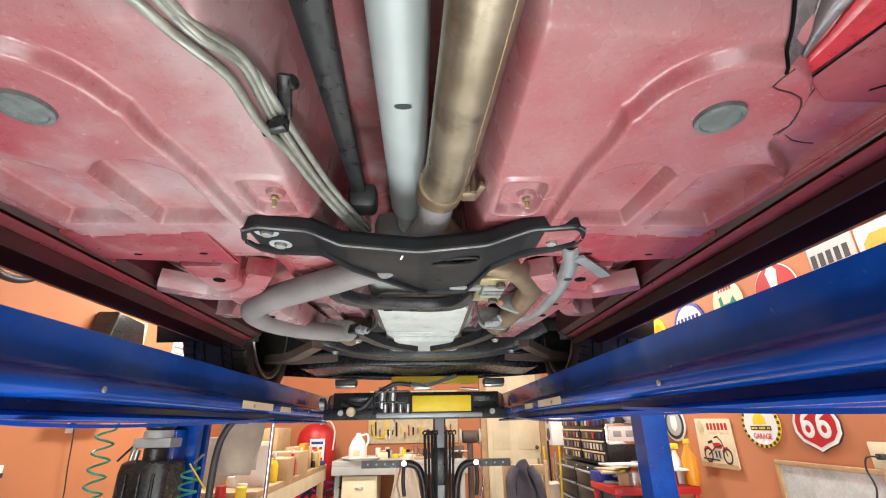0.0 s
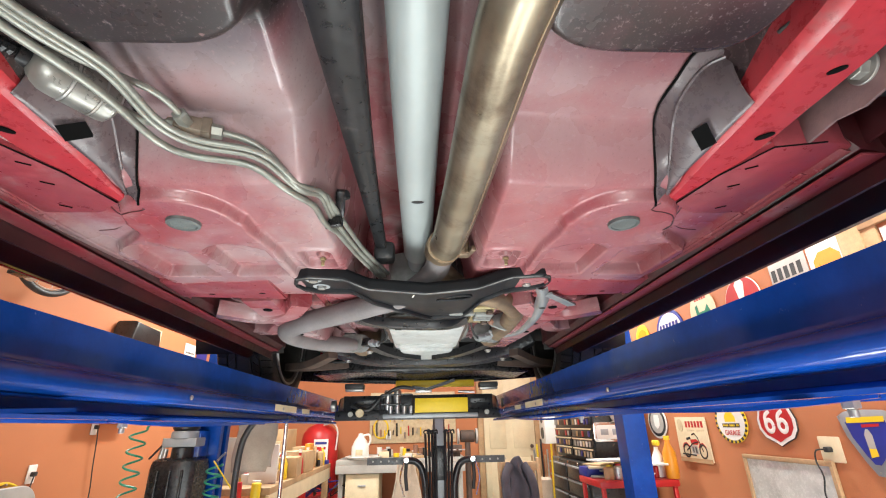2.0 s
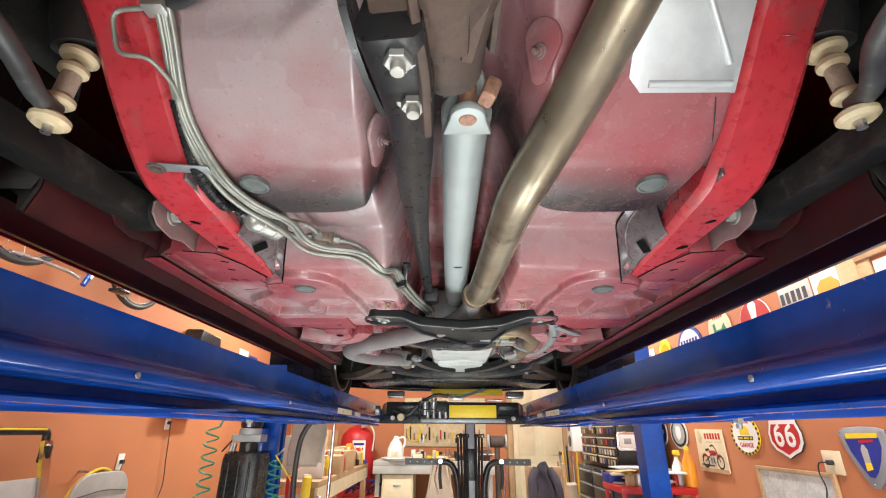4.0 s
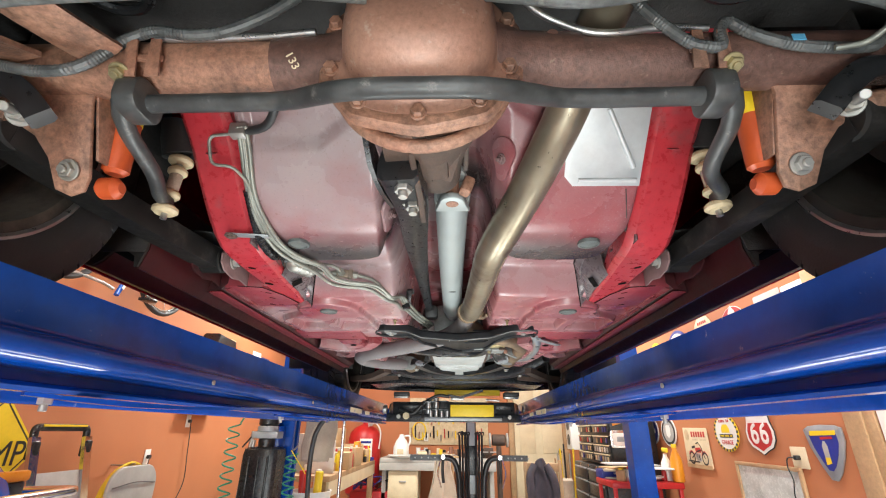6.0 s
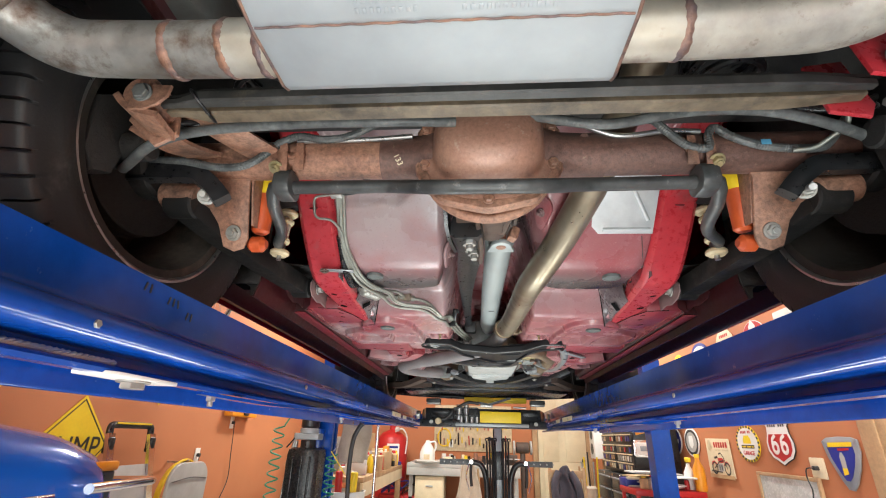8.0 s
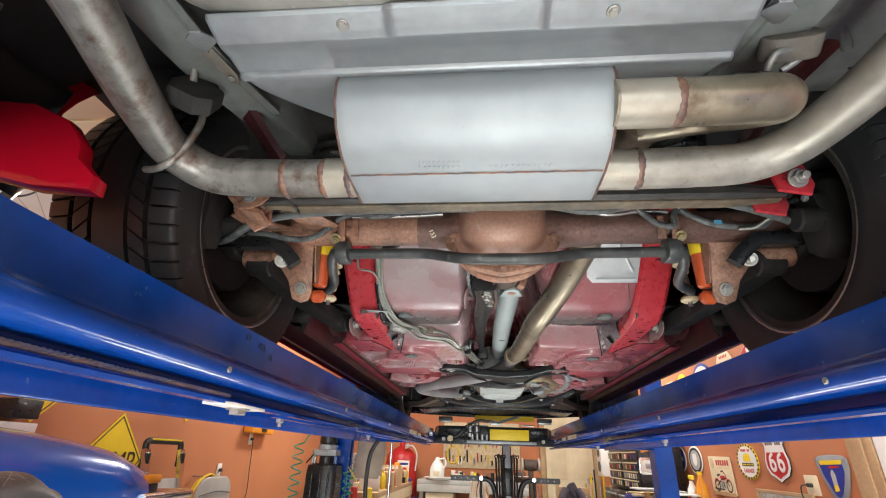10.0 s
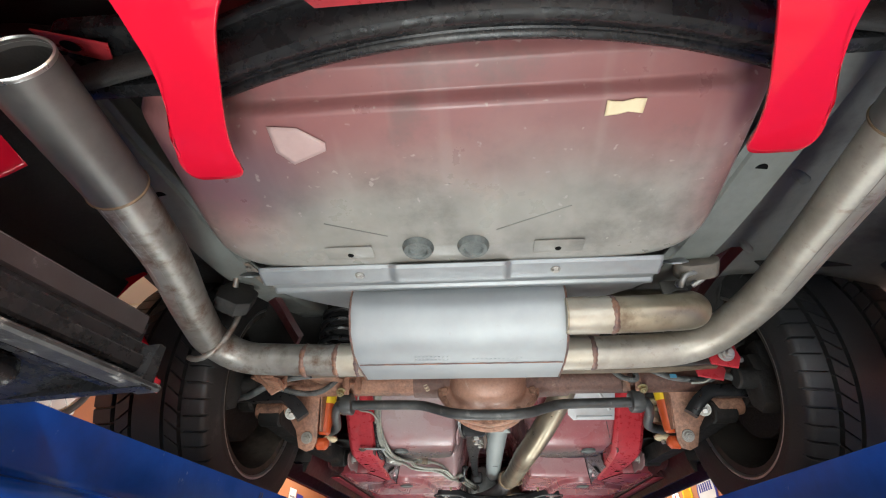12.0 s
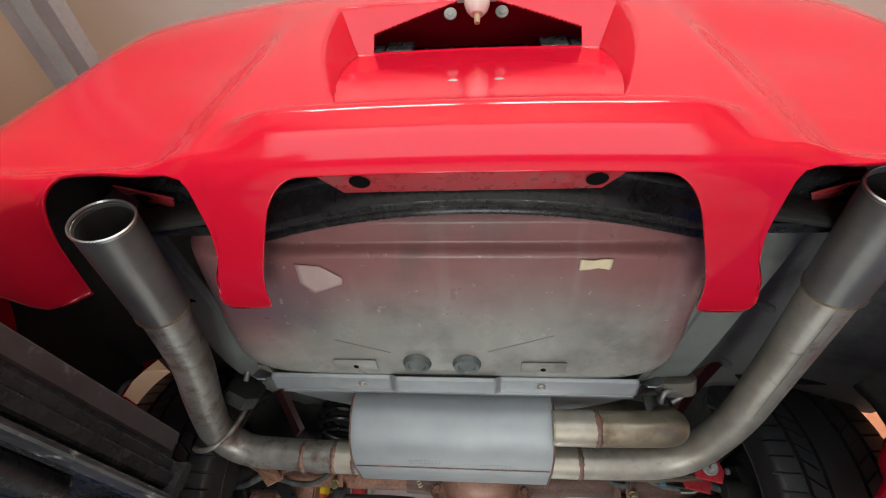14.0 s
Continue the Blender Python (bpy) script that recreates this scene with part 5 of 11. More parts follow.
cp("bracket_tongue", box((0.075, 0.03, 0.012), (0.135, 1.055, 1.552), 0.003), "castgrey", "bare metal tongue", hang)
# curved bare metal shield beside the branch pipe
sp_ = smooth_path([(0.318, 0.835, 1.566), (0.350, 0.95, 1.560), (0.368, 1.10, 1.557), (0.375, 1.25, 1.558), (0.372, 1.40, 1.563), (0.338, 1.49, 1.570), (0.285, 1.52, 1.580)], 0.015)
half = [(-0.034, 0.012), (-0.026, -0.004), (-0.012, -0.012), (0.006, -0.013), (0.022, -0.006), (0.034, 0.010), (0.031, 0.013), (0.020, -0.002), (0.005, -0.009), (-0.011, -0.008), (-0.023, 0.0), (-0.030, 0.014)]
shl = cp("exhaust_shield", sweep(sp_, [(0.55 * a, 0.8 * c) for a, c in half]), "shield", "curved bare metal exhaust heat shield")
b = sweep([(0.342, 0.868, 1.556), (0.395, 0.925, 1.554), (0.440, 0.985, 1.556)], [(-0.012, -0.002), (0.012, -0.002), (0.010, 0.004), (-0.010, 0.004)])
cp("shield_stay", b, "shield", "flat bare metal stay", shl)
b = lathe([(0, 0), (0.008, 0), (0.009, 0.001)], 14)
bmesh.ops.translate(b, vec=(0.355, 0.985, 1.5475), verts=b.verts)
cp("shield_hole", b, "dark", "", shl)
# bolted flange and sensor of the branch
b = prism([(-0.062, 0), (-0.045, -0.018), (0.0, -0.036), (0.045, -0.018), (0.062, 0.0), (0.045, 0.018), (0.0, 0.036), (-0.045, 0.018)], 0.012, 0.003, m=Matrix.Translation((0.308, 1.335, 1.585)) @ pose(0, 0, 0, 78, 0, 4))
flg = cp("pipe_flange", b, "castgrey", "two-bolt exhaust flange")
for dx in (-0.048, 0.048):
    cbolt((0.308 + dx, 1.328, 1.585), flg, r=0.011, h=0.016, axis=(0, -1, -0.2), material="rust", stud=0.008)
b = cyl(0.012, (0.235, 1.50, 1.560), (0.290, 1.52, 1.572), 18, 0.002)
cyl(0.017, (0.262, 1.51, 1.566), (0.280, 1.516, 1.570), 6, 0.001, b)
cp("oxygen_sensor", b, "tin", "bright oxygen sensor")
b = cyl(0.012, (-0.155, 1.60, 1.560), (-0.195, 1.64, 1.572), 18, 0.002)
cyl(0.017, (-0.172, 1.617, 1.565), (-0.185, 1.63, 1.569), 6, 0.001, b)
cp("oxygen_sensor", b, "tin", "bright oxygen sensor")
for pts in ([(-0.155, 1.60, 1.560), (-0.12, 1.55, 1.57), (-0.115, 1.45, 1.59), (-0.12, 1.35, 1.61)], [(0.235, 1.50, 1.560), (0.215, 1.46, 1.57), (0.20, 1.40, 1.60), (0.20, 1.30, 1.62)]):
    cp("sensor_lead", tube(smooth_path(pts, 0.02), 0.004, 8), "rubber", "black sensor lead")

# muffler and tailpipes
MX0, MX1 = -0.281, 0.117


def muffler_ring(x, k=1.0):
    c = Vector((x, -0.798, 1.668))
    out = []
    for y, z in [(-0.685, 1.650), (-0.686, 1.622), (-0.692, 1.606), (-0.705, 1.600), (-0.79, 1.598), (-0.835, 1.606), (-0.872, 1.628), (-0.892, 1.660), (-0.897, 1.690), (-0.890, 1.715), (-0.868, 1.732), (-0.83, 1.738), (-0.74, 1.736), (-0.70, 1.722), (-0.686, 1.69)]:
        out.append(Vector((x, c.y + (y - c.y) * k, c.z + (z - c.z) * k)))
    return out


b = bmesh.new()
rings = []
for x, k in ((MX0 - 0.004, 0.90), (MX0 - 0.004, 0.985), (MX0, 1.0), (MX0 + 0.012, 1.0), (MX1 - 0.012, 1.0), (MX1, 1.0), (MX1 + 0.004, 0.985), (MX1 + 0.004, 0.90)):
    rings.append([b.verts.new(p) for p in muffler_ring(x, k)])
for a, c in zip(rings, rings[1:]):
    for i in range(15):
        b.faces.new((a[i], a[(i + 1) % 15], c[(i + 1) % 15], c[i]))
b.faces.new(rings[0])
b.faces.new(rings[-1][::-1])
muf = cp("muffler", b, "tin", "aluminized steel crossflow muffler with rusty seams", smooth=45)
b = tube([(MX0 + 0.002 + 0.394 * t, -0.793 + 0.0005 * math.sin(t * 90), 1.5978) for t in lin(0, 1, 60)], 0.0014, 8)
cp("muffler_seam", b, "weld", "rusty lap seam", muf)
for xx in (MX0 - 0.002, MX1 + 0.002):
    rr = muffler_ring(xx, 0.995)
    cp("end_weld", tube(rr + [rr[0]], 0.0022, 6, cap=False), "weld", "brown end-cap weld", muf)
for x0, n, w in ((-0.165, 9, 0.0075), (-0.055, 12, 0.0082)):
    for row in (0, 1):
        if row and x0 > -0.1:
            continue
        for k in range(n):
            b = box((w * 0.55, 0.006, 0.0012), (x0 + k * w, -0.806 - row * 0.010, 1.6004 + row * 0.0017), 0.0004, rot=(-10, 0, 0))
            cp("stamped_mark", b, "tin", "", muf)


def tailpipe(pts, r, label, bend=0.07, material="tail"):
    path = round_path(pts, bend, 12)
    tp = cp("tailpipe", tube(path, r, 32), material, label)
    for dx, dz in ((0.006, -0.0329), (-0.010, -0.0319)):
        cp("pipe_seam", tube([(p.x + dx, p.y, p.z + dz) for p in path if p.y < -0.93], 0.0006, 6), "tail", "drawn line along the pipe", tp)
    return tp


tail_l = tailpipe([(-0.28, -0.734, 1.634), (-0.40, -0.734, 1.634), (-0.555, -0.738, 1.640), (-0.605, -0.795, 1.658), (-0.566, -0.955, 1.662), (-0.528, -1.08, 1.668), (-0.4900, -1.268, 1.659)], 0.0335, "grey steel tailpipe with rust freckles", 0.085)
tail_r = tailpipe([(0.115, -0.733, 1.640), (0.25, -0.733, 1.640), (0.40, -0.735, 1.646), (0.472, -0.86, 1.678), (0.486, -1.03, 1.704), (0.4425, -1.288, 1.6875)], 0.0335, "grey steel tailpipe sweeping outward", 0.12, "tailgold")
b = tube(round_path([(0.115, -0.872, 1.655), (0.25, -0.872, 1.655), (0.352, -0.870, 1.660), (0.358, -0.81, 1.700), (0.30, -0.74, 1.745), (0.22, -0.70, 1.76)], 0.038, 10), 0.0337, 32)
cp("muffler_inlet", b, "pipe", "gold-tinted muffler inlet elbow")
for tp, a, q in ((tail_l, (-0.4937, -1.243, 1.660), (-0.468, -1.425, 1.652)), (tail_r, (0.4465, -1.262, 1.689), (0.418, -1.44, 1.678))):
    A, Q = Vector(a), Vector(q)
    d = (Q - A).normalized()
    b = cyl(0.0362, A, Q, 40, 0.002, hollow=0.0342)
    tip = cp("exhaust_tip", b, "tipmetal", "brushed steel exhaust tip with a polished rim", tp)
    rim = lathe([(0.0339, -0.003), (0.0365, -0.002), (0.0371, 0.0), (0.0365, 0.002), (0.0345, 0.003), (0.0335, 0.001)], 40)
    bmesh.ops.transform(rim, matrix=Matrix.Translation(Q) @ d.to_track_quat("Z", "Y").to_matrix().to_4x4(), verts=rim.verts)
    cp("tip_rim", rim, "steel", "polished rim", tip)
    # near-black sleeve and end disc make the tip's inside dark
    b = cyl(0.0340, A + d * 0.03, Q - d * 0.008, 36, hollow=0.0329)
    cp("tip_inside", b, "dark", "sooty inside of the tip", tip)
    cp("tip_end", cyl(0.0329, A + d * 0.05, A + d * 0.055, 28), "dark", "", tip)
    b = tube([A + d * 0.004 + (d.cross(Vector((0, 0, 1))).normalized() * math.cos(t) + d.cross(Vector((0, 0, 1))).normalized().cross(d) * math.sin(t)) * 0.0358 for t in lin(0, 2 * math.pi, 30)], 0.0022, 6, cap=False)
    cp("tip_weld", b, "cast", "rusty weld ring", tip)
# weld rings
for xs, yy, zz, rr in (((-0.297, -0.342, -0.412), -0.734, 1.634, 0.0338), ((0.186,), -0.733, 1.640, 0.0338), ((0.200,), -0.872, 1.655, 0.034)):
    for x in xs:
        b = bmesh.new()
        ring_a = []
        for t in lin(0, 2 * math.pi, 73)[:-1]:
            wob = 0.0007 * math.sin(5 * t + x * 70) + 0.0005 * math.sin(17 * t + x * 31)
            bead = 0.0003 * math.sin(36 * t)
            row = [b.verts.new((x + dx + wob * k, yy + r_ * math.cos(t), zz + r_ * math.sin(t))) for dx, r_, k in ((-0.0062, rr - 0.0008, 1.5), (-0.0050, rr + 0.0003, 1.5), (-0.0016, rr + 0.0016 + bead, 0.3), (0.0016, rr + 0.0016 + bead, -0.3), (0.0050, rr + 0.0003, -1.5), (0.0062, rr - 0.0008, -1.5))]
            ring_a.append(row)
        for k in range(len(ring_a)):
            p, q = ring_a[k - 1], ring_a[k]
            for i in range(5):
                b.faces.new((p[i], p[i + 1], q[i + 1], q[i]))
        cp("pipe_weld", b, "weld", "brown heat-tinted weld")
# pale sleeves between the muffler and the first weld
for x0, x1, yy, zz in ((-0.340, -0.283, -0.734, 1.634), (0.118, 0.183, -0.733, 1.640), (0.118, 0.197, -0.872, 1.655)):
    cp("pipe_sleeve", cyl(0.0344, (x0, yy, zz), (x1, yy, zz), 36, 0.0006, hollow=0.032), "sleeve", "pale bare steel sleeve with a gold heat tint")
# hangers
b = bmesh.new()
tube(smooth_path([(-0.640, -0.790, 1.622), (-0.618, -0.800, 1.614), (-0.588, -0.806, 1.622), (-0.560, -0.812, 1.656), (-0.546, -0.815, 1.70), (-0.545, -0.822, 1.735)], 0.015), 0.006, 12, b)
cp("hanger_rod", b, "tail", "bent steel hanger rod")
b = bmesh.new()
prism([(-0.030, -0.045), (0.012, -0.050), (0.034, -0.030), (0.036, 0.020), (0.018, 0.030), (0.020, 0.050), (0.004, 0.054), (-0.010, 0.036), (-0.034, 0.048), (-0.042, 0.038), (-0.028, 0.018), (-0.038, -0.01)], 0.034, 0.006, b, Matrix.Translation((-0.552, -0.835, 1.722)) @ pose(0, 0, 0, 60, 10, 30))
cp("rubber_hanger", b, "dark", "black lobed rubber exhaust hanger")
b = bmesh.new()
prism([(0, 0), (0.022, 0.002), (0.024, 0.075), (0.014, 0.092), (0.002, 0.085)], 0.004, 0.001, b, Matrix.Translation((-0.512, -0.925, 1.758)) @ pose(0, 0, 0, 0, 0, -12))
hp = cp("hanger_plate", b, "dusty", "bolted hanger plate")
for k in (0.012, 0.070):
    cbolt((-0.498 + k * 0.2, -0.925 + k, 1.757), hp, r=0.006, h=0.005)
b = tube(smooth_path([(-0.545, -0.86, 1.745), (-0.54, -0.875, 1.775), (-0.52, -0.885, 1.785), (-0.512, -0.875, 1.775)], 0.01), 0.006, 12)
cp("hanger_hook", b, "zinc", "bright hook")
b = bmesh.new()
prism(arc(0.016, 0, 0.024, -90, 90, 8) + arc(-0.016, 0, 0.024, 90, 270, 8), 0.034, 0.004, b, Matrix.Translation((0.378, -0.862, 1.742)) @ pose(0, 0, 0, 62, 0, -8))
box((0.034, 0.012, 0.055), (0.392, -0.885, 1.80), 0.004, bm=b)
hb = cp("exhaust_hanger", b, "dusty", "dusty olive hanger block")
cp("hanger_bore", prism(arc(0.014, 0, 0.009, -90, 90, 6) + arc(-0.014, 0, 0.009, 90, 270, 6), 0.004, m=Matrix.Translation((0.378, -0.866, 1.7405)) @ pose(0, 0, 0, 62, 0, -8)), "dark", "", hb)
for pts in ([(0.340, -0.868, 1.712), (0.345, -0.885, 1.725), (0.372, -0.885, 1.735)], [(0.365, -0.86, 1.718), (0.385, -0.872, 1.728), (0.40, -0.875, 1.75)]):
    cp("hanger_rod", tube(smooth_path(pts, 0.008), 0.0055, 10), "zinc", "bent zinc rod", hb)
b = bmesh.new()
box((0.05, 0.008, 0.035), (0.345, -0.83, 1.73), 0.003, bm=b)
cp("hanger_tab", b, "tail", "steel tab")
cbolt((0.352, -0.836, 1.735), r=0.008, h=0.006, axis=(0, -1, -0.2), stud=0.004)

# ---- tail: tub, shields, rails ----


TUBX, TUBY, TUBW, TUBL = -0.078, -1.192, 0.386, 0.204


def tub_floor(x, y):
    """The well's underside: level at the front, rising to the rear in two pressed steps."""
    z = 1.677 + 0.145 * max(0.0, -1.075 - y) + 0.018 * ss(-1.302, -1.313, y) + 0.016 * ss(-1.345, -1.356, y)
    return z


def tub_point(r, a):
    """r: 0..1 over the bottom, 1..2 round the lower edge, 2..3 up the wall; a: the angle in plan."""
    c, s_ = math.cos(a), math.sin(a)
    cx, sy = math.copysign(abs(c) ** 0.36, c), math.copysign(abs(s_) ** 0.36, s_)
    R = 0.050
    if r <= 1:
        x, y = TUBX + (TUBW - R) * cx * r, TUBY + (TUBL - R) * sy * r
        return (x, y, tub_floor(x, y))
    t = min(1.0, r - 1) * math.pi / 2
    x, y = TUBX + (TUBW - R + R * math.sin(t)) * cx, TUBY + (TUBL - R + R * math.sin(t)) * sy
    return (x, y, tub_floor(x, y) + R * (1 - math.cos(t)) + 0.16 * max(0.0, r - 2))


b = sheet(tub_point, lin(0.0005, 1, 60)[:-1] + lin(1, 2, 10)[:-1] + lin(2, 3, 3), lin(0, 2 * math.pi, 200))
bmesh.ops.remove_doubles(b, verts=b.verts, dist=0.00002)
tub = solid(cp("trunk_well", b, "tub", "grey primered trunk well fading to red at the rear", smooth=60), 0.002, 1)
for x in (-0.132, -0.047):
    b = lathe([(0, 0.0015), (0.004, 0.0), (0.013, 0.0), (0.0155, -0.003), (0.0215, -0.003), (0.0235, 0.001), (0.0255, 0.006)], 32)
    bmesh.ops.translate(b, vec=(x, -1.072, 1.6710), verts=b.verts)
    cp("well_plug", b, "plugm", "round grey rubber plug")
for x in (-0.240, 0.082):
    b = prism(rounded(0.075, 0.03, 0.003), 0.0015, 0.0005, m=Matrix.Translation((x, -1.068, 1.6725)))
    cp("spot_tab", b, "tub", "welded tab")
    b = lathe([(0, 0), (0.0045, 0), (0.005, 0.001)], 12)
    bmesh.ops.translate(b, vec=(x, -1.062, 1.6717), verts=b.verts)
    cp("tab_hole", b, "hole")
# shade of the shallow creases, drawn as thin tubes of darker colour
for x0, y0, x1, y1 in ((-0.175, -1.100, -0.265, -1.130), (-0.012, -1.105, 0.092, -1.146)):
    b = tube([(x0 + (x1 - x0) * t, y0 + (y1 - y0) * t, tub_floor(x0 + (x1 - x0) * t, y0 + (y1 - y0) * t) - 0.0018) for t in lin(0, 1, 8)], 0.0011, 8)
    cp("pressed_crease", b, "quarter", "thin pressed crease", tub)
for pts in ([(-0.225, -1.128), (-0.18, -1.142), (-0.14, -1.136), (-0.105, -1.142)], [(-0.075, -1.142), (-0.045, -1.136), (-0.005, -1.140), (0.04, -1.158), (0.085, -1.170)]):
    b = tube(smooth_path([(x, y, tub_floor(x, y) + 0.0003) for x, y in pts], 0.01), 0.003, 10, flat=0.7)
    cp("pressed_rib", b, "tub", "shallow pressed rib", tub)


def skin_patch(cx, cy, pts, lift_=0.004):
    """A thin flake lying on the well's surface."""
    b = bmesh.new()
    rings = []
    for k in (0.25, 0.5, 0.75, 1.0):
        ring = []
        for (x0, y0), (x1, y1) in zip(pts, pts[1:] + pts[:1]):
            for f in (0.0, 0.33, 0.67):
                x, y = cx + k * (x0 + (x1 - x0) * f), cy + k * (y0 + (y1 - y0) * f)
                z = tub_floor(x, y)
                ring.append(b.verts.new((x, y, z - lift_)))
        rings.append(ring)
    for p, q in zip(rings, rings[1:]):
        for i in range(len(p)):
            b.faces.new((p[i - 1], p[i], q[i], q[i - 1]))
    b.faces.new(rings[0])
    bmesh.ops.recalc_face_normals(b, faces=b.faces)
    return b


solid(cp("bare_patch", skin_patch(-0.262, -1.262, [(-0.030, -0.030), (0.006, -0.026), (0.036, -0.004), (0.034, 0.008), (-0.012, 0.026), (-0.030, 0.006)]), "patch", "pale scraped patch"), 0.0006)
solid(cp("masking_tape", skin_patch(0.133, -1.292, [(-0.022, -0.009), (-0.005, -0.007), (0.010, -0.010), (0.022, -0.009), (0.021, 0.009), (0.004, 0.006), (-0.008, 0.009), (-0.022, 0.010)], 0.0045), "cream", "torn piece of masking tape"), 0.0008)
# heat shield on the well's front
b = bmesh.new()
FOLDS = [(-1.030, 1.676), (-1.027, 1.670), (-0.996, 1.664), (-0.992, 1.668), (-0.984, 1.692), (-0.940, 1.712), (-0.905, 1.715), (-0.899, 1.709), (-0.893, 1.709), (-0.887, 1.717), (-0.80, 1.735), (-0.70, 1.762)]


def strip(u, v):
    """Folded shield: a bright upper flange, a recessed band, a bead and a long apron with rounded corners."""
    i = min(int(v), len(FOLDS) - 2)
    t = v - i
    y, z = FOLDS[i][0] * (1 - t) + FOLDS[i + 1][0] * t, FOLDS[i][1] * (1 - t) + FOLDS[i + 1][1] * t
    half = 0.326 + 0.03 * ss(2.6, 5, v) - 0.13 * ss(8.6, 11.0, v) ** 1.4
    x = -0.078 + half * u
    dip = 0.006 * ss(-0.185, -0.172, x) * ss(0.012, 0.0, x) * (1 - ss(2.5, 3.5, v))
    return (x, y - dip, z - dip)


sheet(strip, lin(-1, 1, 150), lin(0, 9, 28)[:-1] + lin(9, 11, 16), bm=b)
solid(cp("heat_shield", b, "shield", "folded bare metal heat shield"), 0.002, 1)
for s in (-1, 1):
    b = prism([(0.0, -0.03), (0.0, 0.012), (0.055, 0.075), (0.064, 0.070), (0.04, 0.0), (0.015, -0.03)] if s > 0 else [(0.0, -0.03), (-0.015, -0.03), (-0.04, 0.0), (-0.064, 0.070), (-0.055, 0.075), (0.0, 0.012)], 0.003, 0.001, m=Matrix.Translation((-0.078 + s * 0.345, -0.985, 1.690)) @ pose(0, 0, 0, 38, 0, 0))
    cp("shield_ear", b, "shield", "upturned shield corner")
for x in (-0.236, 0.083):
    cbolt((x, -1.014, 1.6665), r=0.006, h=0.005, washer=0.008)
for s in (-1, 1):
    c = -0.085
    # rear rail
    path = smooth_path([(c + s * 0.425, -0.50, 1.87), (c + s * 0.43, -0.72, 1.80), (c + s * 0.45, -0.92, 1.765), (c + s * 0.49, -1.15, 1.785), (c + s * 0.508, -1.33, 1.795)], 0.04)
    rail = cp("rear_rail", sweep(path, [(-0.04, 0.0), (-0.034, -0.008), (0.034, -0.008), (0.04, 0.0), (0.04, 0.07), (-0.04, 0.07)]), "railgrey", "grey primer rear frame rail with round holes", smooth=40)
    for hx, hy, hz in ((0.478, -1.11, 1.773), (0.490, -1.175, 1.777), (0.507, -1.30, 1.785)):
        b = lathe([(0, 0), (0.010, 0), (0.011, 0.002)], 18)
        bmesh.ops.translate(b, vec=(c + s * hx, hy, hz), verts=b.verts)
        cp("rail_hole", b, "hole")
    b = sweep([(p[0] - s * 0.043, p[1], p[2] - 0.004) for p in path if p[1] < -0.72], [(-0.008, 0.0), (0.008, 0.0), (0.008, 0.004), (-0.008, 0.004)])
    cp("rail_flange", b, "railgrey", "spot-welded rail flange", rail)
    c = -0.035
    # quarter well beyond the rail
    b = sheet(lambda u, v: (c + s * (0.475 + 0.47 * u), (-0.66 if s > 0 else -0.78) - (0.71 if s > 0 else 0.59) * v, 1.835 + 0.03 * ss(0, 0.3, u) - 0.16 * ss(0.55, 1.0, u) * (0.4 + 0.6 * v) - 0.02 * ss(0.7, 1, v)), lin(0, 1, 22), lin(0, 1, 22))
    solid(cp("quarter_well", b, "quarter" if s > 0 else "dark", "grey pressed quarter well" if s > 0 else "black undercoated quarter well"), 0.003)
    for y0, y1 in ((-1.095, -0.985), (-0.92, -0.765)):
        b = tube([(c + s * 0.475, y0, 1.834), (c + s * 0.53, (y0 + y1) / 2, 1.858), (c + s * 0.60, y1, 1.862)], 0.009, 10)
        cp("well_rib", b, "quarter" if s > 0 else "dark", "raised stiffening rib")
    # liner added inside the quarter panel to hide the shell's lit red inside
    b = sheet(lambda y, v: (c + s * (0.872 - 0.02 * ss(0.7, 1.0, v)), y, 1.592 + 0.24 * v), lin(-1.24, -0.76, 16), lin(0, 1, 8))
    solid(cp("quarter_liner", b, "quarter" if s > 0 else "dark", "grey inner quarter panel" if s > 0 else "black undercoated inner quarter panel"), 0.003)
    # painted brace from the rail to the wheelhouse
    b = sweep(smooth_path([(c + s * 0.58, -0.80, 1.87), (c + s * 0.50, -0.735, 1.80), (c + s * 0.425, -0.69, 1.70)], 0.02), [(-0.022, -0.003), (0.022, -0.003), (0.026, 0.008), (-0.026, 0.008)])
    cp("body_brace", b, "sill", "dull red body brace")
    # lower end of the fender behind the tyre
    q = [(0.60, -0.070), (0.602, -0.045), (0.640, -0.012), (0.648, 0.018), (0.685, 0.062), (0.76, 0.10), (0.90, 0.12), (0.925, 0.0), (0.70, -0.060)]
    q = [(x + (0.09 if s > 0 and x < 0.8 else 0.0), z) for x, z in q]
    b = prism([(s * x, z) for x, z in (q if s < 0 else q[::-1])], 0.03, 0.006, m=Matrix.Translation((c, -0.845, 1.598)) @ pose(0, 0, 0, 90, 0, 0))
    cp("fender_end", b, "red", "red lower end of the rear fender")

# ---- rear bumper ----
BC = -0.03
SEC = [(-1.275, 1.648), (-1.31, 1.639), (-1.37, 1.634), (-1.43, 1.639), (-1.475, 1.656), (-1.504, 1.690), (-1.517, 1.718), (-1.520, 1.730), (-1.516, 1.741), (-1.507, 1.753), (-1.500, 1.772), (-1.497, 1.84), (-1.495, 1.92), (-1.491, 2.02), (-1.487, 2.12), (-1.482, 2.20), (-1.476, 2.28), (-1.462, 2.34), (-1.43, 2.375), (-1.36, 2.395), (-1.25, 2.405), (-1.10, 2.41)]
SEC = [(p.y, p.z) for p in smooth_path([(0, y, z) for y, z in SEC], 0.005)]
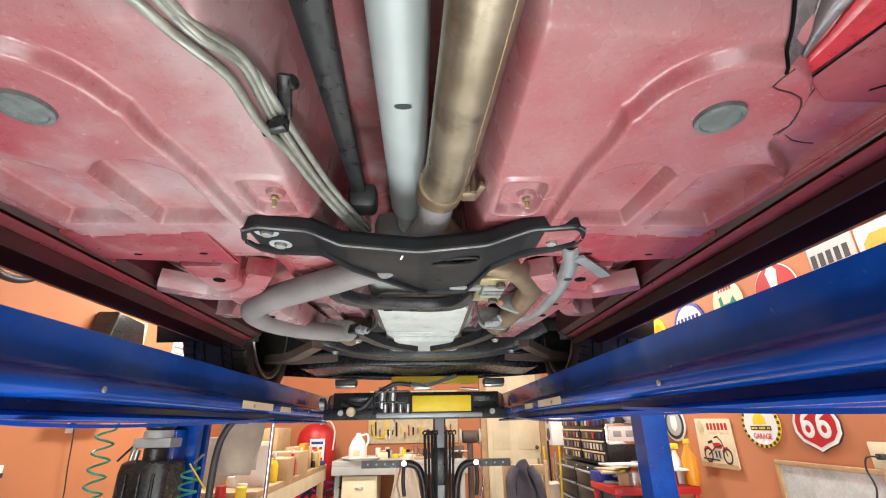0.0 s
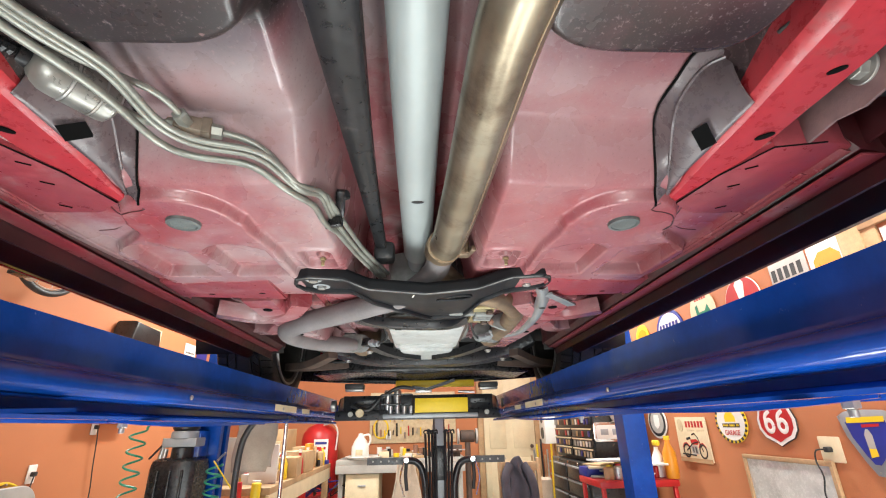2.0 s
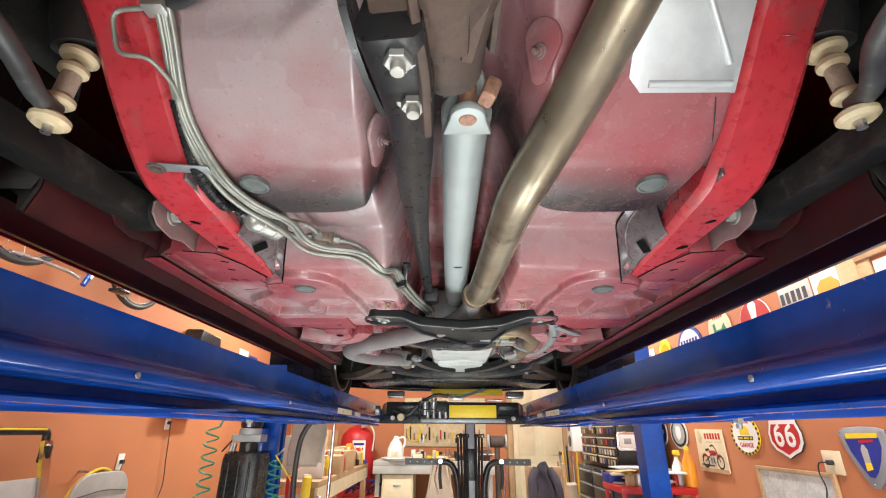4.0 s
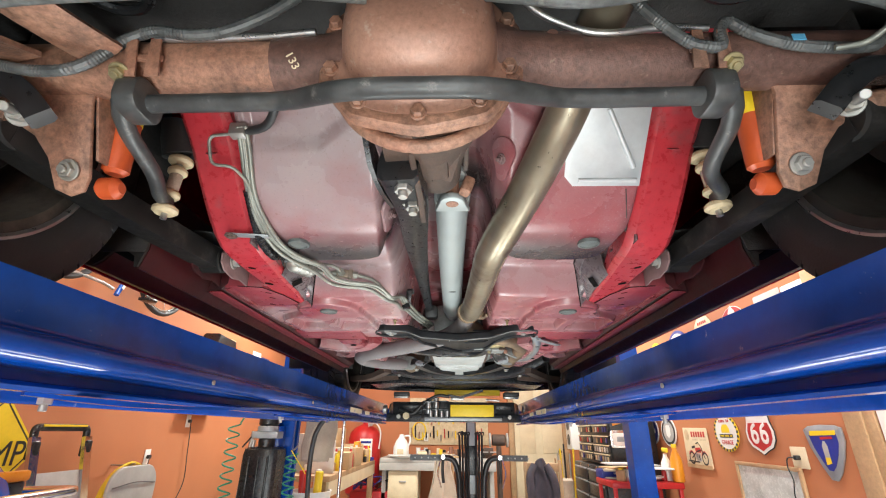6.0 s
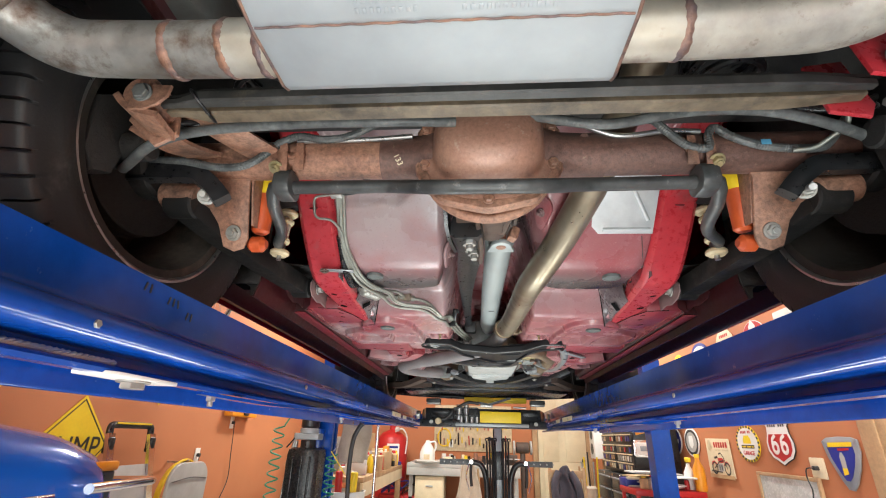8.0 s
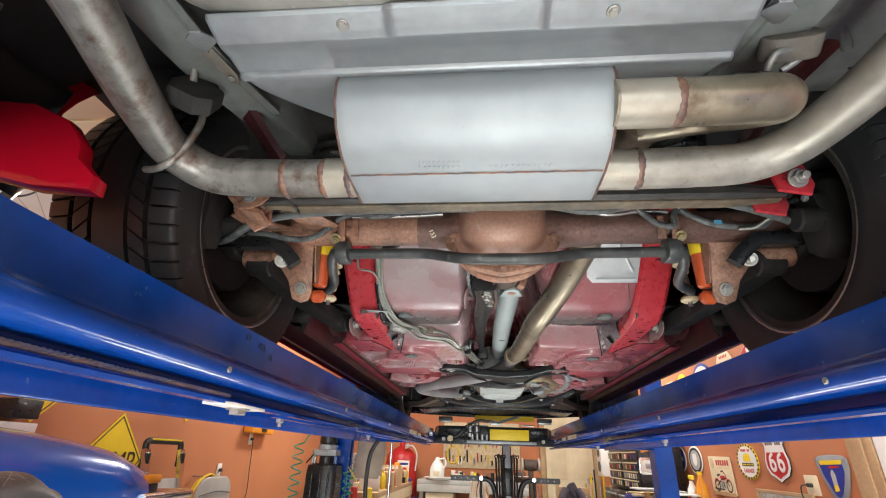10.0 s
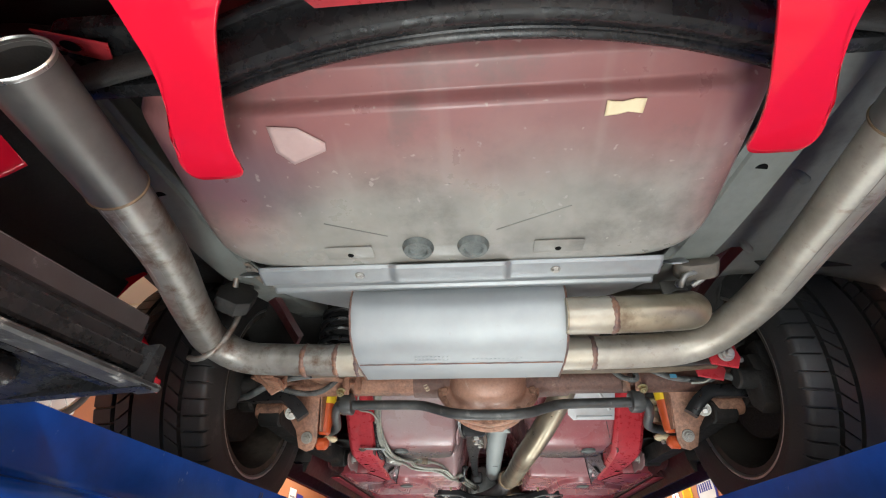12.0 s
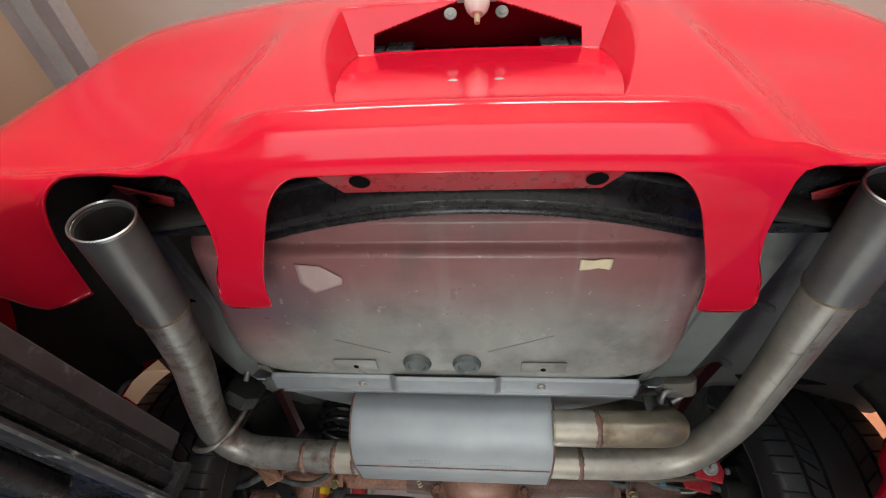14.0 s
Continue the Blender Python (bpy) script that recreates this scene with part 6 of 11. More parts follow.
ACC = [0.0]
for (y0, z0), (y1, z1) in zip(SEC, SEC[1:]):
    ACC.append(ACC[-1] + math.hypot(y1 - y0, z1 - z0))


def section(s):
    for i in range(len(SEC) - 1):
        if s <= ACC[i + 1] + 1e-9:
            t = (s - ACC[i]) / (ACC[i + 1] - ACC[i])
            t = max(0.0, t)
            return SEC[i][0] * (1 - t) + SEC[i + 1][0] * t, SEC[i][1] * (1 - t) + SEC[i + 1][1] * t
    return SEC[-1]


def low_edge(a):
    """Where the lower edge of the cover lies along its section, at the distance a from the middle."""
    top = 0.212
    if a < 0.253:
        r = max(0.0, (a - 0.183) / 0.07)
        return top - top * (1 - math.sqrt(max(0.0, 1 - r ** 2.6)))
    if a < 0.292:
        return 0.014 * abs((a - 0.2725) / 0.0195) ** 4
    if a < 0.507:
        r = abs((a - 0.3995) / 0.1075)
        low = 0.014 if a < 0.40 else 0.066
        high = 0.222 + 0.19 * max(0.0, a - 0.33)
        return low + (high - low) * (1 - r ** 9) ** 0.5 if r < 1 else low
    return 0.066 + 0.035 * ss(0.52, 0.62, a) - 0.04 * ss(0.64, 0.8, a)


LEVEL = 0.272


FOLD = 2.108


def pocket_depth(z):
    return max(0.0, min((z - 1.772) / (FOLD - 1.772), (2.185 - z) / (2.185 - FOLD)))


def pocket_half(z):
    t = min(1.0, max(0.0, (z - 1.772) / 0.40))
    return 0.170 + 0.088 * math.sin(t * math.pi * 0.5) ** 0.85


def bumper_point(x, v):
    """v: 0..1 from the cut lower edge to a level line above the cutouts, 1..2 from there to the top."""
    a = abs(x)
    s = low_edge(a) + (LEVEL - low_edge(a)) * v if v <= 1 else LEVEL + (ACC[-1] - LEVEL) * (v - 1)
    y, z = section(s)
    # the ledge dies out in a long curve before the corners
    y += max(0.0, -1.499 - y) * ss(0.225, 0.305, a)
    # fingers lean outward towards their tips
    x += math.copysign((0.024 + 0.026 * ss(0.25, 0.29, a)) * ss(-1.44, -1.28, y) * ss(0.20, 0.25, a) * ss(0.36, 0.31, a), x)
    # plan curve round the corners
    y += 0.033 * (a / 0.6) ** 2.0 + 0.36 * max(0.0, (a - 0.64) / 0.305) ** 2.5
    # soft upright fold where the corner begins
    y += 0.027 * ss(0.312, 0.392, a) * ss(0.80, 0.46, a) * ss(1.64, 1.72, z) * ss(2.24, 1.96, z)
    z += 0.02 * ss(0.4, 0.7, a) * ss(1.9, 1.6, z) + 0.05 * max(0.0, (a - 0.6) / 0.33) ** 2 * ss(1.9, 1.65, z)
    z -= 0.045 * ss(-1.47, -1.30, y) * ss(0.49, 0.56, a)
    z -= 0.05 * ss(0.40, 0.80, a) * ss(1.95, 2.3, z)
    # licence pocket: its back leans in to a level fold, then a roof comes out again over it
    y += 0.066 * pocket_depth(z) * min(1.0, max(0.0, (pocket_half(z) - a) / (0.002 + 0.034 * pocket_depth(z))))
    return (BC + x, y, z)


cols = sorted(set([round(v, 5) for v in lin(-0.945, 0.945, 100) + lin(-0.192, 0.192, 180)] + [round(s * v, 5) for s in (-1, 1) for v in lin(0.165, 0.27, 64) + lin(0.286, 0.313, 20) + lin(0.485, 0.52, 16)]))


def plate_hole(x, v):
    px, py, pz = bumper_point(x, v)
    rise = (pz - FOLD) / (2.185 - FOLD)
    return abs(x) < 0.188 and 0.0 < rise < 0.42 + 0.50 * (0.188 - abs(x)) / 0.138


R0, R1 = [1 + (ACC[min(i for i, p in enumerate(SEC) if p[0] < -1.45 and p[1] > z)] - LEVEL) / (ACC[-1] - LEVEL) for z in (FOLD, 2.19)]
rows = lin(0, 1, 36)[:-1] + lin(1, 1.12, 40)[:-1] + lin(1.12, R0, 44)[:-1] + lin(R0, R1, 40)[:-1] + lin(R1, 2, 26)
bumper = solid(cp("rear_bumper", sheet(bumper_point, cols, rows, drop=plate_hole), "red", "glossy red rear bumper cover with tailpipe cutouts", smooth=50), 0.0045, 1)
# behind the opening
def on_cover(x, z, lift_=0.0):
    """A place on the cover at the height z, moved out by lift_."""
    lo, hi = 1.0, 1.75
    for _ in range(30):
        v = (lo + hi) / 2
        lo, hi = (v, hi) if bumper_point(x, v)[2] < z else (lo, v)
    p = bumper_point(x, lo)
    return (p[0], p[1] - lift_, p[2])


b = bmesh.new()
box((0.42, 0.012, 0.05), (BC, -1.388, 2.125), 0.003, bm=b)
box((0.40, 0.040, 0.008), (BC, -1.405, 2.112), 0.002, bm=b)
for k in range(-4, 5):
    box((0.006, 0.040, 0.020), (BC + k * 0.046, -1.402, 2.124), 0.0015, bm=b)
for s in (-1, 1):
    box((0.050, 0.045, 0.045), (BC + s * 0.142, -1.404, 2.134), 0.003, bm=b)
    box((0.030, 0.045, 0.034), (BC + s * 0.186, -1.402, 2.130), 0.003, bm=b)
cp("bumper_support", b, "plastic", "black plastic bumper support", bumper)
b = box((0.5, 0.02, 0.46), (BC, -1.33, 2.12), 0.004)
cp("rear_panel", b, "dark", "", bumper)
b = bmesh.new()
for s in (-1, 1):
    box((0.014, 0.026, 0.010), (s * 0.030, 0, 0.036), 0.003, bm=b)
holder = cp("lamp_holder", b, "clear", "clear lamp socket clips", bumper)
LAMP = Matrix.Translation((BC + 0.002, -1.470, 2.150)) @ pose(0, 0, 0, 40, 0, 0)
holder.matrix_basis = LAMP
lens = cp("plate_lamp", lathe([(0, 0), (0.012, 0.001), (0.019, 0.008), (0.023, 0.018), (0.024, 0.030), (0.028, 0.034), (0.028, 0.048), (0, 0.048)], 28), "lens", "clear licence lamp lens", bumper)
lens.matrix_basis = LAMP
bulb = cp("bulb_stem", lathe([(0, -0.016), (0.005, -0.015), (0.006, 0.0), (0.006, 0.006), (0, 0.006)], 16), "bushing", "tan lamp stem", bumper)
bulb.matrix_basis = LAMP
for x in (-0.031, 0.031):
    cbolt(on_cover(x, 1.862), bumper, r=0.006, h=0.004, axis=(0, -1, -0.2), washer=0.0095, material="castgrey")
for x in (-0.047, 0.047):
    cbolt(on_cover(x, 2.166), bumper, r=0.0065, h=0.004, axis=(0, -0.75, -0.65), washer=0.012, material="castgrey")
for x in (-0.125, 0.125):
    b = lathe([(0, -0.001), (0.007, -0.001), (0.009, 0.001)], 16)
    bmesh.ops.transform(b, matrix=Matrix.Translation(on_cover(x, 2.096)) @ pose(0, 0, 0, 80, 0, 0), verts=b.verts)
    cp("cover_pip", b, "red", "small moulded pip", bumper)
for x, z in ((-0.520, 1.815), (-0.514, 1.800), (-0.512, 1.782), (-0.505, 1.766), (-0.514, 1.762)):
    b = lathe([(0, -0.0008), (0.0018, -0.0006), (0.0022, 0.001)], 10)
    bmesh.ops.transform(b, matrix=Matrix.Translation(on_cover(x, z)) @ pose(0, 0, 0, -90, 0, 0), verts=b.verts)
    cp("drill_mark", b, "hole", "tiny dark drill mark", bumper)
# reinforcement seen through the middle slot
b = bmesh.new()
prism([(-0.185, 0.0), (0.165, 0.0), (0.14, 0.046), (-0.155, 0.050)][::-1], 0.003, 0.001, b, Matrix.Translation((BC, -1.478, 1.672)) @ pose(0, 0, 0, 22, 0, 0))
cp("bumper_flange", b, "railred", "red folded flange with two holes", bumper)
for x in (-0.13, 0.13):
    b = lathe([(0, 0), (0.011, 0), (0.012, 0.001)], 18)
    bmesh.ops.transform(b, matrix=Matrix.Translation((BC + x, -1.455, 1.6785)) @ pose(0, 0, 0, 22, 0, 0), verts=b.verts)
    cp("flange_hole", b, "hole", "", bumper)
b = sheet(lambda x, v: (BC + x, -1.455 + 0.075 * v + 0.05 * (x / 0.3) ** 2, 1.712 + 0.012 * math.sin(v * 9) - 0.006 * v), lin(-0.31, 0.31, 30), lin(0, 1, 12))
solid(cp("impact_foam", b, "plastic", "ribbed black plastic impact bar"), 0.01)
b = sheet(lambda x, v: (BC + x, -1.40 + 0.02 * (x / 0.3) ** 2, 1.71 + 0.12 * v), lin(-0.50, 0.50, 20), lin(0, 1, 4))
solid(cp("impact_bar", b, "dark"), 0.01)
for s in (-1, 1):
    b = bmesh.new()
    prism(rounded(0.11, 0.07, 0.02), 0.02, 0.004, b, Matrix.Translation((BC + s * 0.43, -1.37, 1.755)) @ pose(0, 0, 0, 15, 0, 0))
    box((0.17, 0.02, 0.03), (BC + s * 0.43, -1.335, 1.742), 0.006, bm=b)
    cp("bumper_bracket", b, "plastic", "black bracket behind the tailpipe cutout", bumper)
    b = prism([(-0.04, -0.012), (0.04, -0.02), (0.03, 0.02), (-0.03, 0.02)], 0.003, 0.001, m=Matrix.Translation((BC + s * 0.455, -1.385, 1.745)) @ pose(0, 0, 0, 25, 0, -20 * s))
    cp("bumper_tab", b, "railred", "red tab with a hole", bumper)
    b = lathe([(0, 0), (0.009, 0), (0.010, 0.001)], 16)
    bmesh.ops.transform(b, matrix=Matrix.Translation((BC + s * 0.46, -1.386, 1.743)) @ pose(0, 0, 0, 25, 0, 0), verts=b.verts)
    cp("tab_hole", b, "hole", "", bumper)

# ---- body above ----
TOP = [(3.25, 1.95), (3.0, 2.05), (2.4, 2.14), (1.6, 2.22), (1.05, 2.52), (0.7, 2.63), (0.1, 2.66), (-0.5, 2.52), (-1.0, 2.40), (-1.25, 2.36)]


def top_line(y):
    for (y0, z0), (y1, z1) in zip(TOP, TOP[1:]):
        if y >= y1:
            t = (y - y1) / (y0 - y1)
            return z1 * (1 - t) + z0 * t
    return TOP[-1][1]


def skin(y, v):
    low = 1.60
    for yc in (-0.39, 2.11):
        d = abs(y - yc)
        if d < 0.365:
            low = max(low, 1.69 + math.sqrt(0.365 ** 2 - d * d))
    half = 0.925 - 0.10 * ss(2.4, 3.3, y) ** 2 - 0.03 * ss(-0.8, -1.3, y)
    belt, top = min(2.12, top_line(y) - 0.04), top_line(y)
    pts = [(half - 0.03, low), (half, (low + belt) / 2), (half - 0.03, belt), (half - 0.20, belt + 0.8 * (top - belt)), (half * 0.5, top), (0, top + 0.01)]
    a = abs(v) * 5
    i = min(int(a), 4)
    t = a - i
    x = pts[5 - i][0] * (1 - t) + pts[4 - i][0] * t
    z = pts[5 - i][1] * (1 - t) + pts[4 - i][1] * t
    return (-0.02 + math.copysign(x, v), y, z)


ys = sorted(set([round(v, 4) for v in lin(-1.22, 3.25, 90)] + [round(c + d, 4) for c in (-0.39, 2.11) for d in lin(-0.366, 0.366, 40)]))
solid(cp("body_shell", sheet(skin, ys, lin(-1, 1, 40)), "red", "glossy red body shell", smooth=50), 0.006, -1)
b = bmesh.new()
sheet(lambda x, v: (x, 3.22 - 0.25 * (x / 0.85) ** 2 - 0.30 * (1 - v) ** 2, 1.60 + 0.38 * v), lin(-0.84, 0.80, 24), lin(0, 1, 8), bm=b)
solid(cp("front_bumper", b, "red", "red front bumper cover"), 0.005)

# engine bay underside
b = sheet(lambda x, v: (x, 2.45 + 0.45 * v, 1.54 + 0.02 * math.sin(5 * x) ** 2), lin(-0.60, 0.64, 24), lin(0, 1, 6))
solid(cp("air_dam", b, "plastic", "black plastic lower air deflector"), 0.01)
b = sheet(lambda x, v: (x, 2.40 - 0.02 * math.cos(4 * x), 1.535 + 0.07 * v), lin(-0.55, 0.60, 24), lin(0, 1, 4))
solid(cp("air_dam_lip", b, "plastic", "scuffed black air dam lip"), 0.006)
# flat black sheet added in place of the engine bay's dark depth
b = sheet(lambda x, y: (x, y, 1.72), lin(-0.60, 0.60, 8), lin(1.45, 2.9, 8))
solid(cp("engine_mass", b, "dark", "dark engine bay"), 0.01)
b = bmesh.new()
prism(rounded(0.262, 0.44, 0.03), 0.05, 0.012, b, Matrix.Translation((0.036, 1.49, 1.556)))
gear = cp("gearbox_pan", b, "panalu", "bright cast aluminium gearbox pan")
cp("pan_flange", prism(rounded(0.30, 0.48, 0.03), 0.008, 0.002, m=Matrix.Translation((0.036, 1.49, 1.583))), "iron", "dark pan flange", gear)
for k in range(3):
    cp("pan_rib", box((0.22, 0.012, 0.006), (0.036, 1.60 + k * 0.03, 1.554), 0.003), "panalu", "", gear)
b = bmesh.new()
for k, (w, y0, y1, z0) in enumerate(((0.24, 1.02, 1.22, 1.60), (0.31, 1.20, 1.65, 1.605), (0.36, 1.60, 1.80, 1.60))):
    box((w, y1 - y0, 0.14), (0.04, (y0 + y1) / 2, z0 + 0.07), 0.03, bm=b)
for k in range(7):
    box((0.012, 0.10, 0.03), (-0.10 + k * 0.045, 1.70, 1.60), 0.004, bm=b)
cp("gearbox", b, "castgrey", "ribbed aluminium gearbox case")
for k in range(12):
    cbolt((-0.075 + 0.233 * (k % 2), 1.25 + 0.055 * (k // 2), 1.572), r=0.006, h=0.010)
b = bmesh.new()
prism(rounded(0.30, 0.34, 0.04), 0.10, 0.02, b, Matrix.Translation((0.04, 1.98, 1.555)))
cp("oil_pan", b, "panalu", "ribbed aluminium oil pan")
b = bmesh.new()
sweep(smooth_path([(-0.50, 1.95, 1.62), (-0.36, 1.98, 1.57), (-0.20, 2.06, 1.545), (0.04, 2.10, 1.54), (0.28, 2.06, 1.545), (0.44, 1.98, 1.57), (0.56, 1.95, 1.62)], 0.04), [(-0.05, -0.012), (0.05, -0.012), (0.055, 0.0), (0.05, 0.04), (-0.05, 0.04), (-0.055, 0.0)], b)
sweep(smooth_path([(-0.22, 1.66, 1.575), (-0.12, 1.80, 1.55), (0.0, 1.92, 1.545)], 0.04), [(-0.022, -0.01), (0.022, -0.01), (0.022, 0.02), (-0.022, 0.02)], b)
sweep(smooth_path([(0.32, 1.66, 1.575), (0.20, 1.80, 1.55), (0.08, 1.92, 1.545)], 0.04), [(-0.022, -0.01), (0.022, -0.01), (0.022, 0.02), (-0.022, 0.02)], b)
cp("engine_cradle", b, "black", "black stamped engine cradle")
for x, y in ((-0.20, 1.70), (0.30, 1.70), (-0.1, 2.05), (0.18, 2.05), (-0.33, 1.97), (0.41, 1.97)):
    cbolt((x, y, 1.545), r=0.010, h=0.010, washer=0.014)
for s in (-1, 1):
    b = bmesh.new()
    sweep(smooth_path([(s * 0.42 + 0.03, 1.90, 1.56), (s * 0.55 + 0.03, 2.02, 1.53), (s * 0.66 + 0.02, 2.11, 1.53), (s * 0.55 + 0.03, 2.20, 1.54), (s * 0.42 + 0.03, 2.30, 1.56)], 0.03), [(-0.025, -0.012), (0.025, -0.012), (0.025, 0.02), (-0.025, 0.02)], b)
    cp("front_arm", b, "iron", "rusty front control arm")
    b = cyl(0.010, (s * 0.25 + 0.03, 2.22, 1.58), (s * 0.66 + 0.02, 2.24, 1.57), 12, 0.002)
    cp("tie_rod", b, "black", "black tie rod")

# black splash guard ahead of the radiator
b = sheet(lambda x, v: (x, 2.93 + 0.03 * v - 0.06 * (x / 0.85) ** 2, 1.522 + 0.030 * (x / 0.85) ** 2 + 0.10 * v), lin(-0.88, 0.88, 40), lin(0, 1, 6))
guard = solid(cp("splash_guard", b, "plastic", "black plastic splash guard under the nose"), 0.006)
b = tube([(x, 2.928 - 0.06 * (x / 0.85) ** 2, 1.521 + 0.030 * (x / 0.85) ** 2) for x in lin(-0.88, 0.88, 40)], 0.007, 10)
cp("guard_bead", b, "plastic", "rolled lower bead", guard)

# gearbox crossmember: flat arms, a dropped middle with a tongue to the front, rolled rims all round
def table(x, rows, k):
    for p, q in zip(rows, rows[1:]):
        if x <= q[0]:
            t = max(0.0, (x - p[0]) / (q[0] - p[0]))
            return p[k] * (1 - t) + q[k] * t
    return rows[-1][k]


XM_REAR = [(-0.280, 0.800, 1.568), (-0.268, 0.760, 1.568), (-0.240, 0.746, 1.568), (-0.160, 0.760, 1.567), (-0.105, 0.776, 1.548), (0.03, 0.786, 1.539), (0.150, 0.776, 1.548), (0.226, 0.752, 1.567), (0.300, 0.740, 1.568), (0.318, 0.756, 1.568), (0.326, 0.790, 1.568)]
XM_FRONT = [(-0.280, 0.815), (-0.268, 0.852), (-0.240, 0.874), (-0.150, 0.878), (-0.115, 0.905), (-0.012, 1.010), (0.045, 1.068), (0.135, 1.072), (0.175, 0.930), (0.215, 0.902), (0.248, 0.876), (0.300, 0.852), (0.318, 0.835), (0.326, 0.800)]


def xm_point(x, v):
    y0, z, y1 = table(x, XM_REAR, 1), table(x, XM_REAR, 2), table(x, XM_FRONT, 1)
    w = min(0.018, (y1 - y0) * 0.4)
    pts = [(y0, z + 0.024), (y0, z + 0.002), (y0 + w * 0.2, z - 0.002), (y0 + w * 0.65, z - 0.001), (y0 + w, z + 0.007), (y1 - w, z + 0.007), (y1 - w * 0.65, z - 0.001), (y1 - w * 0.2, z - 0.002), (y1, z + 0.002), (y1, z + 0.024)]
    i = min(int(v), 8)
    t = v - i
    return (x, pts[i][0] * (1 - t) + pts[i + 1][0] * t, pts[i][1] * (1 - t) + pts[i + 1][1] * t)


def in_slot(x, v):
    px, py, pz = xm_point(x, v)
    dx, dy = px - 0.098, py - 0.866 + (px - 0.098) * 0.22
    return abs(dx / 0.044) ** 2.6 + abs(dy / 0.016) ** 2.6 < 1 and 4 < v < 5


xcols = sorted(set([round(v, 5) for v in lin(-0.280, 0.326, 120) + lin(0.048, 0.148, 60)]))
xmem = solid(cp("crossmember", sheet(xm_point, xcols, lin(0, 4, 12)[:-1] + lin(4, 5, 40)[:-1] + lin(5, 9, 12), drop=in_slot), "gloss", "black stamped gearbox crossmember with an oval slot", smooth=35), 0.003, 1)
oval = [(0.098 + 0.045 * math.copysign(abs(math.cos(t)) ** 0.8, math.cos(t)), 0.866 + 0.017 * math.copysign(abs(math.sin(t)) ** 0.8, math.sin(t)) - 0.0099 * math.cos(t), 1.5475 + 0.002 * abs(math.cos(t))) for t in lin(0, 2 * math.pi, 40)]
cp("slot_rim", tube(oval, 0.0032, 8, cap=False), "gloss", "rolled rim of the slot", xmem)
# black plate added in place of the shade seen through the slot
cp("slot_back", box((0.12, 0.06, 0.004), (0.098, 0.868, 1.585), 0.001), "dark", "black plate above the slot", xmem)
for rows, k0, k1 in ((XM_REAR, 1, 9), (XM_FRONT, 1, 7), (XM_FRONT, 7, 12)):
    edge = [(x, table(x, rows, 1) + (0.002 if rows is XM_REAR else -0.002), table(x, XM_REAR, 2) - 0.002) for x in lin(rows[k0][0], rows[k1][0], 40)]
    # highlight of the rolled rim, put in as a lighter grey tube
    cp("rolled_edge", tube(smooth_path(edge, 0.02), 0.0026, 8), "wornblack", "worn grey edge", xmem)
for x, y in ((-0.234, 0.782), (-0.226, 0.838), (0.277, 0.824)):
    cbolt((x, y, 1.575), xmem, r=0.0105, h=0.010, washer=0.021)
    cp("washer", cyl(0.021, (x, y, 1.574), (x, y, 1.571), 26, 0.001, hollow=0.012), "tin", "bright flat washer", xmem)
cbolt((0.293, 0.772, 1.577), xmem, r=0.009, h=0.005, washer=0.012, material="gold")
b = lathe([(0, 0), (0.006, 0), (0.0065, 0.001)], 14)
bmesh.ops.translate(b, vec=(0.070, 0.985, 1.5445), verts=b.verts)
cp("tongue_hole", b, "dark", "", xmem)
b = box((0.004, 0.022, 0.0012), (-0.002, 0.838, 1.5455), 0.0004, rot=(0, 0, 12))
cp("chalk_tick", b, "signwhite", "small white chalk tick", xmem)
b = sweep(smooth_path([(-0.190, 1.165, 1.578), (-0.175, 1.195, 1.566), (-0.10, 1.245, 1.560), (0.055, 1.272, 1.558), (0.13, 1.245, 1.560), (0.178, 1.165, 1.575)], 0.03), [(-0.022, -0.002), (-0.018, -0.008), (0.016, -0.008), (0.022, 0.0), (0.022, 0.02), (-0.022, 0.02)])
bar = cp("support_bar", b, "black", "black curved gearbox support bar")
for xx in (-0.06, 0.01, 0.08):
    cp("bar_slot", box((0.022, 0.008, 0.002), (xx, 1.268, 1.5495), 0.0006), "dark", "", bar)

# ---- brake and fuel lines ----


def dense(pts, off=(0, 0, 0)):
    out = []
    for p in smooth_path([Vector(q) + Vector(off) for q in pts], 0.012):
        if -0.2 < p.y < 0.9 and abs(p.x) < 0.42:
            p = Vector((p.x, p.y, min(p.z, pan_height(p.x, p.y) - 0.009)))
        out.append(p)
    for _ in range(6):
        low = out[:1] + [(out[i - 1] + out[i] * 2 + out[i + 1]) / 4 for i in range(1, len(out) - 1)] + out[-1:]
        out = [Vector((p.x, p.y, min(p.z, q.z + 0.002))) for p, q in zip(low, out)]
    return out


UP = [(-0.386, -0.10, 1.668), (-0.378, -0.17, 1.728), (-0.376, -0.20, 1.752)]


def lifted(d):
    return [(x + d, y, z) for x, y, z in UP]


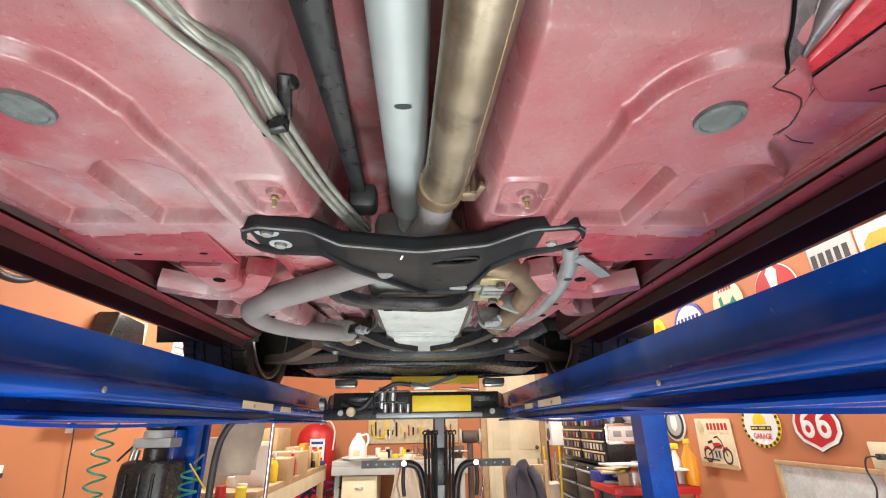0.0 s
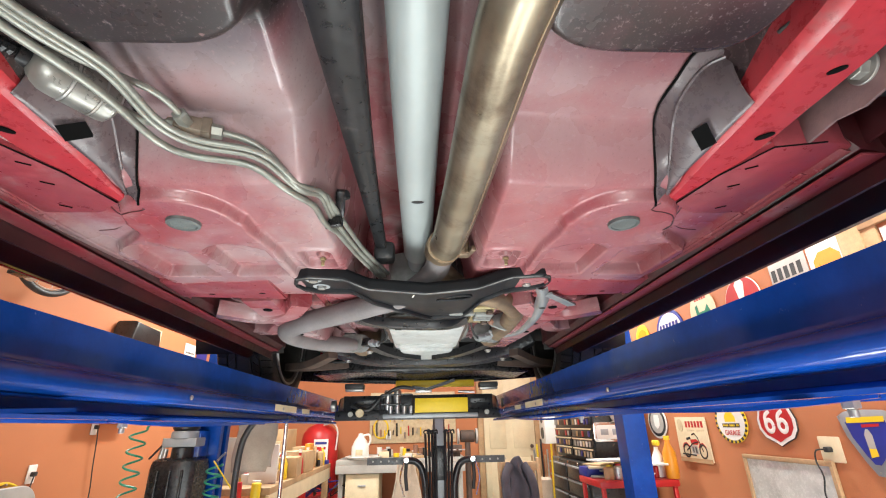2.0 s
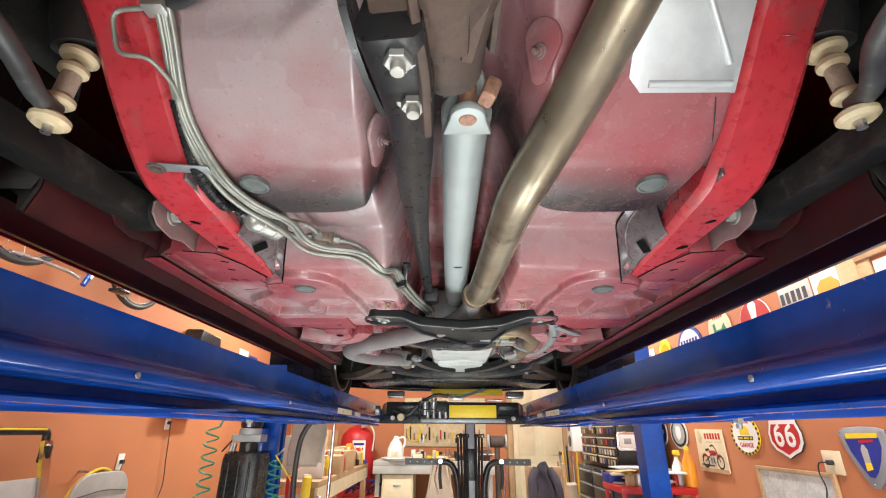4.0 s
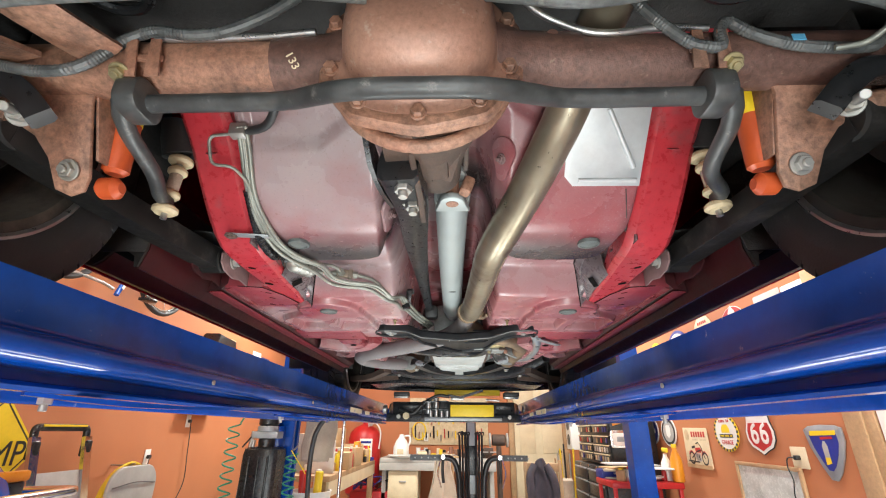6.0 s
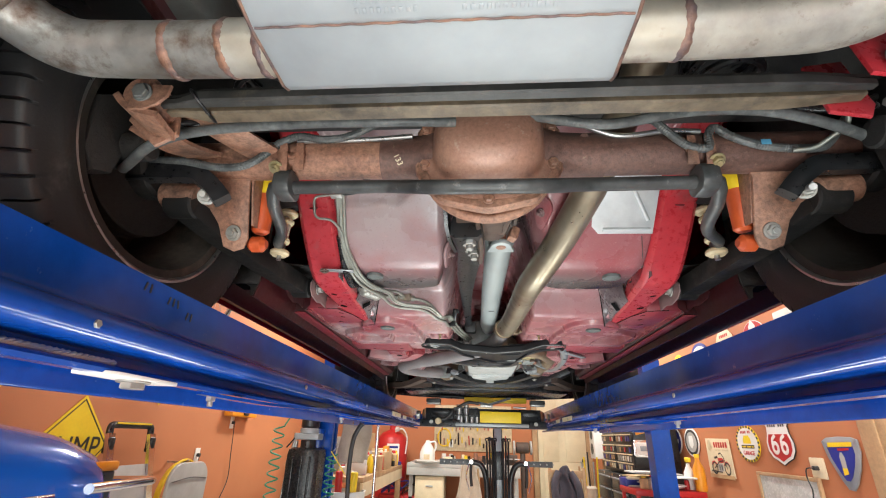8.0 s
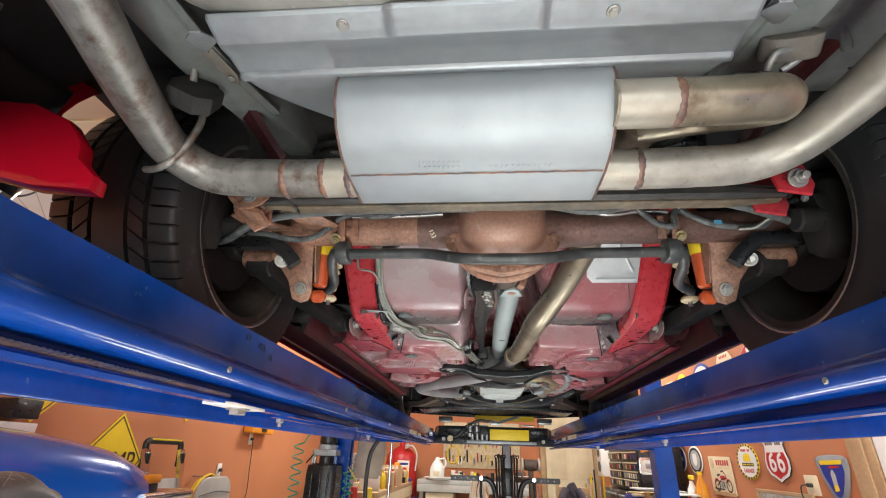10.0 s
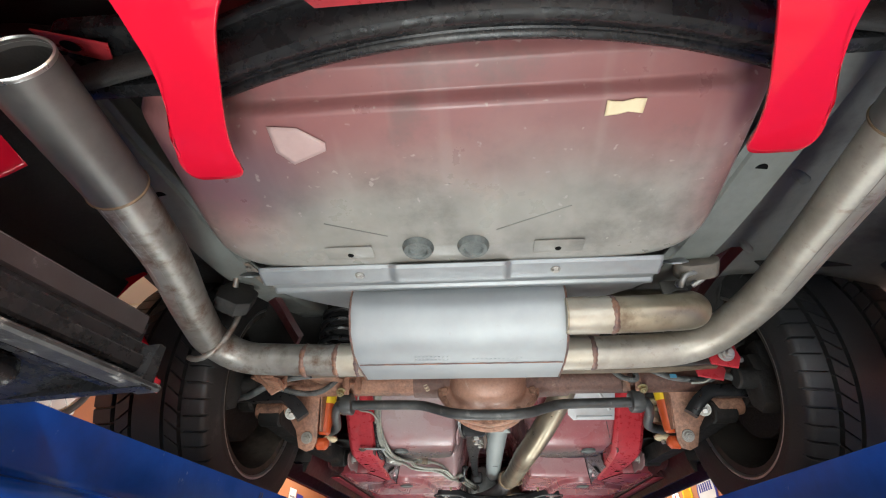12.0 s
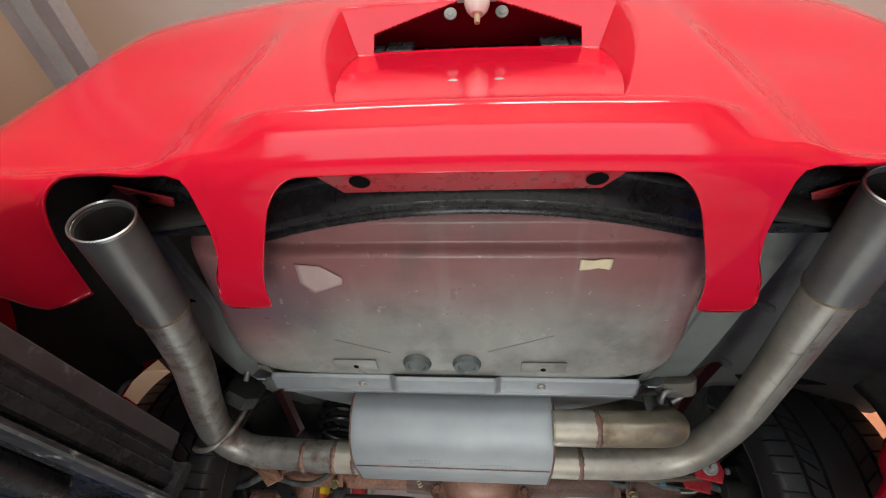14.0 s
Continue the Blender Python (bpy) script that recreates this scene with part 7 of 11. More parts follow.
LINE_A = [(-0.075, 0.86, 1.606), (-0.115, 0.70, 1.606), (-0.136, 0.55, 1.604), (-0.139, 0.45, 1.602), (-0.139, 0.40, 1.598), (-0.166, 0.338, 1.598), (-0.205, 0.289, 1.598), (-0.264, 0.277, 1.598), (-0.290, 0.262, 1.600), (-0.302, 0.238, 1.601), (-0.302, 0.19, 1.601), (-0.300, 0.138, 1.598), (-0.318, 0.10, 1.596), (-0.338, 0.06, 1.594), (-0.352, 0.0, 1.596), (-0.362, -0.04, 1.614)] + lifted(0.008)
LINE_B = [(-0.079, 0.86, 1.604), (-0.119, 0.70, 1.604), (-0.141, 0.55, 1.602), (-0.144, 0.45, 1.600), (-0.144, 0.402, 1.596), (-0.170, 0.345, 1.597), (-0.208, 0.300, 1.597), (-0.270, 0.289, 1.597), (-0.299, 0.272, 1.599), (-0.311, 0.240, 1.600), (-0.310, 0.19, 1.600), (-0.307, 0.144, 1.597), (-0.326, 0.106, 1.595), (-0.346, 0.065, 1.594), (-0.360, 0.0, 1.596), (-0.369, -0.04, 1.613)] + lifted(0.001)
LINE_C = [(-0.085, 0.86, 1.600), (-0.124, 0.69, 1.600), (-0.147, 0.53, 1.598), (-0.151, 0.44, 1.596), (-0.152, 0.402, 1.594), (-0.179, 0.353, 1.594), (-0.214, 0.320, 1.595), (-0.286, 0.309, 1.596), (-0.313, 0.298, 1.598), (-0.325, 0.276, 1.599), (-0.327, 0.225, 1.597), (-0.330, 0.17, 1.594), (-0.344, 0.125, 1.592), (-0.360, 0.085, 1.592), (-0.374, 0.03, 1.595), (-0.381, -0.037, 1.612)] + lifted(-0.007)
LINE_D = [(-0.286, 0.250, 1.622), (-0.291, 0.202, 1.622), (-0.316, 0.178, 1.616), (-0.324, 0.152, 1.606), (-0.336, 0.115, 1.600), (-0.354, 0.06, 1.597), (-0.367, 0.0, 1.600), (-0.375, -0.04, 1.616)] + lifted(-0.002)
for pts, r in ((LINE_A, 0.0042), (LINE_B, 0.0038), (LINE_C, 0.0050), (LINE_D, 0.0042)):
    cp("fuel_line", tube(dense(pts), r, 12), "line", "grey steel fluid line")
F0, F1 = Vector((-0.399, 0.164, 1.624)), Vector((-0.356, 0.239, 1.624))
FM = Matrix.Translation(F0) @ (F1 - F0).to_track_quat("Z", "Y").to_matrix().to_4x4()
b = lathe([(0.010, -0.004), (0.013, -0.003), (0.022, 0.004), (0.0262, 0.012), (0.0268, 0.018), (0.0268, 0.030), (0.0258, 0.031), (0.0258, 0.034), (0.0268, 0.035), (0.0268, 0.060), (0.0258, 0.061), (0.0258, 0.063), (0.0268, 0.064), (0.0268, 0.074), (0.0255, 0.079), (0.018, 0.084), (0.008, 0.087)], 40)
bmesh.ops.transform(b, matrix=FM, verts=b.verts)
filt = cp("fuel_filter", b, "filter", "pale grey canister fuel filter")
for d in (0.0325, 0.062):
    b = lathe([(0.0262, d - 0.0018), (0.0274, d - 0.001), (0.0274, d + 0.001), (0.0262, d + 0.0018)], 40)
    bmesh.ops.transform(b, matrix=FM, verts=b.verts)
    cp("filter_band", b, "zinc", "bright rolled band", filt)
cp("filter_spout", tube(smooth_path([F1, (-0.341, 0.262, 1.623), (-0.309, 0.270, 1.622)], 0.008), 0.0058, 14), "line", "", filt)
b = lathe([(0, -0.030), (0.009, -0.030), (0.011, -0.026), (0.011, -0.018), (0.009, -0.016), (0.0125, -0.014), (0.0125, -0.004), (0, -0.004)], 22)
bmesh.ops.transform(b, matrix=FM, verts=b.verts)
cp("filter_fitting", b, "plastic", "black plastic quick fitting", filt)
b = bmesh.new()
UZ = 1.622
box((0.040, 0.020, 0.020), (-0.283, 0.274, UZ), 0.002, rot=(0, 0, 20), bm=b)
box((0.012, 0.024, 0.024), (-0.2665, 0.2805, UZ), 0.002, rot=(0, 0, 20), bm=b)
union = cp("line_union", b, "brass", "dull brass line union block")
cp("union_nut", cyl(0.0098, (-0.286, 0.266, UZ - 0.001), (-0.287, 0.247, UZ), 6, 0.0012), "line", "hexagon nut", union)
cp("union_nut", cyl(0.0098, (-0.262, 0.282, UZ), (-0.248, 0.2875, UZ), 6, 0.0012), "line", "hexagon nut", union)
cp("union_nut", cyl(0.0085, (-0.312, 0.2685, UZ), (-0.300, 0.270, UZ), 6, 0.0012), "line", "hexagon nut", union)
b = tube(dense([(-0.255, 0.285, UZ), (-0.197, 0.306, 1.618), (-0.166, 0.340, 1.612), (-0.141, 0.415, 1.606), (-0.131, 0.50, 1.606), (-0.107, 0.70, 1.612), (-0.067, 0.86, 1.612)]), 0.0048, 12)
cp("fuel_line", b, "line", "grey steel fluid line")
b = bmesh.new()
box((0.05, 0.014, 0.018), (-0.147, 0.512, 1.592), 0.003, rot=(0, 0, -20), bm=b)
box((0.016, 0.05, 0.014), (-0.126, 0.492, 1.622), 0.003, rot=(-40, 0, 10), bm=b)
cyl(0.009, (-0.122, 0.485, 1.633), (-0.112, 0.48, 1.633), 14, 0.001, b)
cp("line_clamp", b, "plastic", "black plastic line clamp")
b = bmesh.new()
box((0.085, 0.020, 0.003), (-0.412, -0.030, 1.603), 0.001, rot=(0, 0, 8), bm=b)
lbr = cp("line_bracket", b, "shield", "grey metal line bracket")
cbolt((-0.446, -0.034, 1.602), lbr, r=0.008, h=0.006, washer=0.013, material="iron")
# block and hard lines at the rail
b = box((0.03, 0.022, 0.026), (-0.385, -0.19, 1.748), 0.003)
cp("brake_block", b, "zinc", "bright brake line block")
b = tube(round_path([(-0.392, -0.190, 1.742), (-0.441, -0.190, 1.738), (-0.441, -0.163, 1.692), (-0.40, -0.160, 1.690), (-0.384, -0.125, 1.676), (-0.384, -0.08, 1.648)], 0.015, 5), 0.0032, 10)
cp("brake_line", b, "line", "bent brake line loop")
b = tube(dense([(-0.37, -0.19, 1.748), (-0.34, -0.195, 1.745), (-0.31, -0.22, 1.748), (-0.27, -0.30, 1.77)]), 0.008, 14)
cp("brake_hose", b, "rubber", "black brake hose")
# corrugated looms along the axle


def loom(pts, r, material, label):
    path = smooth_path(pts, 0.004)
    rib = [path[0]]
    for p, q in zip(path, path[1:]):
        n = max(1, int((q - p).length / 0.0022))
        rib += [p.lerp(q, (i + 1) / n) for i in range(n)]
    return cp("wire_loom", tube(rib, r, 10, radii=[r * (1.05 if i % 2 else 0.95) for i in range(len(rib))]), material, label, smooth=25)


loom([(-0.407, 0.146, 1.622), (-0.407, 0.115, 1.612), (-0.398, 0.07, 1.598), (-0.392, 0.0, 1.598), (-0.392, -0.04, 1.618), (-0.394, -0.10, 1.672)], 0.0095, "plastic", "black ribbed hose of the filter")
loom([(-0.70, -0.43, 1.688), (-0.647, -0.435, 1.681), (-0.598, -0.435, 1.677), (-0.537, -0.437, 1.662), (-0.490, -0.437, 1.662), (-0.462, -0.436, 1.675), (-0.442, -0.435, 1.694), (-0.419, -0.435, 1.716), (-0.383, -0.435, 1.730), (-0.340, -0.435, 1.722), (-0.293, -0.434, 1.727), (-0.24, -0.435, 1.753), (-0.193, -0.44, 1.785)], 0.0075, "greyloom", "ribbed grey wiring loom")
loom([(0.70, -0.44, 1.80), (0.632, -0.43, 1.765), (0.575, -0.43, 1.700), (0.545, -0.43, 1.686), (0.469, -0.43, 1.691), (0.415, -0.43, 1.712), (0.385, -0.432, 1.732), (0.371, -0.432, 1.715), (0.368, -0.432, 1.690), (0.345, -0.432, 1.690), (0.323, -0.432, 1.702), (0.278, -0.435, 1.754), (0.25, -0.45, 1.79)], 0.0075, "greyloom", "ribbed grey wiring loom")
b = tube(dense([(-0.39, -0.425, 1.726), (-0.265, -0.424, 1.727), (-0.165, -0.43, 1.729)]), 0.005, 10)
cp("brake_line", b, "steel", "spring-wrapped brake line")
b = tube(dense([(0.10, -0.46, 1.765), (0.141, -0.425, 1.755), (0.169, -0.423, 1.748), (0.199, -0.423, 1.726), (0.253, -0.423, 1.724), (0.287, -0.423, 1.735), (0.364, -0.423, 1.731)]), 0.005, 10)
cp("brake_line", b, "steel", "spring-wrapped brake line")
b = tube(dense([(-0.08, -0.505, 1.700), (-0.17, -0.525, 1.688), (-0.235, -0.528, 1.685), (-0.299, -0.53, 1.685), (-0.38, -0.53, 1.682), (-0.445, -0.53, 1.680), (-0.526, -0.53, 1.672), (-0.572, -0.53, 1.660), (-0.606, -0.53, 1.641), (-0.635, -0.51, 1.632), (-0.69, -0.47, 1.640)]), 0.0088, 14)
cp("park_cable", b, "greyloom", "dark ribbed parking brake cable")
b = tube(dense([(0.05, -0.49, 1.722), (0.117, -0.50, 1.699), (0.163, -0.50, 1.690), (0.22, -0.50, 1.697), (0.278, -0.50, 1.711), (0.35, -0.50, 1.717), (0.427, -0.50, 1.713), (0.477, -0.50, 1.701), (0.518, -0.498, 1.688), (0.56, -0.49, 1.676), (0.64, -0.46, 1.664)]), 0.0088, 14)
cp("park_cable", b, "greyloom", "dark ribbed parking brake cable")
b = tube(round_path([(0.545, -0.52, 1.72), (0.56, -0.49, 1.69), (0.53, -0.45, 1.672), (0.50, -0.44, 1.675)], 0.01, 4), 0.004, 10)
cp("cable_wire", b, "line", "bent support wire")
for x in (-0.118, 0.085):
    cbolt((x, -0.475, 1.765), r=0.009, h=0.010, axis=(0, -1, -0.3), washer=0.013)
b = prism([(0, 0), (0.016, 0), (0.016, 0.010), (0, 0.010)], 0.001, m=Matrix.Translation((0.452, -0.441, 1.688)) @ pose(0, 0, 0, 90, 0, 0))
cp("blue_tag", b, "tagblue", "tiny blue cable tag")
# bright patch shield over the right well
b = bmesh.new()
prism([(0.235, 0.02), (0.252, 0.0), (0.382, 0.0), (0.382, 0.20), (0.235, 0.20)], 0.003, 0.001, b, Matrix.Translation((0, -0.105, 1.672)) @ pose(0, 0, 0, 180 - 44, 0, 0) @ Matrix.Diagonal((1, 1, -1, 1)))
shp = cp("foil_shield", b, "foil", "bright flat aluminium heat shield")
b = tube([(0.262, -0.114, 1.680), (0.374, -0.114, 1.680)], 0.005, 10)
cp("foil_rib", b, "foil", "pressed rib", shp)
b = tube([(0.305, -0.21, 1.773), (0.365, -0.132, 1.697)], 0.005, 10)
cp("foil_rib", b, "foil", "pressed rib", shp)
b = tube(smooth_path([(0.357, -0.10, 1.670), (0.364, -0.074, 1.648), (0.373, -0.04, 1.627), (0.388, 0.015, 1.622), (0.391, 0.065, 1.617), (0.384, 0.102, 1.618)], 0.01), 0.0022, 8)
cp("seam_gap", b, "dark", "dark open seam beside the well")
# side plates on the wells
for x, y, z, s in ((-0.121, -0.030, 1.654, -1), (0.119, -0.136, 1.718, 1)):
    nrm = Vector((0.90, -0.12, -0.38) if s < 0 else (-0.75, -0.47, -0.46)).normalized()
    ux = Vector((0.0, 0.72, -0.62))
    ux = (ux - nrm * ux.dot(nrm)).normalized()
    mp_ = Matrix((ux, nrm.cross(ux), nrm)).transposed().to_4x4()
    mp_.translation = Vector((x, y, z))
    b = prism(arc(-0.012, 0, 0.030, 90, 270, 10) + arc(0.030, 0, 0.014, -90, 90, 8), 0.007, 0.002, m=mp_)
    strap = cp("tank_strap_plate", b, "under", "red teardrop plate with a stud")
    cbolt(Vector((x, y, z)) + nrm * 0.008, strap, r=0.008, h=0.006, axis=tuple(nrm), stud=0.008, material="dustred", washer=0.011)

# brakes and arm sleeves at the axle ends
for s in (-1, 1):
    c = -0.02
    b = lathe([(0.03, -0.012), (0.135, -0.012), (0.138, -0.009), (0.138, 0.009), (0.135, 0.012), (0.03, 0.012)], 48)
    bmesh.ops.transform(b, matrix=Matrix.Translation((c + s * 0.705, -0.39, 1.69)) @ pose(0, 0, 0, 0, 90, 0), verts=b.verts)
    disc = cp("brake_disc", b, "dark", "dark worn brake disc")
    cp("disc_hub", cyl(0.062, (c + s * 0.655, -0.39, 1.69), (c + s * 0.72, -0.39, 1.69), 28, 0.006), "dark", "", disc)
    b = bmesh.new()
    prism([(0, -0.06), (0.035, -0.075), (0.065, -0.05), (0.07, 0.05), (0.04, 0.075), (0, 0.06), (-0.012, 0.0)], 0.10, 0.008, b, Matrix.Translation((c + s * 0.64, -0.515, 1.66)) @ pose(0, 0, 0, 90, 0, 90 * s))
    cal = cp("brake_caliper", b, "dark", "grimy black brake caliper")
    cp("caliper_piston", cyl(0.026, (c + s * 0.60, -0.50, 1.665), (c + s * 0.655, -0.50, 1.665), 24, 0.004), "dark", "", cal)
    cbolt((c + s * 0.618, -0.53, 1.70), cal, r=0.008, h=0.010, axis=(-s, 0, 0))
    b = tube(smooth_path([(c + s * 0.60, -0.52, 1.70), (c + s * 0.55, -0.55, 1.68), (c + s * 0.51, -0.53, 1.69), (c + s * 0.47, -0.50, 1.73)], 0.012), 0.006, 10)
    cp("brake_hose", b, "plastic", "black rubber brake hose", cal)

# ---- wheels ----


def tyre_mesh(width, radius, blocks):
    """Carcass and tread in one skin: shoulder blocks, slanted sipes in the inner ribs and a plain centre rib between grooves."""
    h = width / 2
    side = [(0.222, 0.80), (0.232, 0.925), (0.250, 0.985), (0.262, 1.0), (0.266, 1.004), (0.270, 1.0), (radius - 0.040, 0.998), (radius - 0.022, 0.985)]
    # place over the half width, drop below the crown, share of the cut's depth
    lanes = [(0.965, 0.011, 0.5), (0.93, 0.0055, 1.0), (0.87, 0.0025, 1.0), (0.60, 0.0, 1.0), (0.592, 0.011, 0.0), (0.535, 0.011, 0.0), (0.525, 0.0, 0.9), (0.42, 0.0, 0.9), (0.30, 0.0, 0.6), (0.292, 0.010, 0.0), (0.245, 0.010, 0.0), (0.237, 0.0, 0.0)]
    cross = [(-z, d, c) for z, d, c in lanes] + [(z, d, c) for z, d, c in lanes[::-1]]
    b = bmesh.new()
    rows = []
    pitch = 2 * math.pi / blocks
    for k in range(blocks):
        wide = 0.17 if k % 3 else 0.13
        for f, cut in ((0.0, 0), (0.45, 0), (1 - wide, 0), (1 - wide * 0.82, 1), (1 - wide * 0.18, 1)):
            row = [(r, -z * h, (k + f) * pitch) for r, z in side]
            for z, d, c in cross:
                slant = 0.25 * (0.93 - abs(z)) if abs(z) > 0.57 else 0.0825 + 3.0 * (0.57 - abs(z))
                row.append((radius - d - 0.010 * cut * c, z * h, (k + f + slant + (0.5 if z > 0 else 0.0)) * pitch))
            row += [(r, z * h, (k + f + (0.5 if z > 0 else 0.0)) * pitch) for r, z in side[::-1]]
            rows.append([b.verts.new((r * math.cos(a), r * math.sin(a), z)) for r, z, a in row])
    for k in range(len(rows)):
        p, q = rows[k], rows[(k + 1) % len(rows)]
        for i in range(len(p) - 1):
            b.faces.new((p[i], q[i], q[i + 1], p[i + 1]))
    return b


RIM = [(0.205, -0.115), (0.228, -0.118), (0.230, -0.112), (0.214, -0.104), (0.206, -0.09), (0.198, -0.02), (0.206, 0.09), (0.214, 0.106), (0.230, 0.114), (0.228, 0.120), (0.205, 0.112), (0.196, 0.02), (0.196, -0.05), (0.205, -0.115)]
for yc, zc, width, xs, nm in ((-0.39, 1.69, 0.272, (-0.775, 0.735), "rear"), (2.11, 1.685, 0.245, (-0.765, 0.775), "front")):
    for x in xs:
        s = 1 if x > 0 else -1
        place = Matrix.Translation((x, yc, zc)) @ pose(0, 0, 0, 0, 90 * s, 0)
        ty = tyre_mesh(width, 0.322, 58)
        bmesh.ops.transform(ty, matrix=place, verts=ty.verts)
        wh = cp("wheel", cyl(0.05, Vector((x, yc, zc)) - Vector((s * 0.05, 0, 0)), Vector((x, yc, zc)) + Vector((s * 0.06, 0, 0)), 24, 0.006), "iron", "road wheel with a wide black tyre")
        cp("tyre", ty, "rubber", "wide black tyre with chunky directional tread", wh, smooth=35)
        rm = lathe(RIM, 64)
        for k in range(5):
            box((0.05, 0.20, 0.025), (0, 0.11, 0.085), 0.008, bm=rm) if k == 0 else join(rm, (lambda bb: (bmesh.ops.transform(bb, matrix=pose(0, 0, 0, 0, 0, 72 * k), verts=bb.verts), bb)[1])(box((0.05, 0.20, 0.025), (0, 0.11, 0.085), 0.008)))
        face = lathe([(0.0, 0.088), (0.06, 0.086), (0.09, 0.075), (0.17, 0.078), (0.205, 0.095)], 48)
        bmesh.ops.transform(face, matrix=place, verts=face.verts)
        solid(cp("wheel_face", face, "rimdust", "dusty inside of the wheel face", wh), 0.006)
        bmesh.ops.transform(rm, matrix=place, verts=rm.verts)
        cp("rim", rm, "rimdust", "dusty alloy rim with a bright lip", wh)
        lip = lathe([(0.221, -0.119), (0.226, -0.124), (0.232, -0.1235), (0.234, -0.116), (0.226, -0.110)], 64)
        bmesh.ops.transform(lip, matrix=place, verts=lip.verts)
        cp("rim_lip", lip, "steel", "worn bright rim lip", wh)

# ---- fittings of the lift ----
jack = thing("bridge_jack", "black rolling bridge jack with a yellow cover between the runways", "lift jack", at=(0.0, 2.66, 1.31))


def at_thing(th):
    inv = Matrix.Translation(-Vector(th.location))

    def add(name, bm, material, label="", parent=None, smooth=40):
        ob = part(name, bm, M[material], parent or th, label, smooth)
        if parent is None:
            ob.matrix_parent_inverse = inv
        return ob
    return add


J = at_thing(jack)
J("beam", box((0.98, 0.05, 0.055), (-0.0, 2.62, 1.312), 0.005), "black", "black steel beam")
J("beam", box((0.98, 0.05, 0.055), (-0.0, 2.86, 1.325), 0.005), "black", "black steel beam")
for x in (-0.475, 0.468):
    b = bmesh.new()
    prism([(0, 0), (0.28, 0), (0.28, 0.10), (0.20, 0.14), (0.05, 0.12), (0, 0.08)], 0.008, 0.002, b, Matrix.Translation((x, 2.60, 1.29)) @ pose(0, 0, 0, 90, 0, 90))
    J("end_plate", b, "black", "black end plate")
    b = cyl(0.03, (x + (-0.05 if x < 0 else 0.04), 2.66, 1.37), (x + (-0.02 if x < 0 else 0.07), 2.66, 1.37), 20, 0.003)
    J("roller", b, "steel", "steel roller")
J("back_plate", box((0.90, 0.010, 0.105), (0.0, 2.645, 1.372), 0.003), "black", "black steel back plate")
J("cover", box((0.315, 0.012, 0.082), (0.135, 2.592, 1.362), 0.003), "yellow", "flat yellow front cover")
J("beam_lip", box((0.56, 0.02, 0.024), (0.07, 2.588, 1.305), 0.004), "shield", "grey lip under the cover")
for x in (-0.185, -0.128):
    J("cylinder", cyl(0.022, (x, 2.62, 1.335), (x, 2.62, 1.452), 24, 0.004), "steel", "bright upright cylinder")
for x in (-0.165, -0.125, -0.085, -0.045):
    J("knob", cyl(0.013, (x, 2.585, 1.318), (x, 2.585, 1.362), 14, 0.003), "steel", "small steel knob")
b = tube(round_path([(-0.225, 2.58, 1.31), (-0.225, 2.58, 1.425), (-0.035, 2.58, 1.425), (-0.035, 2.58, 1.31)], 0.012, 5), 0.005, 8)
tube([(-0.225, 2.58, 1.372), (-0.035, 2.58, 1.372)], 0.004, 8, b)
J("guard", b, "black", "black wire guard")
b = tube(smooth_path([(-0.40, 2.62, 1.37), (-0.30, 2.60, 1.34), (-0.22, 2.60, 1.41), (-0.12, 2.60, 1.465), (-0.03, 2.60, 1.46)], 0.02), 0.011, 12)
J("hose", b, "rubber", "black rubber air hose")
b = bmesh.new()
sweep([(-0.04, 2.63, 1.470), (0.05, 2.63, 1.455), (0.22, 2.62, 1.508)], [(-0.02, -0.008), (0.02, -0.008), (0.02, 0.008), (-0.02, 0.008)], b)
J("lever", b, "black", "black bent lever")
J("lever_pivot", box((0.10, 0.03, 0.02), (0.03, 2.64, 1.447), 0.004), "steel", "bright lever pivot")
for x0, x1 in ((-0.40, -0.23), (0.30, 0.44)):
    b = box((x1 - x0, 0.05, 0.055), ((x0 + x1) / 2, 2.66, 1.395), 0.02)
    J("swing_arm", b, "black", "black swing arm")
for x in (-0.395, 0.435):
    b = box((0.115, 0.09, 0.030), (x, 2.70, 1.483), 0.006)
    pad = J("lift_pad", b, "rubber", "black rubber lift pad")
    b = box((0.11, 0.085, 0.012), (x, 2.70, 1.461), 0.003)
    J("pad_plate", b, "steel", "bright pad plate")
b = tube([(0.24, 2.63, 1.44), (0.34, 2.63, 1.435)], 0.008, 10)
J("air_fitting", b, "steel", "bright air fitting")
for x in (-0.40, 0.405):
    bo = bolt(jack, (x, 2.594, 1.32), r=0.011, h=0.008, axis=(0, -1, 0), washer=0.015)
    bo.matrix_parent_inverse = Matrix.Translation(-Vector(jack.location))
J("air_valve", cyl(0.024, (-0.345, 2.600, 1.325), (-0.345, 2.575, 1.325), 18, 0.004), "bushing", "tan valve cap")
J("deck_plate", box((0.51, 0.06, 0.042), (0.105, 2.82, 1.503), 0.004), "yellow", "yellow painted top plate")

# stickers, cables and brackets on the runways


def on_lift(name, bm, material, label="", parent=None):
    return part(name, bm, M[material], parent or lift, label)


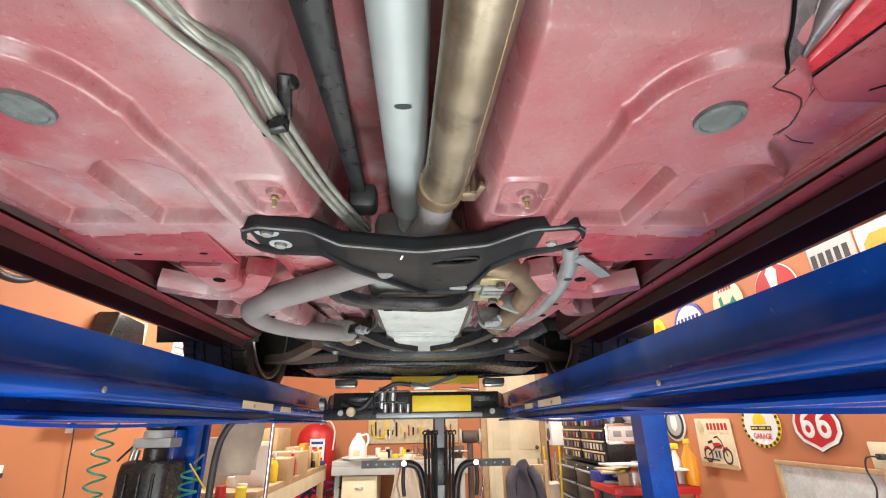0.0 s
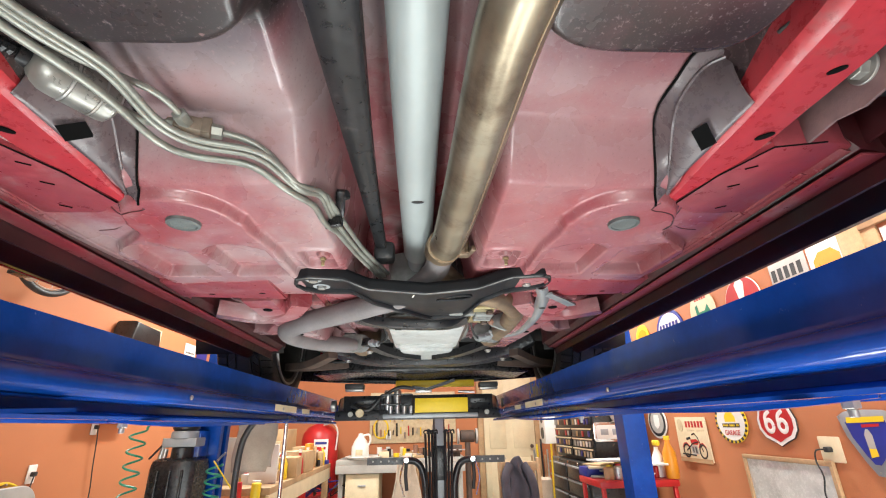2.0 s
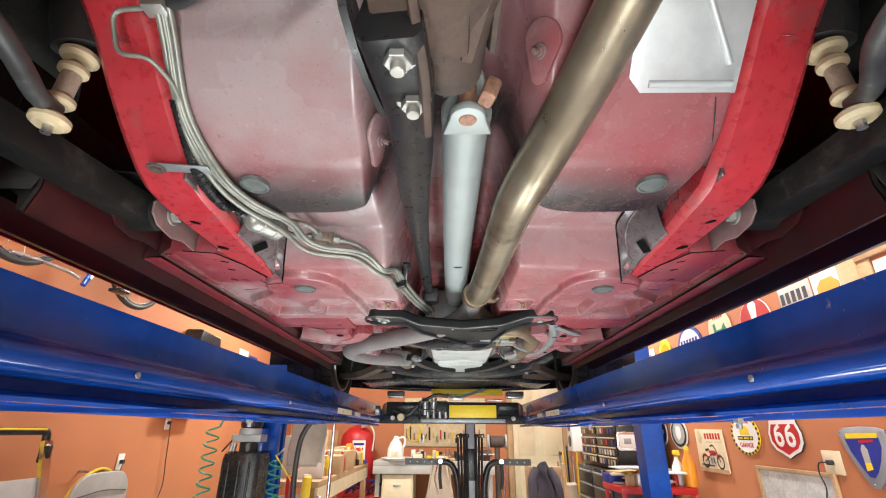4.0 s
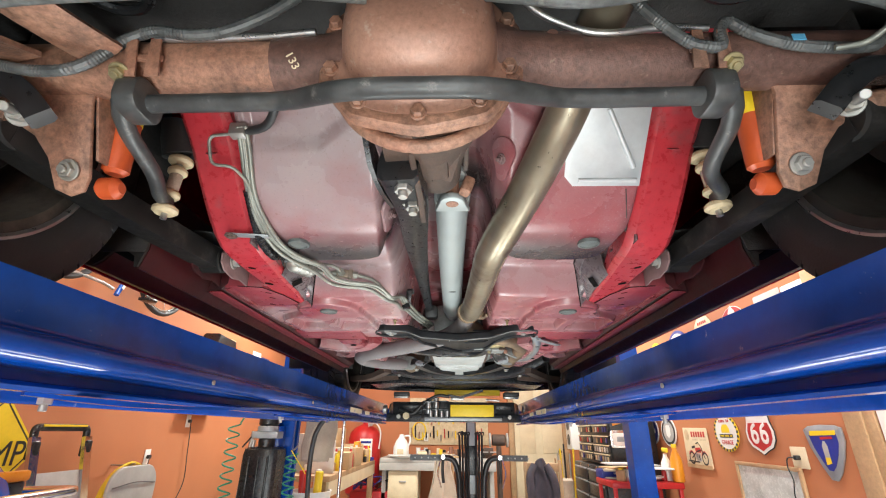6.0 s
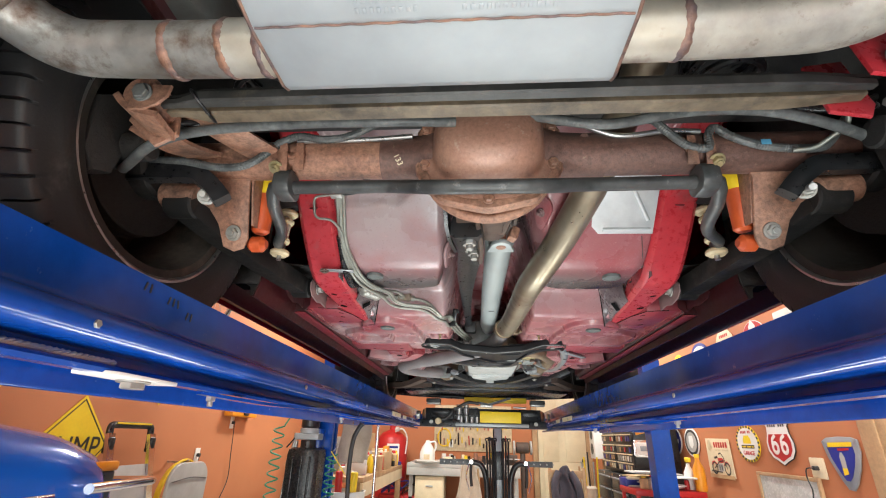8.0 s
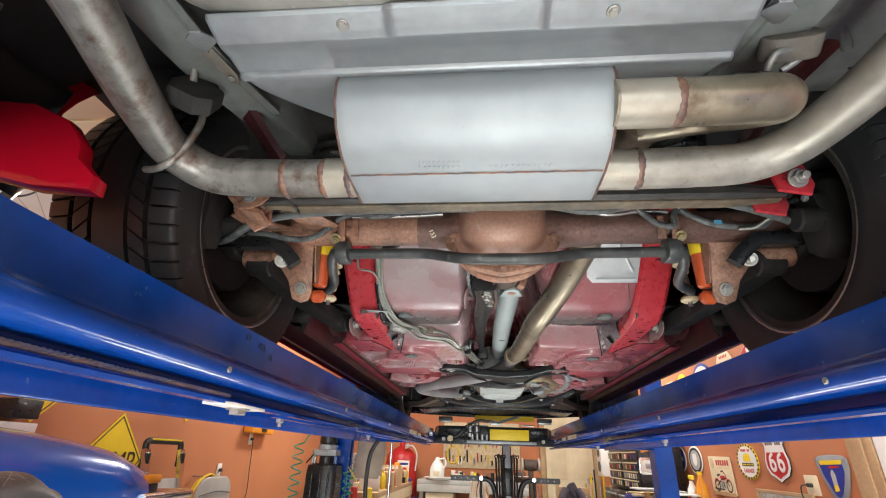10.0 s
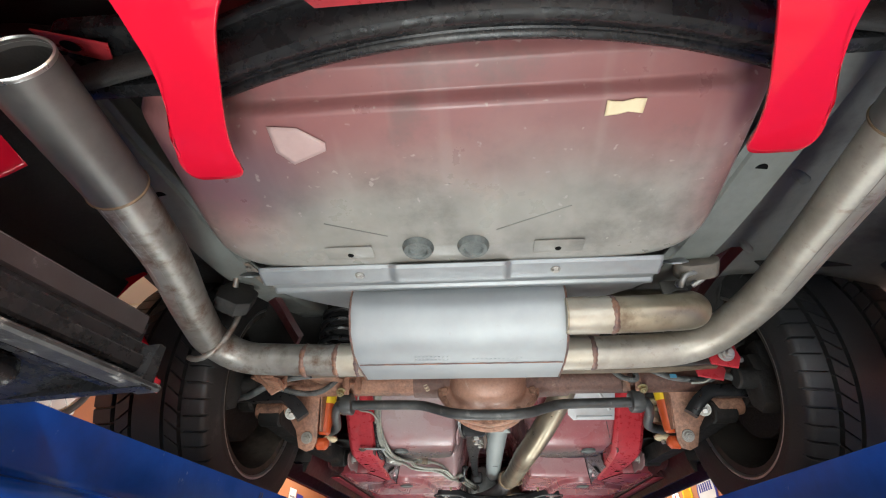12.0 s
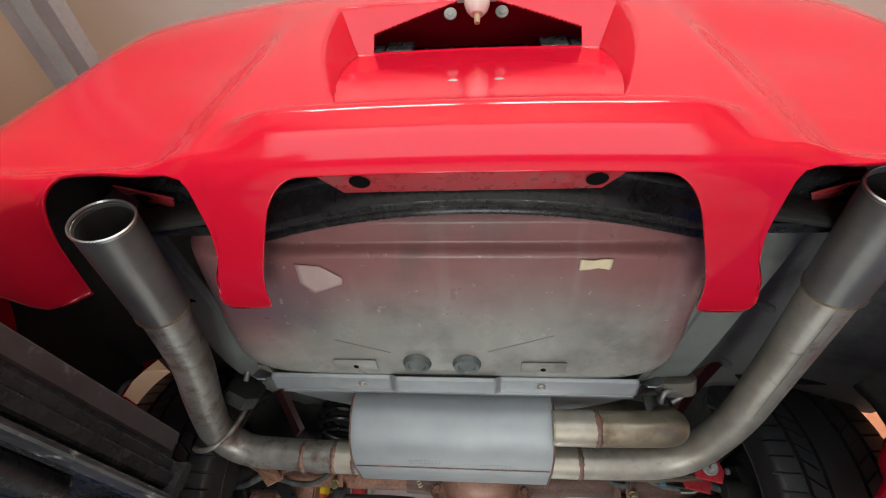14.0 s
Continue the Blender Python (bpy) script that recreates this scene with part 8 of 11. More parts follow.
for x, s in ((-0.561, -1), (0.513, 1)):
    b = prism([(0, 0), (0.30, 0), (0.30, 0.024), (0, 0.024)], 0.0015, m=Matrix.Translation((x - s * (0.0385), 1.55, 1.312)) @ pose(0, 0, 0, 90, 0, 90))
    on_lift("sticker", b, "cream", "worn yellowish sticker")
    b = prism([(0, 0), (0.14, 0), (0.14, 0.02), (0, 0.02)], 0.0015, m=Matrix.Translation((x - s * 0.0385, 1.95, 1.312)) @ pose(0, 0, 0, 90, 0, 90))
    on_lift("sticker", b, "cream", "worn yellowish sticker")
    # cable retainer: a bent blue bar under the ledge
    for y0, y1 in ((0.30, 1.10), (1.3, 2.4)) if s > 0 else ((-0.22, 0.55), (0.75, 1.9)):
        b = sweep(smooth_path([(x + s * 0.04, y0, 1.272), (x - s * 0.03, y0 + 0.12, 1.262), (x - s * 0.045, (y0 + y1) / 2, 1.268), (x - s * 0.02, y1, 1.285)], 0.05), [(-0.012, -0.003), (0.012, -0.003), (0.012, 0.003), (-0.012, 0.003)])
        bar = on_lift("cable_guard", b, "lift", "bent blue cable guard")
        bolt(lift, (x + s * 0.03, y0 + 0.03, 1.272), r=0.010, h=0.014, stud=0.01)
    for k in range(5):
        bolt(lift, (x - s * 0.037, -0.6 + k * 0.75, 1.322), r=0.006, h=0.006, axis=(-s, 0, 0))
# lifting cables under the left runway
for dz, x in ((0.004, -0.640), (0.006, -0.566)):
    pts = [(x, y, 1.290 + dz) for y in lin(-1.9, -0.50, 280)]
    b = bmesh.new()
    for ph in range(3):
        tube([(p[0] + 0.0022 * math.cos(i * 1.1 + ph * 2.09), p[1], p[2] - 0.008 + 0.0022 * math.sin(i * 1.1 + ph * 2.09)) for i, p in enumerate(pts)], 0.0026, 5, b)
    on_lift("lifting_cable", b, "zinc", "twisted steel lifting cable")
b = bmesh.new()
prism([(0, 0), (0.16, 0.0), (0.16, 0.05), (0.02, 0.055), (0, 0.04)], 0.006, 0.001, b, Matrix.Translation((-0.600, -0.53, 1.2695)) @ pose(0, 0, 0, 0, 0, 0) @ pose(0, 0, 0, 0, 0, 90) @ Matrix.Diagonal((1, -1, 1, 1)))
on_lift("plate_stem", box((0.02, 0.09, 0.078), (-0.612, -0.45, 1.312), 0.003), "lift", "blue stem of the anchor plate")
sheave = on_lift("cable_plate", b, "signwhite", "pale steel cable anchor plate")
bolt(lift, (-0.575, -0.44, 1.2695), r=0.018, h=0.012, washer=0.024)
# pencilled marks on the wall of the runway
for y0, z0, n in ((-0.49, 1.408, 2), (-0.43, 1.402, 3), (-0.375, 1.389, 2)):
    for k in range(n):
        b = box((0.0008, 0.004, 0.014), (-0.5602, y0 + 0.012 * k, z0), 0.0002, rot=(14 * (k - 1), 0, 0))
        on_lift("pen_mark", b, "signblack", "")

tray = thing("drip_tray", "black plastic drip tray in a metal-edged frame resting on the runway", "tray", at=(-0.60, -1.5, 1.43))
TRAY_ADD = at_thing(tray)
TRAY_TURN = Matrix.Translation((-0.365, -1.205, 0)) @ pose(0, 0, 0, 0, 0, -11.3) @ Matrix.Translation((0.378, 1.12, 0))


def T(name, bm, material, label=""):
    """A part of the tray, which lies askew on the runway."""
    bmesh.ops.transform(bm, matrix=TRAY_TURN, verts=bm.verts)
    return TRAY_ADD(name, bm, material, label)


for nm, mt, lb, x0, x1, z0, z1, yend in (
        ("edge_rail", "trayrail", "dull grey upper rail", -0.415, -0.400, 1.463, 1.487, -1.145),
        # near-black strip, painted shade of the gap between the rails
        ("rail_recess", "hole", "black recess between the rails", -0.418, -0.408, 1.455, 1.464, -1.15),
        ("edge_rail", "plastic", "black middle rail", -0.414, -0.392, 1.441, 1.4555, -1.125),
        ("edge_rail", "plastic", "black lower rail", -0.410, -0.383, 1.424, 1.4405, -1.14),
        ("edge_lip", "scuffed", "scuffed white-edged lip", -0.398, -0.371, 1.409, 1.4165, -1.125)):
    m_ = 0.0025
    b = sweep([(0, -2.3, 0), (0, yend, 0)], [(x0, z0), (x1 - m_, z0), (x1, z0 + m_), (x1, z1 - m_), (x1 - m_, z1), (x0, z1)])
    T(nm, b, mt, lb)
b = sweep([(-0.405, -2.3, 1.446), (-0.405, -1.14, 1.446)], [(-0.010, -0.036), (0.002, -0.036), (0.002, 0.034), (-0.010, 0.034)])
T("side_wall", b, "plastic", "black tray side")
b = sheet(lambda x, v: (x, -1.15 - 1.15 * v, 1.425 - 0.02 * math.sin(math.pi * (x + 0.95) / 0.55) + 0.004 * math.sin(v * 20)), lin(-0.95, -0.40, 14), lin(0, 1, 40))
pan = solid(T("pan", b, "plastic", "glossy black plastic pan"), 0.006)
b = bmesh.new()
for k in range(6):
    T("pan_bulge", box((0.13, 0.15, 0.03), (-0.50, -1.28 - k * 0.19, 1.404), 0.014, segs=3), "plastic", "moulded pan pocket")
b = sweep([(-0.95, -1.14, 1.432), (-0.372, -1.14, 1.432)], [(-0.006, -0.024), (0.006, -0.024), (0.008, -0.018), (0.004, 0.02), (-0.004, 0.02)])
T("front_edge", b, "plastic", "black tray front edge")

# ---- lights ----


def shop_light(x, y):
    th = thing("ceiling_light", "white two-tube shop light under the ceiling", "ceiling light", at=(x, y, CEIL), group="shop lights")
    b = prism([(-0.14, 0), (0.14, 0), (0.09, 0.06), (-0.09, 0.06)], 1.25, m=pose(0, -0.625, -0.062, 90, 0, 180))
    part("housing", b, M["signwhite"], th, "white steel housing", m=pose(0, 0, 0))
    return th


first = shop_light(*SHOP_LIGHTS[0][:2])
for lx, ly, turn in SHOP_LIGHTS[1:]:
    copy_thing(first, pose(lx, ly, CEIL, 0, 0, turn))


# housing for an assumed light, added under the lift to brighten the car
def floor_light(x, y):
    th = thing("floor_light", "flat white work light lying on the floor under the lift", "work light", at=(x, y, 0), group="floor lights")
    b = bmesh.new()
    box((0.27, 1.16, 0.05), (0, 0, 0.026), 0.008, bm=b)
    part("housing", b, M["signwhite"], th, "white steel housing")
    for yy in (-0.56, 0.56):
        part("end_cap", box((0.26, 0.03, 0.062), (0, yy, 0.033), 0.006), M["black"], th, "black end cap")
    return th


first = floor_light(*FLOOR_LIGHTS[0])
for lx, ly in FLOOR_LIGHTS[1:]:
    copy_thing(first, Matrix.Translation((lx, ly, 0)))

# garage door track and the raised door of the next bay
od = thing("overhead_door", "tan sectional garage door raised under the ceiling", "garage door", at=(-2.0, -2.6, 2.66))
for k in range(4):
    b = box((1.22, 0.56, 0.04), (-2.02, -4.1 + k * 0.58, 2.70), 0.006)
    ob = part("panel", b, M["tan"], od, "tan door panel")
    ob.matrix_parent_inverse = Matrix.Translation(-Vector(od.location))
for k in range(6):
    b = box((1.22, 0.56, 0.04), (-2.02, -1.78 + k * 0.58, 2.70), 0.006)
    ob = part("panel", b, M["tan"], od, "tan door panel")
    ob.matrix_parent_inverse = Matrix.Translation(-Vector(od.location))
tr = thing("door_track", "galvanized steel garage door track hung from the ceiling", "door track", at=(-1.31, -2.6, 2.6))
for x, w in ((-1.365, 0.045), (-1.255, 0.05)):
    b = sweep([(x, -4.5, 2.60), (x, 0.9, 2.60)], [(-w / 2, 0), (w / 2, 0), (w / 2, 0.06), (w / 2 - 0.004, 0.06), (w / 2 - 0.004, 0.004), (-w / 2 + 0.004, 0.004), (-w / 2 + 0.004, 0.03), (-w / 2, 0.03)])
    ob = part("rail", b, M["track"], tr, "galvanized rail")
    ob.matrix_parent_inverse = Matrix.Translation(-Vector(tr.location))
b = box((0.20, 0.06, 0.004), (-1.31, -1.02, 2.597), 0.001)
ob = part("joint_plate", b, M["zinc"], tr, "bolted joint plate")
ob.matrix_parent_inverse = Matrix.Translation(-Vector(tr.location))
for y in (-3.5, -1.02, 0.6):
    b = box((0.03, 0.004, CEIL - 2.63), (-1.31, y, (CEIL + 2.63) / 2), 0.001)
    ob = part("hanger", b, M["shield"], tr)
    ob.matrix_parent_inverse = Matrix.Translation(-Vector(tr.location))

# ---- signs on the east wall ----
EX = WR - 0.004


def wall_sign(name, label, y, z, category="sign"):
    """An empty on the east wall whose local x runs along the wall (towards -y), local y up, local z into the room."""
    th = thing(name, label, category)
    th.matrix_basis = Matrix.Translation((EX, y, z)) @ Matrix(((0, 0, -1, 0), (-1, 0, 0, 0), (0, 1, 0, 0), (0, 0, 0, 1)))
    return th


def plate(th, name, poly, z0, depth, material, label="", bevel=0.0):
    return part(name, prism(poly, depth, bevel, m=Matrix.Translation((0, 0, z0))), M[material], th, label, smooth=30)


def text(th, words, size, at, material, label, width=1.0, shear=0.0):
    cu = bpy.data.curves.new("lettering", "FONT")
    cu.body, cu.size, cu.align_x, cu.align_y, cu.extrude, cu.shear = words, size, "CENTER", "CENTER", 0.0008, shear
    tmp = bpy.data.objects.new("tmp", cu)
    scene.collection.objects.link(tmp)
    dg = bpy.context.evaluated_depsgraph_get()
    me = bpy.data.meshes.new_from_object(tmp.evaluated_get(dg))
    bpy.data.objects.remove(tmp)
    me.materials.clear()
    me.materials.append(M[material])
    ob = new("lettering", me)
    ob.matrix_basis = Matrix.Translation(at) @ Matrix.Diagonal((width, 1, 1, 1))
    ob.parent = th
    ob["label"] = label
    return ob


def ell(rx, ry, n=36, cx=0.0, cy=0.0):
    return [(cx + rx * math.cos(2 * math.pi * i / n), cy + ry * math.sin(2 * math.pi * i / n)) for i in range(n)]


def bars(th, x0, x1, y, h, n, z, material, label=""):
    w = (x1 - x0) / n
    for k in range(n):
        if k % 5 == 4 and n > 6:
            continue
        plate(th, "letter_bar", [(x0 + k * w, y - h / 2), (x0 + k * w + w * 0.65, y - h / 2), (x0 + k * w + w * 0.65, y + h / 2), (x0 + k * w, y + h / 2)], z, 0.0008, material)


# shield sign
s1 = wall_sign("shield_sign", "red and white shield-shaped enamel sign on the orange wall", 2.53, 1.26)
SH = [(0, -0.165), (0.05, -0.142), (0.11, -0.12), (0.148, -0.075), (0.152, -0.02), (0.125, 0.04), (0.118, 0.085), (0.148, 0.125), (0.135, 0.148), (0.09, 0.16), (0.05, 0.172), (0, 0.158)]
SHP = SH + [(-x, y) for x, y in SH[-2:0:-1]]
plate(s1, "board", [(x * 1.03, y * 1.03) for x, y in SHP], 0, 0.006, "signblack", "black border", 0.001)
plate(s1, "face", SHP, 0.0065, 0.002, "signwhite", "white enamel")
plate(s1, "field", [(x * 0.86, y * 0.88) for x, y in SHP if y < 0.05], 0.009, 0.0012, "signred", "red field")
for cx in (-0.052, 0.052):
    b = bmesh.new()
    tube([(cx + 0.030 * math.cos(t), -0.055 + 0.032 * math.sin(t), 0.011) for t in lin(0, 2 * math.pi, 20)], 0.013, 8, b, cap=False, flat=0.15, up=(0, 0, 1))
    tube(smooth_path([(cx - 0.030, -0.05, 0.011), (cx - 0.022, 0.0, 0.011), (cx + 0.02, 0.028, 0.011)], 0.01), 0.012, 8, b, flat=0.15, up=(0, 0, 1))
    part("emblem_shape", b, M["signwhite"], s1, "white rounded shape")
bars(s1, -0.10, 0.105, 0.105, 0.04, 8, 0.009, "signblack")
# motorcycle picture on a wooden board
s2 = wall_sign("picture_board", "cream tin sign with a red motorcycle drawing on a wooden edge", 3.45, 1.11)
plate(s2, "board", [(-0.215, -0.155), (0.21, -0.155), (0.205, 0.155), (-0.205, 0.16)], 0, 0.012, "cream", "cream printed board", 0.002)
plate(s2, "wood_edge", [(-0.217, -0.165), (0.212, -0.165), (0.212, -0.135), (-0.217, -0.135)], 0.012, 0.002, "wood", "brown wood strip")
plate(s2, "roundel", ell(0.04, 0.048, 24, -0.14, 0.10), 0.0125, 0.001, "bushing", "faded roundel")
bars(s2, -0.06, 0.19, 0.105, 0.045, 6, 0.0125, "signred")
bars(s2, -0.05, 0.19, 0.062, 0.012, 9, 0.0125, "bushing")
for cx in (-0.10, 0.12):
    b = tube([(cx + 0.045 * math.cos(t), -0.085 + 0.045 * math.sin(t), 0.0135) for t in lin(0, 2 * math.pi, 24)], 0.007, 6, cap=False, flat=0.2, up=(0, 0, 1))
    part("drawn_wheel", b, M["signblack"], s2, "black drawn wheel")
for nm, q, mt in (("drawn_tank", [(-0.03, -0.005), (0.05, 0.0), (0.085, -0.02), (0.06, -0.04), (-0.02, -0.04)], "signred"), ("drawn_fender", [(-0.155, -0.06), (-0.13, -0.03), (-0.09, -0.025), (-0.05, -0.05), (-0.055, -0.06), (-0.10, -0.042), (-0.14, -0.065)], "signred"), ("drawn_fender", [(0.065, -0.06), (0.09, -0.03), (0.13, -0.025), (0.17, -0.055), (0.16, -0.06), (0.12, -0.042), (0.08, -0.065)], "signred"),
                  ("drawn_saddle", [(-0.085, 0.005), (-0.03, 0.015), (-0.02, 0.0), (-0.08, -0.012)], "signblack"), ("drawn_engine", [(-0.04, -0.045), (0.05, -0.045), (0.06, -0.105), (-0.03, -0.115)], "grey"), ("drawn_engine", [(-0.02, -0.055), (0.0, -0.055), (0.005, -0.10), (-0.015, -0.10)], "signblack"), ("drawn_engine", [(0.018, -0.055), (0.036, -0.055), (0.04, -0.10), (0.022, -0.10)], "signblack")):
    plate(s2, nm, q, 0.0125, 0.0012, mt)
for pts in ([(0.12, -0.085), (0.075, 0.01), (0.04, 0.04)], [(0.04, 0.04), (0.0, 0.03)], [(-0.17, -0.11), (0.02, -0.115)], [(-0.10, -0.085), (0.0, -0.03), (0.07, -0.02)]):
    part("drawn_line", tube([(x, y, 0.0137) for x, y in pts], 0.005, 6, flat=0.3, up=(0, 0, 1)), M["signblack"], s2, "dark drawn line")
# round garage sign
s3 = wall_sign("round_garage_sign", "round white garage sign with a checkered yellow rim", 2.95, 1.23)
plate(s3, "rim", ell(0.165, 0.135, 40), 0, 0.006, "yellow", "yellow rim", 0.001)
for k in range(24):
    a0, a1 = 2 * math.pi * k / 24, 2 * math.pi * (k + 0.5) / 24
    plate(s3, "check", [(0.165 * r * math.cos(a), 0.135 * r * math.sin(a)) for r, a in ((0.87, a0), (1.0, a0), (1.0, a1), (0.87, a1))], 0.0062, 0.001, "signblack")
plate(s3, "face", ell(0.143, 0.117, 40), 0.0064, 0.001, "signwhite", "white face")
plate(s3, "drawn_car", [(-0.055, 0.0), (0.055, 0.0), (0.055, 0.03), (0.03, 0.06), (-0.03, 0.06), (-0.055, 0.03)], 0.0078, 0.001, "yellow", "yellow car drawing")
plate(s3, "band", [(-0.09, -0.035), (0.09, -0.035), (0.09, -0.01), (-0.09, -0.01)], 0.0078, 0.001, "signblack", "black band")
bars(s3, -0.08, 0.085, -0.0225, 0.012, 12, 0.009, "yellow")
text(s3, "GARAGE", 0.045, (0, -0.07, 0.0085), "signred", "red lettering", 0.9)
bars(s3, -0.07, 0.075, 0.085, 0.02, 7, 0.0078, "signred")
# oval emblems
for y, z, inner, nm in ((4.37, 1.245, "signblue", "white oval sign with a blue cross emblem"), (3.97, 1.235, "grey", "dark oval badge sign with a pale shield")):
    s4 = wall_sign("oval_sign", nm, y, z)
    plate(s4, "rim", ell(0.165, 0.135, 36), 0, 0.006, "signwhite", "pale rim", 0.001)
    plate(s4, "face", ell(0.145, 0.118, 36), 0.0064, 0.001, "signblack" if inner == "grey" else "signblue", "dark face")
    if inner == "grey":
        plate(s4, "ring", ell(0.115, 0.094, 36), 0.0076, 0.001, "grey", "grey ring")
        plate(s4, "emblem", [(0, -0.06), (0.045, -0.03), (0.05, 0.02), (0.04, 0.06), (-0.04, 0.06), (-0.05, 0.02), (-0.045, -0.03)], 0.009, 0.001, "signwhite", "white shield")
    else:
        plate(s4, "bar", [(-0.09, -0.02), (0.09, -0.02), (0.09, 0.02), (-0.09, 0.02)], 0.0076, 0.001, "signwhite")
        plate(s4, "bar", [(-0.03, -0.08), (0.03, -0.08), (0.03, 0.08), (-0.03, 0.08)], 0.0078, 0.001, "signwhite")
# guitar-pick shaped sign
s5 = wall_sign("triangular_sign", "blue triangular sign in a polished metal frame", 1.955, 1.135)
TRI = [(-0.145, 0.115), (-0.10, 0.135), (0.0, 0.142), (0.10, 0.138), (0.145, 0.125), (0.148, 0.06), (0.11, -0.03), (0.06, -0.11), (0.02, -0.148), (-0.02, -0.145), (-0.06, -0.09), (-0.12, 0.02)]
plate(s5, "frame", TRI, 0, 0.012, "tin", "polished frame", 0.004)
plate(s5, "face", [(x * 0.72, (y - 0.01) * 0.70 + 0.012) for x, y in TRI], 0.0125, 0.001, "signblue", "blue face")
plate(s5, "title", [(-0.095, 0.082), (0.10, 0.088), (0.105, 0.112), (-0.09, 0.108)], 0.0137, 0.001, "yellow", "yellow title bar")
plate(s5, "title", [(-0.02, 0.062), (0.07, 0.068), (0.07, 0.08), (-0.02, 0.076)], 0.0137, 0.001, "signred", "red title bar")
plate(s5, "plug_drawing", [(-0.018, -0.03), (0.018, -0.03), (0.02, 0.03), (0.006, 0.055), (-0.006, 0.055), (-0.02, 0.03)], 0.0137, 0.001, "grey", "grey drawing")
plate(s5, "plug_base", [(-0.02, -0.07), (0.02, -0.06), (0.018, -0.03), (-0.018, -0.03)], 0.0137, 0.001, "yellow")
for x, y in ((-0.125, 0.112), (0.128, 0.118), (0.0, -0.132)):
    bolt(s5, (x, y, 0.012), r=0.006, h=0.004, axis=(0, 0, 1))
# socket plate with a plug and cord
s6 = wall_sign("outlet_plate", "cream double outlet plate with a black plug", 2.20, 1.092, "outlet")
plate(s6, "plate", rounded(0.135, 0.122, 0.008), 0, 0.006, "cream", "cream cover plate", 0.002)
plate(s6, "plug", rounded(0.03, 0.026, 0.008), 0.006, 0.03, "rubber", "black plug", 0.004)
part("cord", tube(smooth_path([(0.0, 0, 0.036), (-0.05, -0.005, 0.045), (-0.075, -0.06, 0.04), (-0.06, -0.13, 0.035), (-0.09, -0.22, 0.03), (-0.05, -0.30, 0.03)], 0.02), 0.004, 8), M["rubber"], s6, "black cord")
# framed picture
s7 = wall_sign("framed_picture", "pale drawing in a thin brown wooden frame", 2.55, 0.76, "picture")
plate(s7, "print", [(-0.32, -0.25), (0.32, -0.25), (0.32, 0.25), (-0.32, 0.25)], 0, 0.008, "glass", "pale grey drawing behind glass")
for q in ([(-0.345, 0.25), (0.345, 0.25), (0.345, 0.275), (-0.345, 0.275)], [(-0.345, -0.275), (0.345, -0.275), (0.345, -0.25), (-0.345, -0.25)], [(-0.345, -0.25), (-0.32, -0.25), (-0.32, 0.25), (-0.345, 0.25)], [(0.32, -0.25), (0.345, -0.25), (0.345, 0.25), (0.32, 0.25)]):
    plate(s7, "frame_strip", q, 0, 0.02, "wood", "brown wood strip", 0.003)
# high signs seen over the runway
s8 = wall_sign("round_blue_sign", "round white sign with blue lettering bars", 3.46, 1.93)
plate(s8, "face", ell(0.22, 0.20, 40), 0, 0.006, "signblue", "blue rim", 0.001)
plate(s8, "disc", ell(0.19, 0.172, 40), 0.0064, 0.001, "signwhite", "white disc")
bars(s8, -0.15, 0.16, 0.05, 0.075, 6, 0.0076, "signblue")
s9 = wall_sign("oval_green_sign", "cream oval sign with a green figure shape", 2.97, 2.0)
plate(s9, "face", ell(0.155, 0.16, 36), 0, 0.006, "cream", "cream face", 0.001)
plate(s9, "shape", [(-0.07, -0.06), (0.06, -0.07), (0.10, -0.02), (0.07, 0.04), (0.03, 0.0), (-0.04, 0.0), (-0.05, 0.06), (-0.08, 0.05)], 0.0064, 0.001, "green", "plain green shape")
bars(s9, -0.07, 0.08, 0.10, 0.025, 5, 0.0064, "signred")
s10 = wall_sign("torch_sign", "white round sign with red bands", 2.53, 1.96)
plate(s10, "face", ell(0.17, 0.165, 36), 0, 0.006, "signwhite", "white face", 0.001)
plate(s10, "band", [(0.165 * math.cos(a), 0.16 * math.sin(a)) for a in lin(0.15, math.pi - 0.15, 20)], 0.0064, 0.001, "signred", "red upper field")
plate(s10, "torch", [(-0.025, 0.02), (0.025, 0.02), (0.045, 0.12), (0.0, 0.175), (-0.045, 0.12)], 0.0076, 0.001, "signwhite", "white torch shape")
bars(s10, -0.14, 0.15, -0.01, 0.04, 8, 0.0076, "signblue")
s11 = wall_sign("yellow_round_sign", "small round yellow sign", 3.95, 1.97)
plate(s11, "face", ell(0.13, 0.13, 32), 0, 0.006, "yellow", "yellow face", 0.001)
plate(s11, "ring", ell(0.09, 0.09, 32), 0.0064, 0.001, "bottle", "orange disc")
s12 = wall_sign("tin_plate", "grey embossed tin plate sign", 2.12, 2.03)
plate(s12, "board", rounded(0.27, 0.17, 0.012), 0, 0.005, "grey", "grey plate", 0.001)
bars(s12, -0.12, 0.12, 0.0, 0.07, 5, 0.0054, "signblack")
s13 = wall_sign("tin_plate", "pale tin sign with a red car shape", 1.86, 2.02)
plate(s13, "board", rounded(0.22, 0.17, 0.01), 0, 0.005, "signwhite", "white plate", 0.001)
plate(s13, "shape", [(-0.08, -0.04), (0.08, -0.04), (0.08, 0.0), (0.04, 0.04), (-0.04, 0.04), (-0.08, 0.0)], 0.0054, 0.001, "bottle", "orange shape")
s14 = wall_sign("star_sign", "small white sign with a red star shape", 4.30, 1.95)
plate(s14, "face", rounded(0.2, 0.22, 0.02), 0, 0.005, "signwhite", "white face", 0.001)
